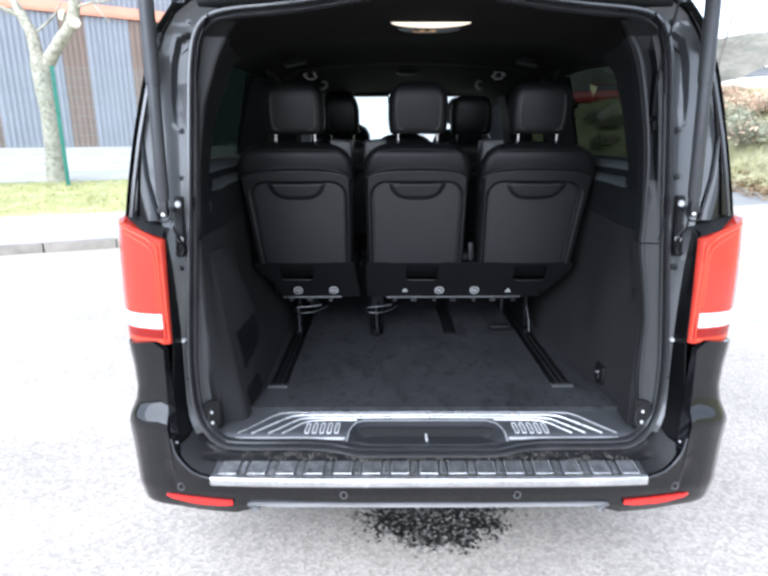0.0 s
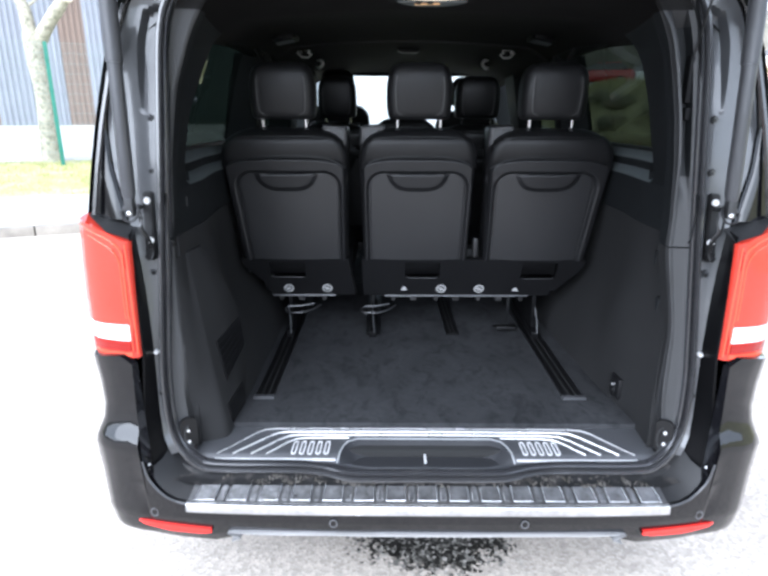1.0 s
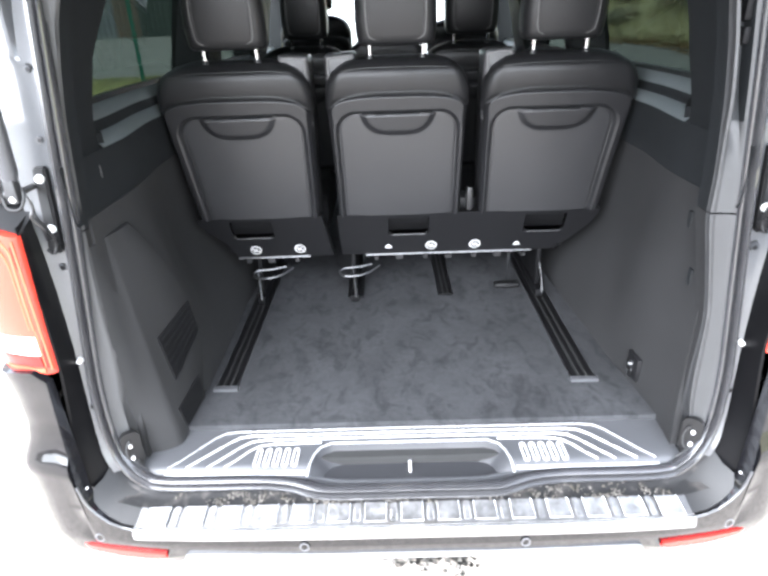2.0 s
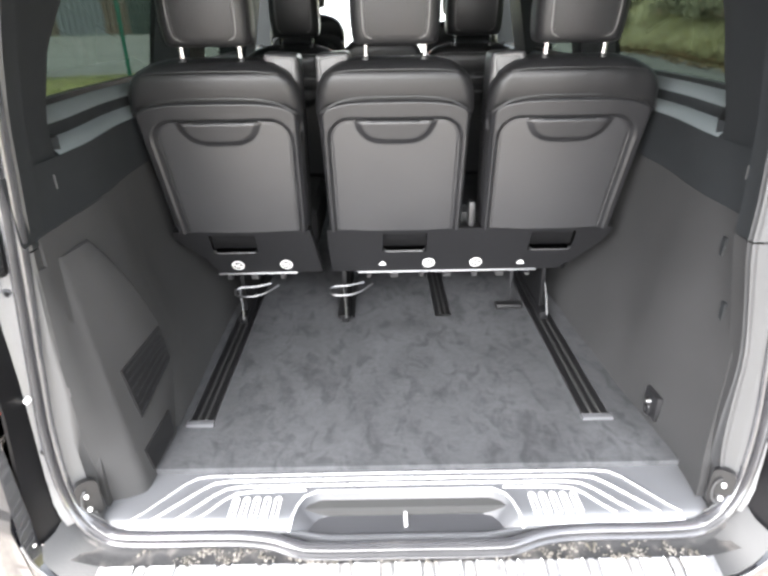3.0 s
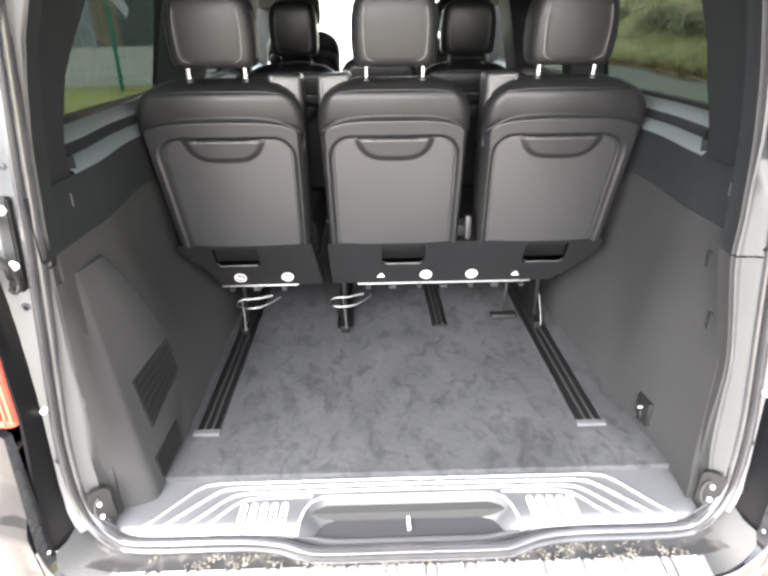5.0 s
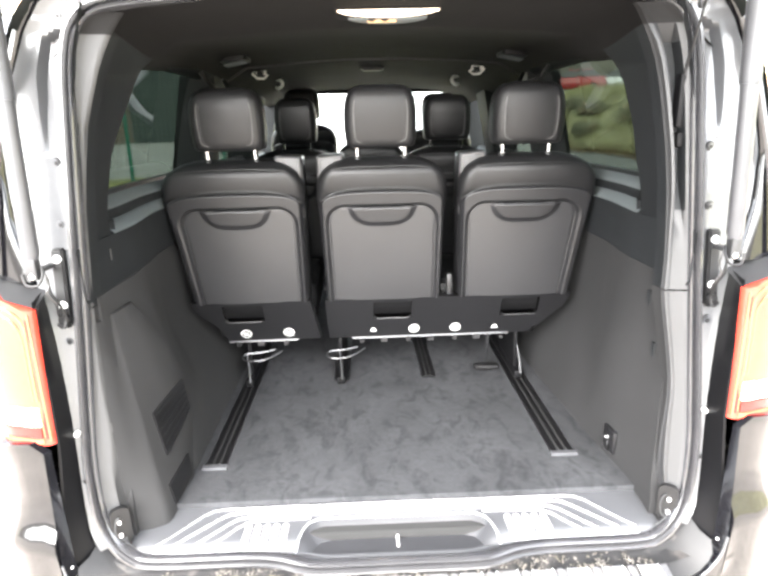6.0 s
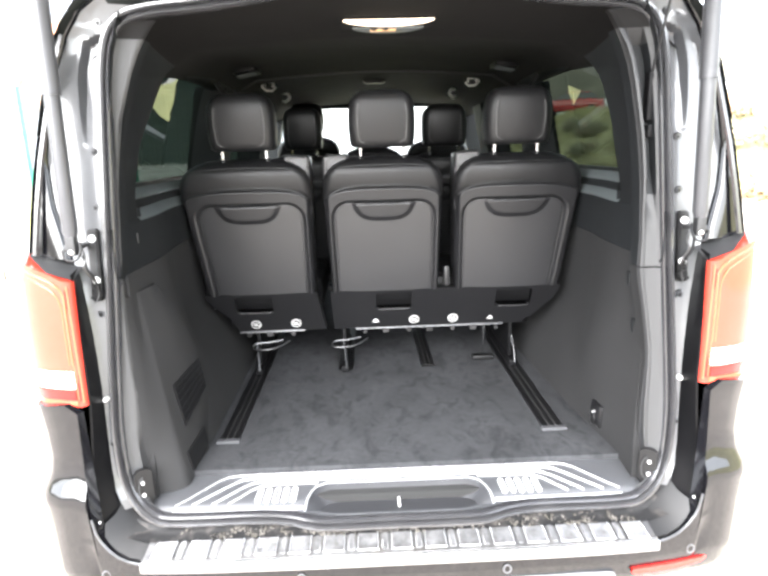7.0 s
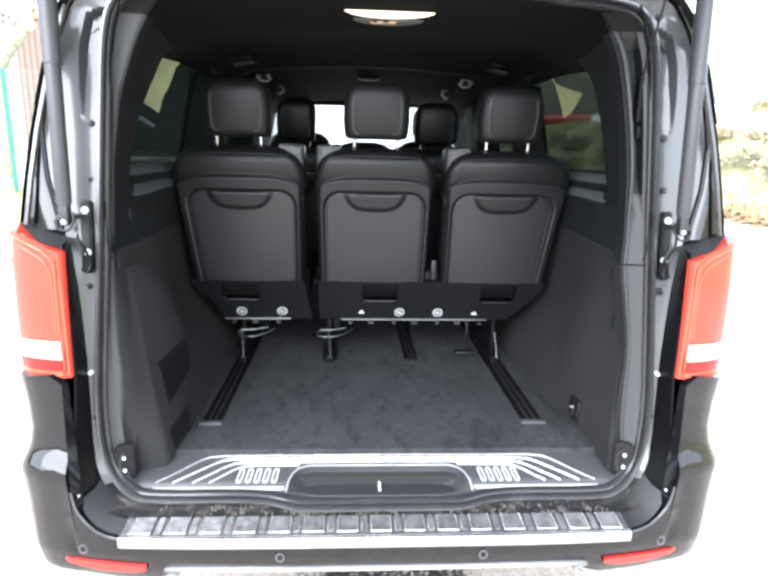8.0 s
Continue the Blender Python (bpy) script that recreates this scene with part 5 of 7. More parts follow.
# belt guide in the hollow of the upper trim on one side, and the thin cord above it
bm = nb()
box(bm, 0.693, 0.713, 0.188, 0.218, 1.60, 1.725, 0.008)
box(bm, 0.697, 0.713, 0.184, 0.214, 1.556, 1.590, 0.006)
part("belt_guide", bm, FOOTBLACK, van, "black belt guide in the trim hollow")
bm = nb()
tube(bm, [(0.742, 0.12, 2.06), (0.715, 0.140, 1.93), (0.700, 0.198, 1.70)], 0.0035, 6)
part("tailgate_cord", bm, BLACK, van, "thin black cord to the tailgate")
for sx in (-1, 1):
    bm = nb()
    box(bm, sx * 0.738, sx * 0.746, 0.298, 0.303, 1.295, 1.325, 0.001, 1)
    part("trim_clip", bm, TRIM, van)

# side box with the vents (one side only)
BOXF = [(0.598, -0.612, 0.345), (0.70, -0.620, 0.405), (0.79, -0.628, 0.458), (0.87, -0.637, 0.455), (1.0, -0.662, 0.412), (1.10, -0.690, 0.37), (1.165, -0.715, 0.335)]


def box_edges(z):
    s = max(0.0, (z - 0.598) / (1.165 - 0.598))
    ridge = Vector((-0.624 - 0.106 * s ** 0.9, 0.146 + 0.07 * s, z))
    x, y = lerp_table(BOXF, z)
    return s, ridge, Vector((x, y, z))


bm = nb()
rows = []
for k in range(13):
    z = 0.570 + (1.165 - 0.570) * k / 12
    s, ridge, fr = box_edges(z)
    dep = lerp_table([(0.575, 0.066), (0.66, 0.055), (0.74, 0.036), (0.88, 0.022)], z)[0]
    rear = Vector((-lerp_table(TR_L, z)[0] - (dep - 0.022) * 0.5 - 0.002, seal_at(max(z, 0.61))[1] + dep - 0.003, z))
    rows.append([tuple(p) for p in (rear, rear.lerp(ridge, 0.5) + Vector((0.002, -0.002, 0)), ridge + Vector((-0.014, -0.003, 0)), ridge + Vector((-0.003, 0.006, 0)), ridge + Vector((0.002, 0.022, 0)), ridge.lerp(fr, 0.5), fr + Vector((0, -0.012, 0)), fr + Vector((-0.008, 0.004, 0)), fr + Vector((-0.08, 0.05, 0)))])
vs = grid(bm, rows)
bm.faces.new(vs[-1])
side_box = part("side_box", bm, FELT, van, "felt-covered side box with vents", sharp=70)


def on_box(y, z, lift):
    _, ridge, fr = box_edges(z)
    q = (y - ridge.y) / (fr.y - ridge.y)
    return ridge.lerp(fr, q) + Vector((lift, -lift * 0.25, lift * 0.2))


def vent_plate(quad, name, label):
    b = nb()
    loft(b, [[tuple(on_box(y, z, 0.004)) for y, z in quad], [tuple(on_box(y, z, -0.006)) for y, z in quad]])
    return part(name, b, BLACK, side_box, label, smooth=False)


vent = vent_plate([(0.238, 0.736), (0.432, 0.782), (0.428, 0.888), (0.240, 0.868)], "vent", "slanted dark vent grille")
for k in range(6):
    f = (k + 0.5) / 6
    bm = nb()
    a0 = Vector((0.238, 0.736)).lerp(Vector((0.240, 0.868)), f)
    a1 = Vector((0.432, 0.782)).lerp(Vector((0.428, 0.888)), f)
    tube(bm, [on_box(a0[0] + 0.008, a0[1] + 0.001, 0.005), on_box(a1[0] - 0.008, a1[1], 0.005)], 0.0022, 5)
    part("vent_slat", bm, SHROUD, vent)
vent_plate([(0.198, 0.606), (0.328, 0.618), (0.340, 0.680), (0.198, 0.666)], "vent", "small dark lower vent")

# lashing ring in the other wall
bm = nb()
box(bm, 0.676, 0.700, 0.322, 0.392, 0.625, 0.700, 0.006)
ring = part("lashing_plate", bm, SHROUD, van, "dark lashing point plate")
bm = nb()
disc(bm, (0.676, 0.362, 0.668), (-1, 0, 0), 0.011, 0.012, 14, 0.008)
tube(bm, [(0.672, 0.362 + 0.014 * math.cos(a), 0.645 + 0.018 * math.sin(a)) for a in (2 * math.pi * k / 14 for k in range(15))], 0.003, 6)
part("lashing_ring", bm, DULLSTEEL, ring, "bright lashing ring")
# two clips where the lining meets the trim
for yy, zz in ((0.305, 1.138), (0.232, 1.01)):
    bm = nb()
    xw = wall_x(1, yy, zz)
    box(bm, xw - 0.003, xw + 0.01, yy - 0.009, yy + 0.009, zz - 0.022, zz + 0.022, 0.002, 1)
    part("lining_clip", bm, DARKTRIM, van)

# ---- headliner
CEIL = [(0.215, 1.950), (0.262, 1.950), (0.30, 1.946), (0.45, 1.931), (0.60, 1.915), (0.66, 1.911), (0.70, 1.913), (0.85, 1.926), (1.05, 1.940), (1.3, 1.947), (1.70, 1.943), (1.76, 1.939)]


def ceiling_rows(table):
    out = []
    for y, z in table:
        row = []
        for x in (-0.78, -0.72, -0.68, -0.62, -0.5, -0.34, -0.17, 0, 0.17, 0.34, 0.5, 0.62, 0.68, 0.72, 0.78):
            a = abs(x)
            if y < 0.26:
                zz = lerp_table([(0, 1.952), (0.15, 1.946), (0.34, 1.918), (0.6, 1.892), (0.68, 1.868), (0.72, 1.82), (0.78, 1.78)], a)[0]
            else:
                zz = z - 0.03 * (a / 0.6) ** 2 if a < 0.62 else z - 0.032 - lerp_table([(0.62, 0.0), (0.68, 0.035), (0.72, 0.060), (0.78, 0.075)], a)[0]
            row.append((x, y, zz))
        out.append(row)
    return out


bm = nb()
grid(bm, ceiling_rows(CEIL))
part("headliner", bm, HEAD, van, "dark grey cloth headliner")
bm = nb()
grid(bm, ceiling_rows([(1.76, 1.939), (1.765, 1.955), (1.80, 1.955), (1.805, 1.936)]))
part("headliner_groove", bm, BLACK, van)
bm = nb()
grid(bm, ceiling_rows([(1.805, 1.936), (2.3, 1.924), (2.9, 1.905), (3.45, 1.884), (3.50, 1.89)]))
part("front_headliner", bm, HEAD, van, "grey cloth front headliner")
bm = nb()
box(bm, -0.062, 0.062, 2.06, 2.12, 1.915, 1.933, 0.006)
box(bm, -0.05, 0.05, 2.05, 2.09, 1.908, 1.92, 0.004)
part("roof_console", bm, BLACK, van, "small black roof console")
# dome lamp, lit: a bowed lens with a smaller reading lens beyond it
def bowed(x0, x1, y, z_top, z_low, depth):
    b_ = nb()
    rows_ = []
    for k in range(25):
        u = -1 + 2 * k / 24
        sag = (1 - u * u) ** 0.75
        zl = z_top - 0.003 - (z_top - z_low - 0.003) * sag
        rows_.append([((x0 + x1) / 2 + (x1 - x0) / 2 * u, y + f * depth * (0.3 + 0.7 * sag), z_top + (zl - z_top) * g) for f, g in ((0, 0), (0.03, 0.5), (0.15, 0.85), (0.4, 1.0), (1.0, 0.9), (1.0, 0.0))])
    vs_ = grid(b_, rows_, True)
    b_.faces.new(vs_[0][::-1])
    b_.faces.new(vs_[-1])
    return b_


dome = part("dome_lamp", bowed(-0.117, 0.156, 0.458, 1.921, 1.9095, 0.05), LAMPON, van, "lit warm white cargo lamp")
hous = part("reading_lens", bowed(-0.092, 0.131, 0.535, 1.915, 1.904, 0.05), LEDGE, dome, "pale reading lamp lens")
bm = nb()
box(bm, -0.036, 0.044, 0.538, 0.56, 1.9045, 1.909, 0.002)
part("reading_bulb", bm, AMBERON, hous, "faint amber glow of the reading lamp")
for x in (-0.024, 0.012):
    bm = nb()
    disc(bm, (x, 0.532, 1.9085), (0, -1, -0.4), 0.011, 0.004, 14, 0.009)
    for v in bm.verts:
        v.co.z = 1.9085 + (v.co.z - 1.9085) * 0.45
    part("reading_switch", bm, TRIM, hous, "small dark reading lamp switch")
bm = nb()
box(bm, -0.130, 0.162, 0.46, 0.60, 1.916, 1.95, 0.012)
part("lamp_base", bm, HEAD, dome)
# coat hooks, handles and vents along the roof side
for sx in (-1, 1):
    hx_ = 0.577 if sx < 0 else 0.535
    bm = nb()
    box(bm, sx * hx_ - 0.024, sx * hx_ + 0.030, 1.925, 1.945, 1.888, 1.912, 0.004)
    tube(bm, [(sx * (hx_ + a), y, z) for a, y, z in ((0.030, 1.93, 1.905), (0.036, 1.905, 1.890), (0.012, 1.895, 1.868), (-0.022, 1.895, 1.866), (-0.040, 1.900, 1.882), (-0.020, 1.905, 1.893))], 0.0062, 6)
    hook = part("coat_hook", bm, HOOKM, van, "pale coat hook")
    bm = nb()
    box(bm, sx * hx_ - 0.018, sx * hx_ + 0.018, 1.918, 1.93, 1.884, 1.904, 0.004)
    part("hook_recess", bm, BLACK, hook)
    hx_ = 0.534 if sx < 0 else 0.482
    bm = nb()
    tube(bm, smoothed([(sx * (hx_ + 0.03), 2.41, 1.900), (sx * hx_, 2.36, 1.890), (sx * (hx_ - 0.012), 2.34, 1.866), (sx * (hx_ + 0.01), 2.35, 1.846), (sx * (hx_ + 0.03), 2.39, 1.852)], 4), 0.0095, 8)
    part("belt_anchor", bm, HOOKM, van)
    bm = nb()
    o = rounded(-0.055, 0.055, -0.035, 0.035, 0.014, 4)
    plate(bm, o, lambda u, v, d: (sx * (0.60 + u), 1.45 + v * 2.2, 1.905 - 0.2 * max(u, 0) + d), 0.02)
    av = part("air_vent", bm, BLACK, van, "black roof air vent")
    for q in range(3):
        bm = nb()
        tube(bm, [(sx * 0.56, 1.42 + 0.03 * q, 1.902), (sx * 0.645, 1.42 + 0.03 * q, 1.885)], 0.004, 6)
        part("vent_slat", bm, LEDGE, av)
    bm = nb()
    tube(bm, smoothed([(sx * 0.70, 1.62, 1.845), (sx * 0.675, 1.60, 1.80), (sx * 0.672, 1.50, 1.79), (sx * 0.672, 1.36, 1.79), (sx * 0.675, 1.26, 1.80), (sx * 0.70, 1.24, 1.845)], 4), 0.010, 8)
    part("grab_handle", bm, BLACK, van, "black grab handle")
bm = nb()
box(bm, -0.11, 0.11, 3.32, 3.36, 1.80, 1.86, 0.015)
tube(bm, [(0, 3.35, 1.85), (0, 3.40, 1.89)], 0.01, 6)
part("rear_view_mirror", bm, BLACK, van)
for sx in (-1, 1):
    bm = nb()
    box(bm, sx * 0.10, sx * 0.62, 3.30, 3.43, 1.862, 1.880, 0.008)
    part("sun_visor", bm, HEAD, van)


# ---------------------------------------------------------------- seats
def seat_back(parent, cx, w, cut=0, py=0.0, head=True, hx=0.0, outlet=0, fine=1.0, hs=1.0, flare=0.0):
    """One leather backrest with hard rear shell, flap, belt outlet and headrest."""
    def yb(z):
        return 0.905 - (z - 0.98) * 0.205 + py
    h = w / 2

    def splay(u, z):
        """The outer flank of an end seat widens towards the shoulder."""
        f = min(1.0, max(0.0, (z - 0.985) / 0.40))
        return cut * flare * f * max(0.0, cut * u / h)
    # upholstered body
    bm = nb()
    rings = []
    for z, hw, bulge, th in ((0.90, h - 0.022, 0.03, 0.10), (0.985, h - 0.006, 0.012, 0.13), (1.15, h - 0.002, 0.010, 0.15), (1.34, h + 0.004, 0.010, 0.15), (1.394, h + 0.004, 0.006, 0.15), (1.409, h + 0.004, 0.008, 0.15), (1.415, h + 0.005, -0.001, 0.15), (1.427, h + 0.006, -0.007, 0.15), (1.447, h + 0.004, -0.010, 0.148), (1.468, h - 0.004, -0.009, 0.14), (1.482, h - 0.013, -0.006, 0.135), (1.490, h - 0.020, 0.000, 0.13), (1.500, h - 0.036, 0.012, 0.115), (1.511, h - 0.062, 0.030, 0.09), (1.519, h - 0.11, 0.055, 0.05)):
        y0 = yb(z) + bulge
        ring = []
        r = min(0.045, th * 0.45)
        for u, v in rounded(-hw, hw, 0, th, r, 5):
            sag = 0.010 * (u / h) ** 2
            zz = z - (0.022 * (u / h) ** 4 if z > 1.38 else 0) - (0.03 * (u / h) ** 4 if 1.38 < z < 1.435 else 0)
            ring.append((cx + u + splay(u, z), y0 + v + (sag if v < th / 2 else 0), zz))
        rings.append(ring)
    loft(bm, rings)
    part("backrest", bm, LEATHER, parent, "black leather backrest", sharp=70)

    # hard rear shell: raised surround, inset panel and hanging grip flap, parted by grooves
    H, B, T = h - 0.005, 0.977, 1.409
    tl, tr = (0.028 if cut < 0 else 0.005), (0.016 if cut > 0 else 0.005)

    def rr(x, z, hw, z0, z1, r):
        """Signed distance to a box with rounded top corners, set off from the outer flank of an end seat."""
        x, hw = x + cut * 0.008, hw - 0.008 * abs(cut)
        qx, qz = abs(x) - hw, abs(z - (z0 + z1) / 2) - (z1 - z0) / 2
        if z > (z0 + z1) / 2:
            qx, qz = qx + r, qz + r
            return math.hypot(max(qx, 0), max(qz, 0)) + min(max(qx, qz), 0) - r
        return math.hypot(max(qx, 0), max(qz, 0)) + min(max(qx, qz), 0)
    fw = 0.124 if w > 0.44 else 0.114

    def flap_d(x, z):
        """Rough signed distance to the flap, a shallow bowl hanging from the top of the panel."""
        t = (1.347 - z) / 0.071
        if t < 0:
            return max(abs(x) - fw, 0.0) + 1e-4
        f = (abs(x / (fw * (1 - 0.20 * min(t, 1)))) ** 3.4 + t ** 3.4) ** (1 / 3.4)
        return (f - 1) * 0.071 / max(0.6, 1 - 0.25 * abs(x) / fw)

    def ease(a, b, v):
        v = min(1.0, max(0.0, (v - a) / (b - a)))
        return v * v * (3 - 2 * v)

    def proud(x, z):
        d = rr(x, z, H - 0.027, B - 0.05, 1.347, 0.060)
        top = ease(1.27, 1.34, z)
        if d > 0:
            p = 0.014 * ease(0.0, 0.010, d) + 0.0035 * ease(0.012, 0.016, d) * (1 - ease(0.018, 0.023, d)) * (1 - top)
        else:
            p = 0.0
        p -= 0.004 * math.exp(-((d + 0.002) / 0.004) ** 2) * (1 - 0.7 * top)
        if z < 1.347 and d < 0:
            df = flap_d(x, z)
            p += 0.0115 * (1 - ease(-0.017, 0.005, df)) - 0.0025 * math.exp(-((z - 1.3435) / 0.0035) ** 2) * (1 - ease(-0.01, 0.0, df))
        return 0.006 + p
    nx, nz = int(150 * fine), int(140 * fine)
    verts = []
    for j in range(nz + 1):
        for i in range(nx + 1):
            a = -1 + 2 * i / nx
            x = a * H
            over = max(0.0, abs(x) - (H - 0.034))
            ztop = T - 0.030 * a ** 4 - (0.034 - math.sqrt(max(0.0, 0.034 ** 2 - over ** 2)))
            z = B + (ztop - B) * j / nz
            low = (1.38 - z) / 0.40
            xx = x + low * (tl if a < 0 else -tr) * abs(a)
            rim = min((1 - abs(a)) * H, ztop - z)
            roll = 0.020 * (1 - ease(0.0, 0.014, rim)) ** 2
            verts.append((cx + xx + splay(x, z), yb(z) + 0.010 * a * a - proud(x, z) + roll, z))
    sets = {"frame": [], "panel": [], "flap": []}
    for j in range(nz):
        for i in range(nx):
            x = (-1 + 2 * (i + 0.5) / nx) * H
            z = B + (T - B) * (j + 0.5) / nz
            q = j * (nx + 1) + i
            dp, df = rr(x, z, H - 0.027, B - 0.05, 1.347, 0.060), flap_d(x, z)
            k = "frame" if dp > 0 else ("flap" if df < 0 else "panel")
            sets[k].append((q, q + 1, q + nx + 2, q + nx + 1))

    def sheet_part(k, name, material, parent_, label=""):
        used = sorted({i for f in sets[k] for i in f})
        ren = {i: n for n, i in enumerate(used)}
        b = nb()
        vv = [b.verts.new(verts[i]) for i in used]
        for f in sets[k]:
            b.faces.new([vv[ren[i]] for i in f])
        return part(name, b, material, parent_, label, sharp=80)
    shell = sheet_part("frame", "back_shell", SHELL, parent, "hard grey rear shell of the backrest")
    sheet_part("panel", "back_panel", SHELLPANEL, shell, "smooth inset grey panel")
    sheet_part("flap", "grip_flap", SHELL, shell, "dished grip flap")
    # stitched seams along the crease and under the crown
    for z, dy, drop, rad in ((1.4135, -0.006, 0.052, 0.0028), (1.488, -0.006, 0.022, 0.0022)):
        bm = nb()
        hw = h * 0.97 if z < 1.45 else h - 0.05
        tube(bm, [(cx + u + splay(u, z), yb(z) + dy + 0.010 * (u / h) ** 2 + 0.09 * max(0, abs(u) / hw - 0.93), z - drop * (u / h) ** 4) for u in [(-1 + 2 * q / 24) * hw for q in range(25)]], rad, 6)
        part("piping", bm, LEATHER, parent)
    if outlet:
        # belt outlet cover on the shoulder
        xa, xb = cx + outlet * (h + 0.002), cx + outlet * (h - 0.098)
        x0, x1 = min(xa, xb), max(xa, xb)
        bm = nb()
        box(bm, x0, x1, 0.872 + py, 0.985 + py, 1.30, 1.532, 0.016, 3)
        for v in bm.verts:
            if v.co.z > 1.45:
                v.co.z -= 0.12 * max(0.0, outlet * (v.co.x - cx) - (h - 0.05))
                v.co.y -= 0.02
        ou = part("belt_outlet", bm, SHELLPANEL, parent, "grey plastic belt outlet on the shoulder")
        bm = nb()
        e0, e1 = cx + outlet * (h - 0.006), cx + outlet * (h - 0.088)
        tube(bm, smoothed([(e1, 0.8505 + py, 1.46), (e1 + outlet * 0.004, 0.8505 + py, 1.512), (e1 + outlet * 0.014, 0.8505 + py, 1.521), (e0 - outlet * 0.016, 0.8505 + py, 1.517), (e0 - outlet * 0.004, 0.8505 + py, 1.508), (e0 - outlet * 0.006, 0.8515 + py, 1.46), (e0 - outlet * 0.012, 0.870 + py, 1.36)], 4), 0.0035, 6)
        part("outlet_rim", bm, STITCH, ou, "pale rim of the belt outlet")
    if not head:
        return
    # headrest on two posts
    c2 = cx + hx
    bm = nb()
    rings = []
    for z, hw, yo, th in ((1.550, 0.090, 0.026, 0.05), (1.553, 0.106, 0.014, 0.075), (1.560, 0.114, 0.006, 0.09), (1.580, 0.118, 0.001, 0.105), (1.62, 0.121, -0.002, 0.11), (1.675, 0.120, -0.003, 0.115), (1.712, 0.114, 0.0, 0.11), (1.736, 0.102, 0.008, 0.095), (1.750, 0.082, 0.020, 0.07), (1.755, 0.058, 0.035, 0.04)):
        y0 = 0.775 + py + yo - (z - 1.64) * 0.12
        hw, th = hw * 1.035, th * 1.15
        rings.append([(c2 + u * hs, y0 + v + 0.006 * (u / hw) ** 2, z) for u, v in rounded(-hw, hw, 0, th, th * 0.30, 5)])
    loft(bm, rings)
    hr = part("headrest", bm, LEATHER, parent, "black leather headrest", sharp=70)
    for s_ in (-1, 1):
        for inset, rad, m_ in ((0.0, 0.0019, STITCH), (0.007, 0.0026, LEATHER)):
            bm = nb()
            pts = [(c2 + s_ * (x - inset) * hs, 0.7745 + py + yo - (z - 1.64) * 0.12 + 0.006 * (x / 0.115) ** 2, z) for x, yo, z in ((0.06, 0.0085, 1.566), (0.080, 0.004, 1.574), (0.087, 0.0015, 1.59), (0.089, -0.001, 1.62), (0.090, -0.002, 1.65), (0.088, -0.001, 1.69), (0.080, 0.006, 1.722))]
            tube(bm, smoothed(pts, 4), rad, 5)
            part("stitching" if m_ is STITCH else "seam", bm, m_, hr, "grey stitched seam" if m_ is STITCH else "")
        bm = nb()
        tube(bm, [(c2 + s_ * 0.083 * hs, 0.842 + py, 1.495), (c2 + s_ * 0.083 * hs, 0.830 + py, 1.585)], 0.0068, 10)
        part("headrest_post", bm, CHROME, parent, "chrome headrest post")
        bm = nb()
        disc(bm, (c2 + s_ * 0.083 * hs, 0.841 + py, 1.512), (0, -0.1, 1), 0.014, 0.010, 12, 0.011)
        part("post_collar", bm, BLACK, parent)


def shroud(parent, outline, pockets, py=0.0):
    """Plastic base cover below the backrests with recessed pockets. outline: (z, x0, x1) rows."""
    def P(x, z, lift=0.0):
        return (x, 0.902 + (0.98 - z) * 0.47 + py + lift, z)
    bm = nb()
    zs = sorted({r[0] for r in outline} | {z for p in pockets for z in p[2:]})
    xs = sorted({x for p in pockets for x in p[:2]})
    tab = sorted(outline)
    vsets = {}

    def V(x, z):
        key = (round(x, 5), round(z, 5))
        if key not in vsets:
            vsets[key] = bm.verts.new(P(x, z))
        return vsets[key]
    for za, zb in zip(zs, zs[1:]):
        a0, a1 = lerp_table(tab, za)
        b0, b1 = lerp_table(tab, zb)
        ca, cb = [a0] + xs + [a1], [b0] + xs + [b1]
        for i in range(len(ca) - 1):
            mx, mz = (ca[i] + ca[i + 1]) / 2, (za + zb) / 2
            if any(p[0] < mx < p[1] and p[2] < mz < p[3] for p in pockets):
                continue
            bm.faces.new((V(ca[i], za), V(ca[i + 1], za), V(cb[i + 1], zb), V(cb[i], zb)))
    edge = [e for e in bm.edges if len(e.link_faces) == 1]
    ext = bmesh.ops.extrude_edge_only(bm, edges=edge)
    bmesh.ops.translate(bm, verts=[v for v in ext["geom"] if isinstance(v, bmesh.types.BMVert)], vec=(0, 0.05, 0.0))
    sh = part("base_cover", bm, SHROUD, parent, "black plastic base cover with finger pockets", sharp=30)
    for x0, x1, z0, z1 in pockets:
        bm = nb()
        ring = [(x0, z0), (x1, z0), (x1, z1), (x0, z1)]
        grid(bm, [[P(x, z, -0.0005) for x, z in ring], [P(x, z, 0.075) for x, z in ring]], True)
        bm.faces.new([bm.verts.new(P(x, z, 0.075)) for x, z in ring])
        part("pocket", bm, FOOTBLACK, sh, "dark finger pocket")
        bm = nb()
        tube(bm, [P(x0 + 0.004, z0 + 0.014, -0.001), P(x0 + 0.012, z0 + 0.001, -0.004), P(x1 - 0.012, z0 + 0.001, -0.004), P(x1 - 0.004, z0 + 0.014, -0.001)], 0.004, 6)
        part("pocket_lip", bm, SHELL, sh)
    return sh, P


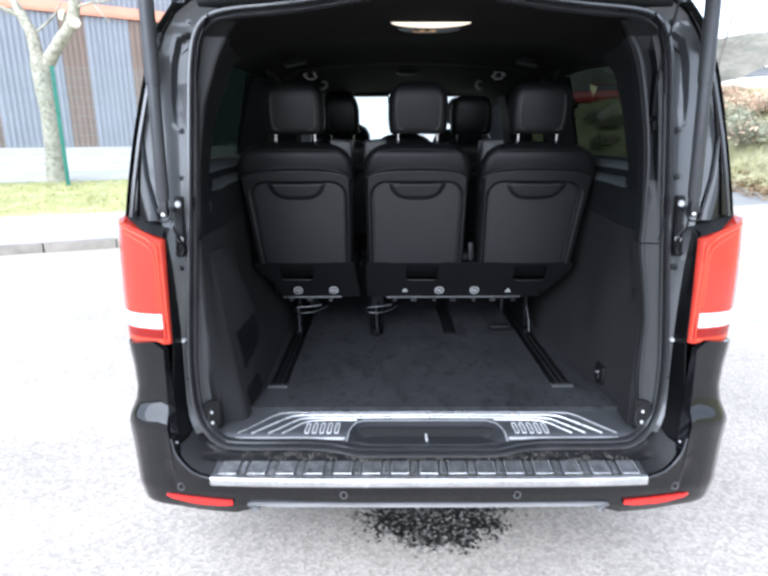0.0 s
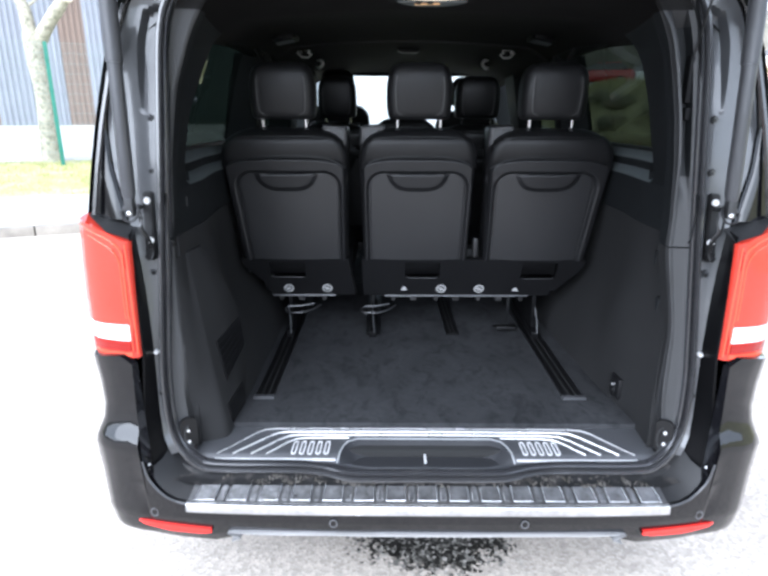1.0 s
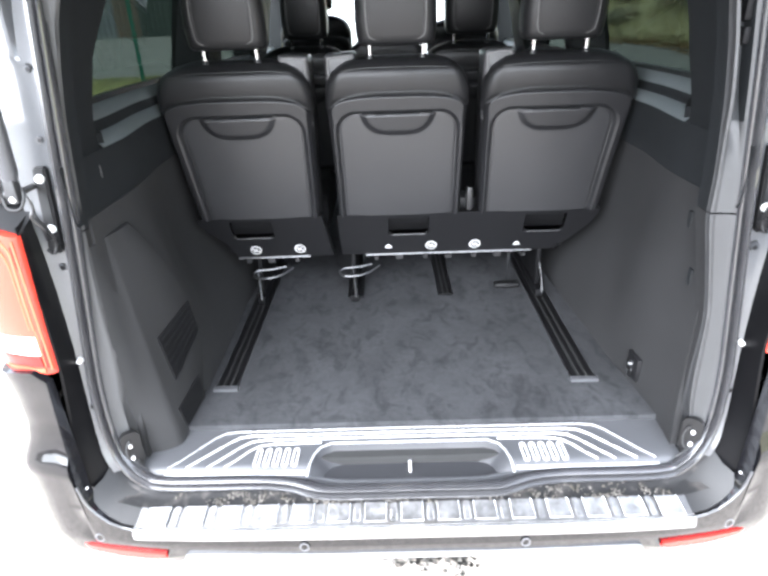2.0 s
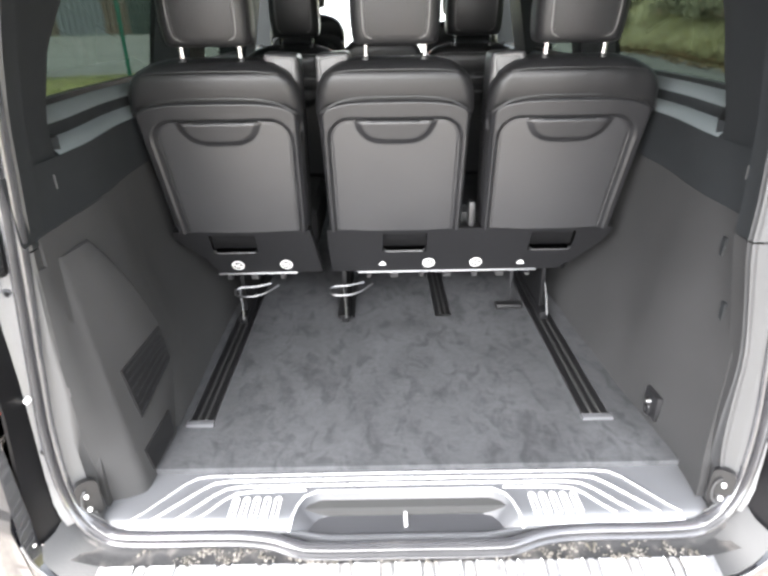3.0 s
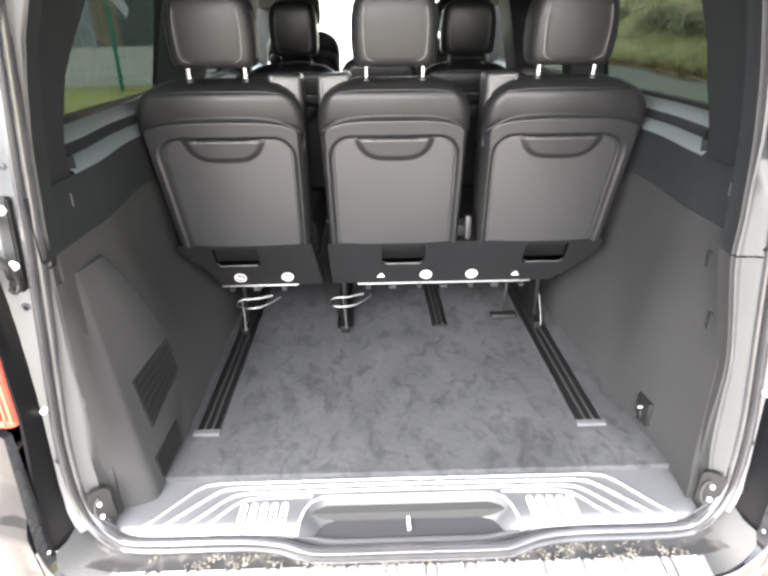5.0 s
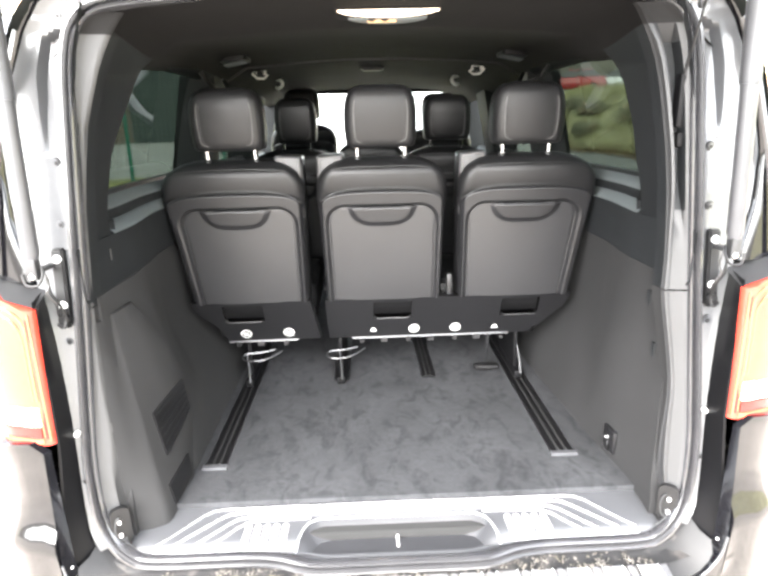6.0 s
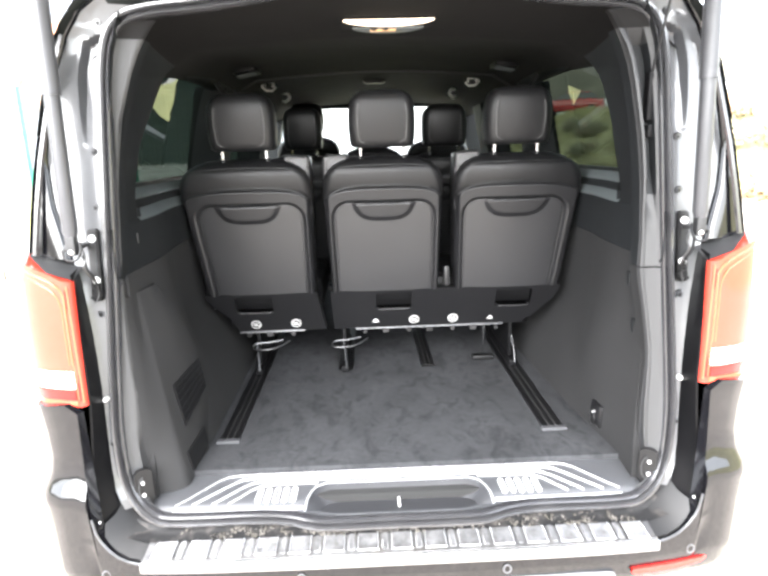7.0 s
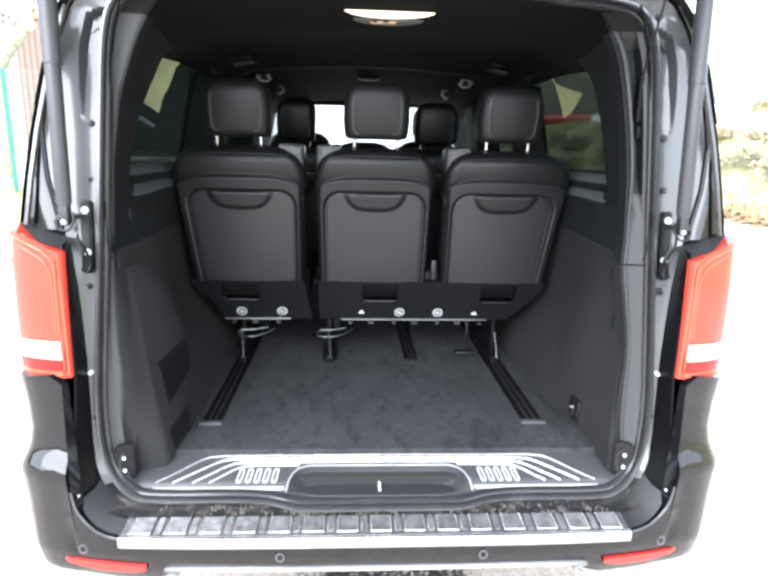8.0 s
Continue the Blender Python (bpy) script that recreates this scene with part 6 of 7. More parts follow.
def sticker(parent, P, x, z):
    """Round white sticker with a dark crossed mark."""
    bm = nb()
    plate(bm, [(0.0215 * math.cos(a), 0.020 * math.sin(a)) for a in (2 * math.pi * k / 24 for k in range(24))], lambda u, v, d: P(x + u, z + v, -0.003 + d), 0.003)
    st = part("sticker", bm, WHITE, parent, "round white warning sticker")
    bm = nb()
    plate(bm, [(0.0165 * math.cos(a), 0.015 * math.sin(a)) for a in (2 * math.pi * k / 24 for k in range(24))], lambda u, v, d: P(x + u, z + v, -0.0042 + d), 0.001)
    part("sticker_field", bm, SHROUD, st)
    bm = nb()
    plate(bm, [(-0.015, 0.0045), (-0.012, 0.009), (0.015, -0.0045), (0.012, -0.009)], lambda u, v, d: P(x + u, z + v, -0.0054 + d), 0.001)
    plate(bm, [(-0.008, -0.007), (0.001, -0.007), (0.001, -0.001), (-0.008, -0.001)], lambda u, v, d: P(x + u, z + v, -0.0054 + d), 0.001)
    plate(bm, [(0.0, 0.003), (0.009, 0.003), (0.008, 0.008), (0.001, 0.008)], lambda u, v, d: P(x + u, z + v, -0.0054 + d), 0.001)
    part("sticker_print", bm, WHITE, st)


def tri_mark(parent, P, x, z):
    bm = nb()
    plate(bm, [(-0.014, -0.008), (0.014, -0.008), (0.006, 0.006), (0.0, 0.009), (-0.006, 0.006)], lambda u, v, d: P(x + u, z + v, -0.003 + d), 0.003)
    part("sticker", bm, WHITE, parent, "small pale triangular mark")


def underframe(parent, x0, x1, feet, py=0.0):
    """Cushion, pan, steel cross bar, lever loops and rail feet."""
    bm = nb()
    box(bm, x0 + 0.01, x1 - 0.01, 1.02 + py, 1.50 + py, 0.86, 1.02, 0.05, 3)
    part("cushion", bm, LEATHER, parent, "black leather seat cushion")
    bm = nb()
    box(bm, x0 + 0.05, x1 - 0.05, 1.0 + py, 1.42 + py, 0.805, 0.86, 0.015)
    part("seat_pan", bm, BLACK, parent)
    bm = nb()
    tube(bm, [(x0 + 0.09, 0.985 + py, 0.790), (x1 - 0.09, 0.985 + py, 0.792)], 0.0045, 8)
    part("cross_bar", bm, DULLSTEEL, parent, "thin steel cross bar")
    k = 0
    x = x0 + 0.12
    while x < x1 - 0.10:
        bm = nb()
        box(bm, x, x + 0.018 + 0.01 * (k % 2), 0.978 + py, 1.0 + py, 0.770, 0.784 + 0.004 * (k % 3), 0.002, 1)
        part("frame_clip", bm, DULLSTEEL, parent)
        x += 0.085 + 0.02 * (k % 2)
        k += 1
    for fx in feet:
        bm = nb()
        box(bm, fx - 0.008, fx + 0.008, 1.0 + py, 1.36 + py, 0.63, 0.81, 0.005)
        box(bm, fx - 0.016, fx + 0.016, 0.945 + py, 1.40 + py, 0.604, 0.636, 0.008)
        part("rail_foot", bm, FOOTBLACK, parent, "black steel rail foot")
        bm = nb()
        tube(bm, [(fx - 0.004, 0.965 + py, 0.745), (fx + 0.004, 0.945 + py, 0.68), (fx + 0.006, 0.932 + py, 0.632)], [0.0022, 0.0024, 0.0036], 8)
        part("locking_pin", bm, DULLSTEEL, parent, "bright locking pin")


def lever(parent, x, py=0.0):
    bm = nb()
    tube(bm, smoothed([(x + 0.055, 0.97 + py, 0.757), (x + 0.0, 0.955 + py, 0.752), (x - 0.052, 0.95 + py, 0.750), (x - 0.068, 0.935 + py, 0.742), (x - 0.052, 0.915 + py, 0.734), (x + 0.0, 0.91 + py, 0.735), (x + 0.045, 0.925 + py, 0.742), (x + 0.085, 0.955 + py, 0.757)], 4), 0.0038, 8)
    part("release_lever", bm, DULLSTEEL, parent, "bent steel release lever")


single = thing("single_seat", "single black leather seat facing forward on floor rails", "car seat", "rear row seats", (-0.52, 1.1, 0.6))
bench = thing("double_seat", "double black leather bench seat facing forward on floor rails", "car seat", "rear row seats", (0.25, 1.1, 0.6))


def at_base(e):
    return Matrix.Translation(e.location).inverted()


def adopt(e):
    """Parts were made in world places: move them under the thing's base."""
    for o in e.children:
        o.matrix_parent_inverse = at_base(e)


seat_back(single, -0.5185, 0.477, -1, outlet=1, flare=0.016)
sh, P = shroud(single, [(0.98, -0.742, -0.284), (0.955, -0.742, -0.281), (0.915, -0.712, -0.275), (0.865, -0.662, -0.268), (0.82, -0.640, -0.262), (0.792, -0.630, -0.258)], [(-0.626, -0.472, 0.886, 0.962)])
sticker(sh, P, -0.555, 0.828)
sticker(sh, P, -0.384, 0.829)
underframe(single, -0.72, -0.26, (-0.555,))
lever(single, -0.50)
adopt(single)

seat_back(bench, 0.0, 0.456, 0, outlet=-1)
seat_back(bench, 0.509, 0.46, 1, outlet=-1, flare=0.028)
sh, P = shroud(bench, [(0.98, -0.226, 0.728), (0.955, -0.227, 0.728), (0.915, -0.227, 0.710), (0.865, -0.226, 0.665), (0.82, -0.224, 0.628), (0.792, -0.222, 0.590)], [(-0.041, 0.109, 0.884, 0.962), (0.463, 0.612, 0.882, 0.962)])
sticker(sh, P, 0.121, 0.828)
sticker(sh, P, 0.289, 0.828)
tri_mark(sh, P, -0.043, 0.828)
tri_mark(sh, P, 0.450, 0.826)
underframe(bench, -0.22, 0.60, (-0.182, 0.548))
lever(bench, -0.165)
bm = nb()
tube(bm, smoothed([(0.425, 0.985, 0.79), (0.428, 1.0, 0.72), (0.43, 1.03, 0.65)], 4), 0.006, 8)
part("pedal_stem", bm, STEEL, bench)
bm = nb()
box(bm, 0.385, 0.480, 1.01, 1.05, 0.618, 0.634, 0.006)
part("foot_pedal", bm, BLACK, bench, "black foot pedal")
bm = nb()
box(bm, 0.241, 0.262, 0.885, 0.925, 0.99, 1.075, 0.009)
part("belt_buckle", bm, SHELL, bench, "grey buckle between the backrests")
adopt(bench)

for cx, w, hx in ((-0.40, 0.42, 0.022), (-0.028, 0.34, None), (0.345, 0.42, -0.005)):
    s2 = thing("second_row_seat", "black leather seat in the second row", "car seat", "second row seats", (cx, 1.9, 0.6))
    seat_back(s2, cx, w, 0, 0.80, hx is not None, hx or 0.0, 0, 0.3, 0.78 if cx < 0 else 0.90)
    underframe(s2, cx - w / 2, cx + w / 2, (cx,), 0.80)
    adopt(s2)
    if hx is None:
        s2.scale.z = 1.04
for cx in (-0.49, 0.485):
    s3 = thing("front_seat", "black leather front seat", "car seat", "front seats", (cx, 3.4, 0.6))
    seat_back(s3, cx, 0.46, 0, 2.22, True, 0.0, 0, 0.3)
    underframe(s3, cx - 0.23, cx + 0.23, (cx,), 2.22)
    for o in s3.children:
        o.matrix_basis = Matrix.Translation((0, 0, 0.125 if cx < 0 else 0.08))
    adopt(s3)
    bm = nb()
    box(bm, -0.2, 0.2, 0.1, 0.5, 0.0, 0.2, 0.02)
    part("seat_box", bm, BLACK, s3)

# ---------------------------------------------------------------- surroundings
KD = Vector((0.923, 0.385))          # along the kerb
KN = Vector((-0.385, 0.923))         # away from the road
KERB_S = 7.43


def along(u, s):
    p = KD * u + KN * s
    return p.x, p.y


LEFT_Z = [(KERB_S, 0.115), (10.1, 0.20), (13.2, 0.47), (14.2, 0.52), (25.4, 1.08), (40, 1.25), (400, 1.3)]
RIGHT_Z = [(KERB_S, 0.0), (8.5, 0.005), (400, 0.01)]
# foot of the bank: x by y; then its rise away from the foot
FOOT = [(-30, 5.5), (8, 8.9), (12.5, 9.8), (15.8, 10.5), (17.4, 10.4), (21.6, 10.6), (24.2, 9.4), (27, 7.4), (30, 6.6), (40, 9.0), (60, 13.4), (400, 88)]
RISE = [(0, 0.0), (0.3, 0.10), (1.2, 0.55), (4.2, 2.9), (5.2, 3.3), (20, 3.6), (60, 5.0), (400, 9.0)]


def bank_share(x, y):
    """1 on the overgrown bank, 0 on the yard and verge side."""
    return smooth01(0.0, 1.8, x - 0.27 * y - 0.5)


def land_z(u, s):
    x, y = along(u, s)
    if s <= KERB_S:
        return 0.0
    w = bank_share(x, y)
    return lerp_table(LEFT_Z, s)[0] * (1 - w) + (lerp_table(RIGHT_Z, s)[0] + 0.035 * min(20.0, max(0.0, y - 15))) * w


def lane_rise(y):
    return 0.035 * min(20.0, max(0.0, y - 15))


def bank_at(y, e):
    """Place on the bank, e metres in from its foot."""
    return lerp_table(FOOT, y)[0] + e, y, lerp_table(RISE, e)[0] * (1 - 0.2 * smooth01(20, 27, y)) + 0.012 + lane_rise(y)


# the ground is one sheet: road, step up at the kerb, verge, yard and bank
US = [-400, -120, -60, -30, -20] + [-16 + 1.0 * k for k in range(64)] + [50, 56, 65, 120, 400]
SS = [-400, -100, -30, -12, -4, 0, 4, KERB_S - 0.02, KERB_S + 0.10, 8.2, 9, 9.6, 10.1, 11, 12, 13.2, 14.2, 15, 16.5, 18, 19, 20, 21.2, 22.5, 24, 25.4, 26.6, 28, 30, 34, 40, 80, 400]


def sheet(s_from, s_to, us, name, material, label, category, rough=0.0, lift=0.0, bank=None):
    bm = nb()
    ss = [s for s in SS if s_from <= s <= s_to]
    rows = []
    for s in ss:
        row = []
        for u in us:
            z = land_z(u, s) + lift
            if rough and s > ss[0] + 0.1:
                z += rough * noise.noise(Vector((u * 0.7, s * 0.7, 3.0)))
            row.append((*along(u, s), z))
        rows.append(row)
    grid(bm, rows)
    if bank is not None:
        gone = [f for f in bm.faces if (bank_share(*f.calc_center_median()[:2]) > 0.3) != bank]
        bmesh.ops.delete(bm, geom=gone, context="FACES")
    return tagged(part(name, bm, material), label, category, kind="structure")


sheet(-400, KERB_S - 0.02, US, "road", ASPHALT, "pale worn chip asphalt road surface", "road")
sheet(KERB_S + 0.10, 10.1, US, "pavement", PAVING, "pale worn pavement behind the kerb", "pavement", bank=False)
sheet(10.1, 14.2, US, "verge", GRASS, "rough green grass verge along the fence", "grass", 0.03, bank=False)
sheet(14.2, 400, US, "yard", CONCRETE, "pale concrete yard in front of the building", "ground", bank=False)
sheet(KERB_S - 0.02, 400, US, "lane", LANE, "pale worn side lane below the bank", "road", bank=True)
bm = nb()
rows = []
for y in [-30, -10, 0, 5] + [8 + 0.8 * k for k in range(60)] + [60, 80, 140, 400]:
    row = []
    for e in (0, 0.3, 0.7, 1.2, 1.8, 2.4, 3.0, 3.7, 4.4, 5.0, 5.5, 6.5, 8, 11, 14, 20, 35, 60, 150, 400):
        x_, y_, z_ = bank_at(y, e)
        wob = noise.noise(Vector((x_ * 0.8, y_ * 0.8, 3.0)))
        row.append((x_ + (0.12 * wob if e < 3 else 0), y_, z_ + (0.14 * wob if 0.5 < e < 9 else 0)))
    rows.append(row)
grid(bm, rows)
tagged(part("bank", bm, BANKGRASS), "overgrown grass bank with fallen leaves", "ground", kind="structure")
# kerb stones
for k in range(16):
    u0 = -14.0 + 0.915 * k
    bm = nb()
    mm = Matrix.Translation((*along(u0 + 0.455, KERB_S + 0.05), 0.045)) @ Matrix.Rotation(math.atan2(KD.y, KD.x), 4, "Z")
    box(bm, -0.45, 0.45, -0.07, 0.07, -0.1, 0.082 + 0.004 * (k % 3), 0.018, 2, mm)
    tagged(part("kerb_stone", bm, KERB), "worn pale concrete kerb stone", "kerb", "kerb stones", kind="structure")
# cracked patch strips in the road
bm = nb()
for u0, s0, w, h in ((-9.2, 7.1, 2.2, 0.10), (-6.6, 7.16, 1.4, 0.08)):
    pts = [(u0 + w * q / 10, s0 + h * (0.5 + 0.5 * noise.noise(Vector((q * 0.9, s0, 0))))) for q in range(11)] + [(u0 + w * q / 10, KERB_S - 0.03) for q in range(10, -1, -1)]
    bm.faces.new([bm.verts.new((*along(u, s), 0.004)) for u, s in pts])
tagged(part("gutter_silt", bm, PAVING, smooth=False), "silt lying in the road gutter", "silt", kind="stuff")

# grass tufts on the verge
rng = random.Random(5)
verts, faces = [], []


def tuft(x, y, z, n, h, spread):
    for _ in range(n):
        a, r = rng.uniform(0, 6.283), rng.uniform(0, spread)
        bx, by = x + r * math.cos(a), y + r * math.sin(a)
        hh = h * rng.uniform(0.5, 1.2)
        t = rng.uniform(0, 6.283)
        wx, wy = 0.012 * math.cos(t), 0.012 * math.sin(t)
        lx, ly = rng.uniform(-0.5, 0.5) * hh, rng.uniform(-0.5, 0.5) * hh
        i = len(verts)
        verts.extend([(bx - wx, by - wy, z - 0.01), (bx + wx, by + wy, z - 0.01), (bx + lx, by + ly, z + hh)])
        faces.append((i, i + 1, i + 2))


for _ in range(3200):
    u, s = rng.uniform(-14, 5), rng.uniform(10.15, 14.1)
    tuft(*along(u, s), land_z(u, s), 6, 0.06, 0.16)
me = bpy.data.meshes.new("grass")
me.from_pydata(verts, [], faces)
me.materials.append(GRASSBLADE)
tagged(new("grass", me), "short rough grass blades on the verge", "grass", kind="stuff")
verts, faces = [], []
for _ in range(5600):
    y, e = rng.uniform(11, 48), 0.3 + 5.6 * rng.random()
    tuft(*bank_at(y, e), 6, 0.30, 0.3)
me = bpy.data.meshes.new("long_grass")
me.from_pydata(verts, [], faces)
me.materials.append(BANKBLADE)
tagged(new("long_grass", me), "long unkempt grass on the bank", "grass", kind="stuff")
verts, faces = [], []
for q_ in range(4200):
    e = abs(rng.gauss(0, 0.5)) if q_ % 3 else rng.uniform(-0.8, 0.3)
    x, y, z = bank_at(rng.uniform(9, 44), max(e, 0.0))
    x, z = x + min(e, 0.0), z + 0.02
    a, r = rng.uniform(0, 6.283), rng.uniform(0.04, 0.10)
    i = len(verts)
    for q in range(4):
        verts.append((x + r * math.cos(a + q * 1.571) * (1.4 if q % 2 else 0.8), y + r * math.sin(a + q * 1.571), z + rng.uniform(0, 0.06)))
    faces.append((i, i + 1, i + 2, i + 3))
me = bpy.data.meshes.new("fallen_leaves")
me.from_pydata(verts, [], faces)
me.materials.append(LEAFDEAD)
tagged(new("fallen_leaves", me), "brown fallen leaves at the foot of the bank", "leaves", kind="stuff")

# ---- bare pruned tree on the verge
tree = thing("tree", "bare pruned tree with pale mottled bark and sawn limbs", "tree", at=(-7.84, 12.0, 0.45))


def limb(pts, radii, name, parent, material=BARK):
    b = nb()
    P = smoothed(pts, 5)
    R = []
    for i in range(len(P)):
        f = i / (len(P) - 1) * (len(radii) - 1)
        j = min(int(f), len(radii) - 2)
        R.append((radii[j] + (radii[j + 1] - radii[j]) * (f - j)) * (1 + 0.10 * noise.noise(P[i] * 3)))
    tube(b, P, R, 12)
    for v in b.verts:
        v.co += Vector((noise.noise(v.co * 5), noise.noise(v.co * 5 + Vector((9, 0, 0))), 0)) * 0.018
    o = part(name, b, material, parent)
    return o


trunk = limb([(-7.84, 12.0, 0.35), (-7.82, 12.0, 0.7), (-7.79, 12.0, 1.85), (-7.82, 12.0, 2.75), (-7.80, 12.0, 3.25)], [0.26, 0.205, 0.18, 0.20, 0.21], "trunk", tree)
limb([(-7.84, 12.0, 2.95), (-7.93, 12.02, 3.7), (-8.12, 12.05, 4.15), (-8.32, 12.1, 4.6), (-8.4, 12.15, 5.6)], [0.15, 0.125, 0.105, 0.09, 0.06], "limb", tree)
limb([(-7.75, 12.0, 3.0), (-7.37, 11.98, 3.5), (-7.02, 11.95, 3.9), (-6.86, 11.93, 4.32), (-6.72, 11.9, 5.4)], [0.15, 0.135, 0.13, 0.12, 0.07], "limb", tree)
limb([(-8.12, 12.05, 4.1), (-8.5, 12.0, 4.26), (-9.2, 11.9, 4.5), (-9.8, 11.8, 4.6)], [0.06, 0.045, 0.03, 0.012], "branch", tree)
limb([(-6.86, 11.93, 4.25), (-6.4, 11.8, 4.33), (-5.95, 11.7, 4.36), (-5.2, 11.6, 4.7)], [0.035, 0.025, 0.02, 0.008], "branch", tree)
for p0, p1, p2 in (((-8.3, 12.1, 4.7), (-8.0, 11.8, 5.2), (-7.7, 11.7, 5.9)), ((-8.38, 12.1, 5.3), (-8.8, 12.3, 5.8), (-9.1, 12.4, 6.5)), ((-6.75, 11.9, 5.2), (-6.4, 12.1, 5.7), (-6.3, 12.3, 6.4)), ((-6.75, 11.9, 5.0), (-7.1, 11.7, 5.6), (-7.3, 11.6, 6.3)), ((-7.93, 12.0, 3.7), (-7.5, 12.3, 4.2), (-7.2, 12.4, 4.9)), ((-6.4, 11.8, 4.33), (-6.2, 11.7, 4.1), (-6.0, 11.6, 3.9))):
    limb([p0, p1, p2], [0.03, 0.02, 0.006], "branch", tree)
for c, ax in (((-7.10, 11.90, 4.08), (-0.9, -0.3, 0.25)), ((-6.90, 11.90, 3.93), (0.7, -0.7, 0.1))):
    bm = nb()
    disc(bm, c, ax, 0.115, 0.10, 14, 0.10)
    part("sawn_stub", bm, CUTWOOD, tree, "pale freshly sawn limb stub")
for o in tree.children:
    o.matrix_parent_inverse = Matrix.Translation(tree.location).inverted()

# ---- green mesh fence
F0 = Vector((-7.18, 11.27))
for k in range(-5, 4):
    p = F0 + KD * (2.05 * k)
    s = p.dot(KN)
    u = p.dot(KD)
    z0 = land_z(u, s)
    fence = thing("fence_panel", "green steel mesh fence panel with post", "fence", "fence panels", (p.x, p.y, z0))
    bm = nb()
    box(bm, -0.04, 0.04, -0.03, 0.03, -0.05, 2.52, 0.006, 1)
    post = part("post", bm, GREENPOST, fence, "green powder-coated post")
    post.rotation_euler = (0, 0, math.atan2(KD.y, KD.x))
    for q in range(4):
        bm = nb()
        box(bm, -0.045, 0.045, -0.05, -0.028, 0.3 + 0.62 * q, 0.34 + 0.62 * q, 0.004, 1)
        cl = part("clamp", bm, GREENPOST, fence)
        cl.rotation_euler = post.rotation_euler
    bm = nb()
    dz = land_z(u + 2.05, (p + KD * 2.05).dot(KN)) - z0

    def wpt(f, h):
        q = KD * (2.05 * f)
        return Vector((q.x, q.y - 0.03, h + dz * f))
    for h in [0.1 + 0.2 * q for q in range(13)]:
        tube(bm, [wpt(0.02, h), wpt(0.98, h)], 0.0038, 4)
    for q in range(1, 41):
        tube(bm, [wpt(q / 41, 0.08), wpt(q / 41, 2.5)], 0.0026, 3, False)
    tagged(part("mesh", bm, WIRE, fence, "green welded wire mesh"), kind="")

# ---- corrugated building
B0, BD = Vector((-11.9, 22.6)), Vector((0.833, 0.552))
BN = Vector((BD.y, -BD.x))
hall = thing("industrial_building", "industrial hall clad in grey and brown corrugated sheet", "building", at=(B0.x, B0.y, 1.0))


def cladding(u0, u1, z0, z1, out, material, name, label=""):
    b = nb()
    pitch = 0.20
    xs_ = []
    u = u0
    while u < u1 - 1e-6:
        for f, d in ((0.0, 0.0), (0.42, 0.0), (0.54, 0.05), (0.88, 0.05)):
            if u + f * pitch < u1:
                xs_.append((u + f * pitch, d))
        u += pitch
    xs_.append((u1, 0.0))
    rows_ = []
    for z in (z0, z1):
        rows_.append([(*(BD * uu + BN * (d + out)), z) for uu, d in xs_])
    grid(b, rows_)
    return part(name, b, material, hall, label, smooth=False)


k = 0
pattern = [(2.34, CLAD), (0.90, CLADBROWN), (1.63, CLAD), (0.90, CLADBROWN)]
u = -3.20 - (2.34 + 0.90 + 1.63 + 0.90) * 3
while u < 23:
    w, m_ = pattern[k % 4]
    if 1.1 < (B0 + BD * (u + w / 2)).dot(KD) < 5.5:
        m_ = CLADDARK
    elif 10.5 < u < 19.5:
        m_ = CLADPALE
    cladding(u, u + w, -0.1, 5.1, 0.0, m_, "cladding_panel", "grey-blue corrugated sheet" if m_ is CLAD else "brown corrugated sheet" if m_ is CLADBROWN else "white corrugated sheet" if m_ is CLADPALE else "dark green corrugated sheet")
    u += w
    k += 1
u0, u1 = -21.1, 23.1
bm = nb()
q = [BD * u0, BD * u1]
loft(bm, [[(*(p + BN * a), z) for a, z in ((-0.1, 5.1), (0.16, 5.1), (0.18, 5.22), (0.14, 5.52), (-0.1, 5.52))] for p in q])
part("gutter_band", bm, CLADORANGE, hall, "faded orange gutter band", smooth=False)
cladding(u0, u1, 5.52, 8.6, -0.05, CLAD, "upper_cladding", "grey-blue upper corrugated sheet")
bm = nb()
loft(bm, [[(*(p + BN * a), z) for a, z in ((-0.06, -0.1), (-0.06, 8.6), (-25, 8.6), (-25, -0.1))] for p in q])
part("hall_body", bm, CONCRETE, hall, "", smooth=False)
bm = nb()
loft(bm, [[(*(p + BN * a), z) for a, z in ((-0.05, -0.3), (0.10, -0.3), (0.10, 0.12), (-0.05, 0.12))] for p in q])
part("plinth", bm, CONCRETE, hall, "pale concrete plinth", smooth=False)


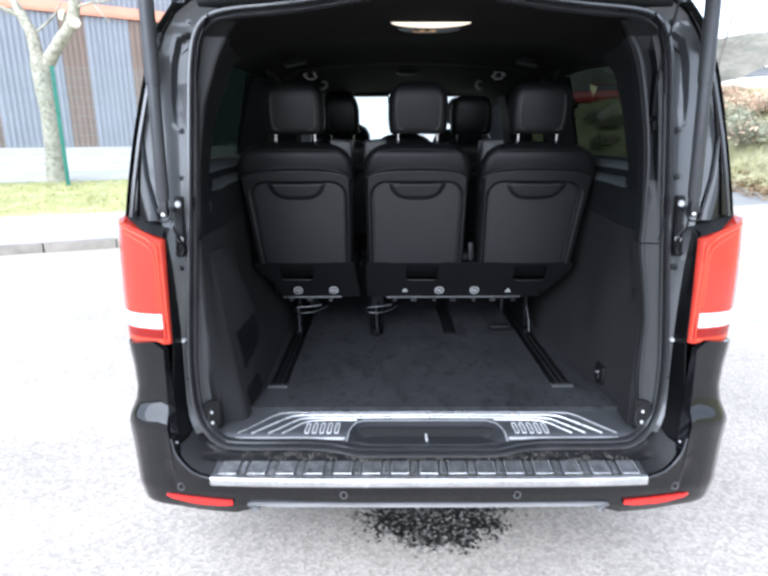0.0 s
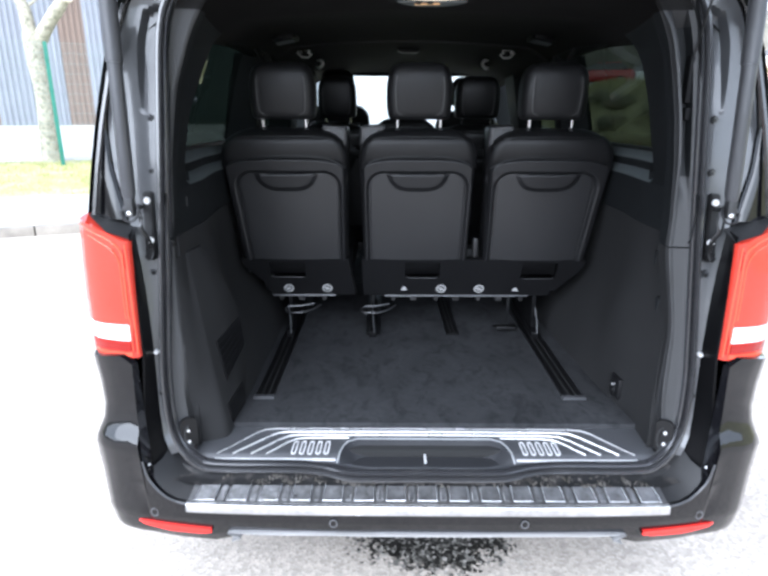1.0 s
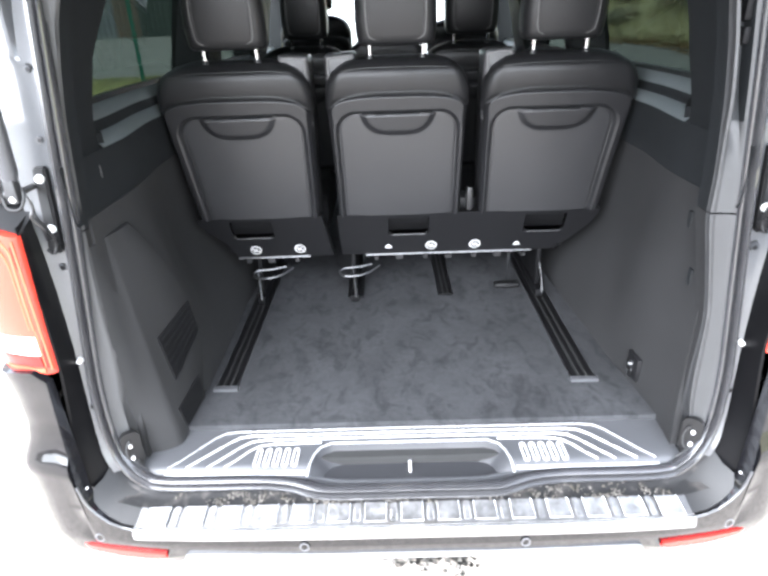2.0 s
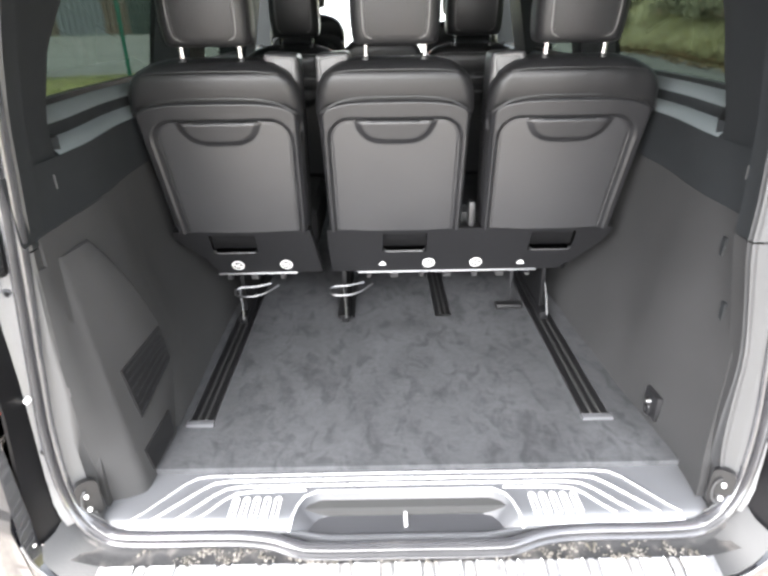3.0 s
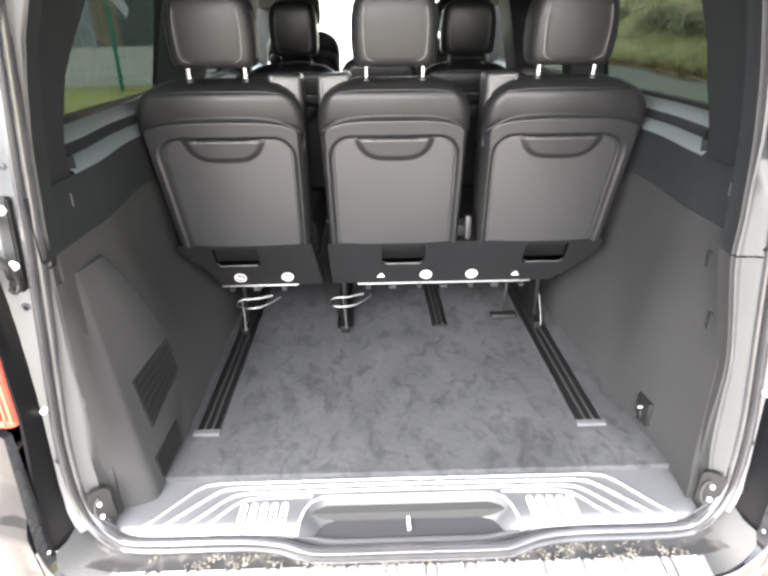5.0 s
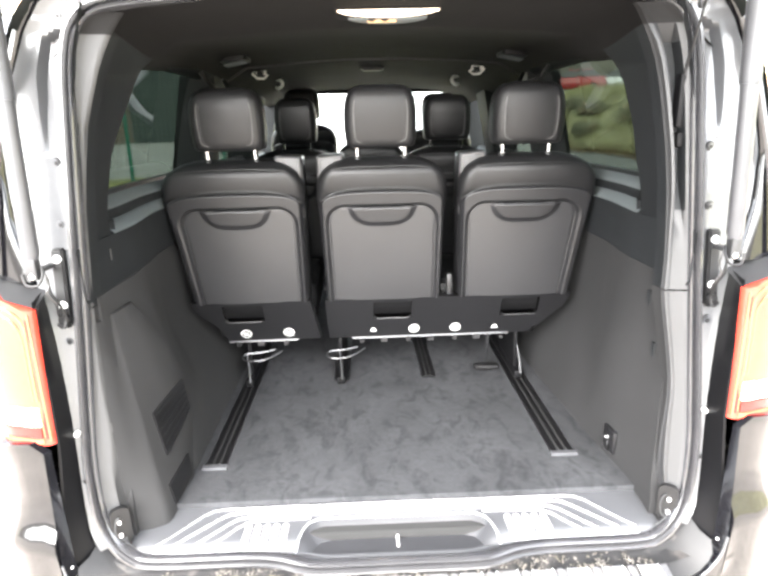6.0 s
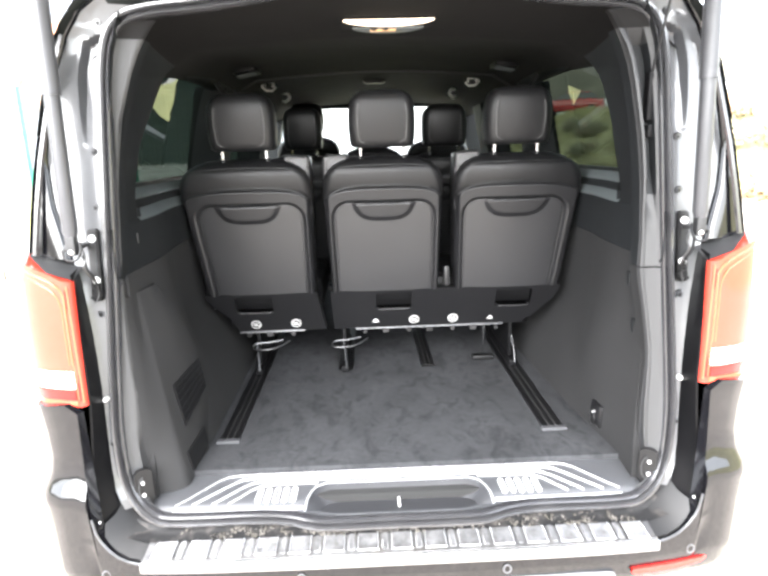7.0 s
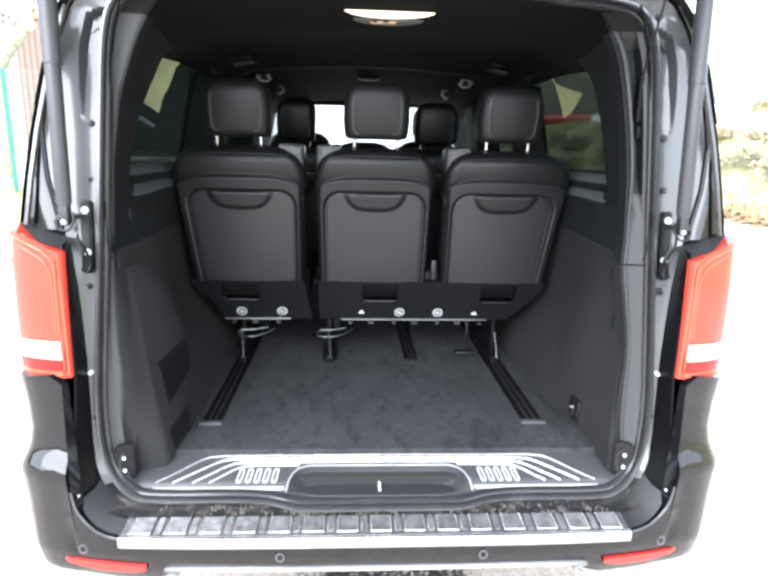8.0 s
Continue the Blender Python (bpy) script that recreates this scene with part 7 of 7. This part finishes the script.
# ---- bushes on the bank
def bush(x, y, z, r, h, mats, seed, label):
    b_ = thing("bush", label, "bush", "bushes on the bank", (x, y, z))
    g_ = random.Random(seed)
    for material, count in mats:
        vs_, fs_ = [], []
        lobes = [(g_.uniform(-0.6, 0.6) * r, g_.uniform(-0.6, 0.6) * r, h * g_.uniform(0.25, 0.75), r * g_.uniform(0.35, 0.6)) for _ in range(9)]
        for _ in range(count):
            lx, ly, lz, lr = g_.choice(lobes)
            d = Vector((g_.gauss(0, 1), g_.gauss(0, 1), g_.gauss(0, 0.8))).normalized() * lr * g_.uniform(0.55, 1.1)
            c = Vector((lx, ly, max(0.04, lz))) + d
            if c.z < 0:
                continue
            s_ = g_.uniform(0.035, 0.085)
            n1 = Vector((g_.gauss(0, 1), g_.gauss(0, 1), g_.gauss(0, 1))).normalized()
            n2 = n1.orthogonal().normalized()
            i = len(vs_)
            vs_.extend([tuple(c - n1 * s_), tuple(c + n2 * s_ * 0.45), tuple(c + n1 * s_), tuple(c - n2 * s_ * 0.45)])
            fs_.append((i, i + 1, i + 2, i + 3))
        me_ = bpy.data.meshes.new("leaves")
        me_.from_pydata(vs_, [], fs_)
        me_.materials.append(material)
        o = new("leaves", me_)
        o.parent = b_
    for q in range(6):
        bm_ = nb()
        a_ = g_.uniform(0, 6.283)
        tube(bm_, smoothed([(0, 0, -0.1), (0.2 * r * math.cos(a_), 0.2 * r * math.sin(a_), h * 0.35), (0.55 * r * math.cos(a_ + 0.3), 0.55 * r * math.sin(a_ + 0.3), h * 0.85)], 4), [0.03 - 0.0025 * v for v in range(9)], 5)
        part("stem", bm_, POLEWOOD, b_)
    return b_


g = random.Random(11)
for by, be, r, h, kind_ in ((14.5, 1.9, 1.2, 1.1, 0), (16.4, 2.2, 1.4, 1.3, 0), (18.2, 2.0, 1.4, 1.3, 0), (20.0, 2.3, 1.5, 1.4, 0), (22.0, 2.1, 1.5, 1.4, 0), (24.2, 2.4, 1.5, 1.3, 0), (15.6, 3.3, 1.2, 0.7, 2), (17.6, 3.3, 1.2, 0.7, 1), (19.6, 3.4, 1.3, 0.7, 1), (21.6, 3.5, 1.3, 0.7, 1), (23.4, 4.6, 1.3, 0.6, 1), (25.6, 1.6, 0.9, 0.6, 0), (26.6, 3.0, 1.0, 0.5, 0), (28.0, 3.4, 0.9, 0.4, 0), (20.6, 5.2, 0.9, 0.4, 2)):
    x, y, z = bank_at(by, be)
    if kind_ == 0:
        ms, lab = [(LEAFGREEN, 2600), (LEAFRUST, 260)], "dense dull green bush on the bank"
    elif kind_ == 1:
        ms, lab = [(LEAFRUST, 2400), (LEAFGREEN, 500)], "rust-brown autumn bush on the bank"
    else:
        ms, lab = [(LEAFGREEN, 1600), (LEAFYELLOW, 900)], "green and yellow bush on the bank"
    bush(x, y, z - 0.05, r * 0.74, h * 0.64, ms, int(by * 100 + be), lab)


# ---- parked cars above the bank
def parked_car(x, y, turn, paint, label):
    c = thing("car", label, "car", "parked cars", (x, y, bank_at(y, x - lerp_table(FOOT, y)[0])[2]))
    c.rotation_euler = (0, 0, turn)
    bm_ = nb()
    rings = []
    for yy, w, zl, zh in ((-2.1, 0.70, 0.45, 0.80), (-2.0, 0.82, 0.32, 0.95), (-1.2, 0.88, 0.28, 1.0), (0.0, 0.89, 0.28, 1.0), (1.1, 0.88, 0.28, 0.98), (1.9, 0.82, 0.32, 0.85), (2.1, 0.66, 0.42, 0.70)):
        rings.append([(u_, yy, v_) for u_, v_ in rounded(-w, w, zl, zh, 0.12, 3)])
    loft(bm_, rings)
    part("body", bm_, paint, c)
    bm_ = nb()
    rings = []
    for z, w, a, b in ((0.97, 0.80, -1.75, 1.15), (1.25, 0.70, -1.5, 0.7), (1.42, 0.60, -1.15, 0.25)):
        rings.append([(-w, a, z), (w, a, z), (w, b, z), (-w, b, z)])
    loft(bm_, rings)
    bmesh.ops.bevel(bm_, geom=bm_.edges[:], offset=0.05, segments=2, affect="EDGES")
    part("windows", bm_, CARGLASS, c, "dark glasshouse")
    bm_ = nb()
    box(bm_, -0.60, 0.60, -1.2, 0.3, 1.40, 1.46, 0.03)
    part("roof", bm_, paint, c)
    for wx in (-0.80, 0.80):
        for wy in (-1.3, 1.35):
            bm_ = nb()
            disc(bm_, (wx - 0.1, wy, 0.31), (1, 0, 0), 0.31, 0.2, 20)
            wh = part("wheel", bm_, TYRE, c)
            bm_ = nb()
            disc(bm_, (wx + (0.1 if wx > 0 else -0.1), wy, 0.31), (1 if wx > 0 else -1, 0, 0), 0.20, 0.012, 14)
            part("rim", bm_, ALLOY, wh)


parked_car(13.9, 38.5, radians(65), CARRED, "small red parked car above the bank")
parked_car(15.6, 44.5, radians(75), CARWHITE, "white parked hatchback above the bank")
parked_car(17.4, 39.6, radians(70), CARWHITE, "white parked car behind the bank grass")
parked_car(20.4, 41.0, radians(80), CARDARK, "dark grey parked car above the bank")
parked_car(22.7, 37.6, radians(60), CARDARK, "dark parked car among the bushes")
parked_car(17.9, 26.6, radians(56), CARWHITE, "white parked car side-on behind the rust-brown bushes")
parked_car(27.4, 40.0, radians(75), CARWHITE, "white parked car beside the pole")
parked_car(29.6, 37.8, radians(70), CARWHITE, "white parked car by the hill")
parked_car(31.0, 43.5, radians(80), CARWHITE, "white parked car in the far row")
x, y, z = bank_at(28.5, 9.2)
pole = thing("utility_pole", "weathered thin wooden pole on the bank", "pole", at=(x, y, z))
bm = nb()
tube(bm, [(0, 0, -0.2), (0.25, 0, 2.0), (0.60, 0, 4.2)], [0.06, 0.055, 0.045], 8)
part("shaft", bm, POLEWOOD, pole)
# ---- distant wooded hill, all round the open sides
bm = nb()
rows = []
for k in range(385):
    a = 2 * math.pi * k / 384
    R = 170
    h = 24 + 7 * noise.noise(Vector((math.cos(a) * 3, math.sin(a) * 3, 0))) + 3.0 * noise.noise(Vector((math.cos(a) * 14, math.sin(a) * 14, 5))) + 1.6 * noise.noise(Vector((math.cos(a) * 60, math.sin(a) * 60, 9)))
    if math.sin(a) < -0.2:
        h *= 0.5
    rows.append([(math.cos(a) * r, math.sin(a) * r, z) for r, z in ((R - 40, -1), (R - 25, h * 0.35), (R - 10, h * 0.75), (R, h), (R + 30, h * 0.9))])
grid(bm, rows)
tagged(part("backdrop", bm, HILLM), "brown wooded hillside in the distance", "hill", kind="structure")
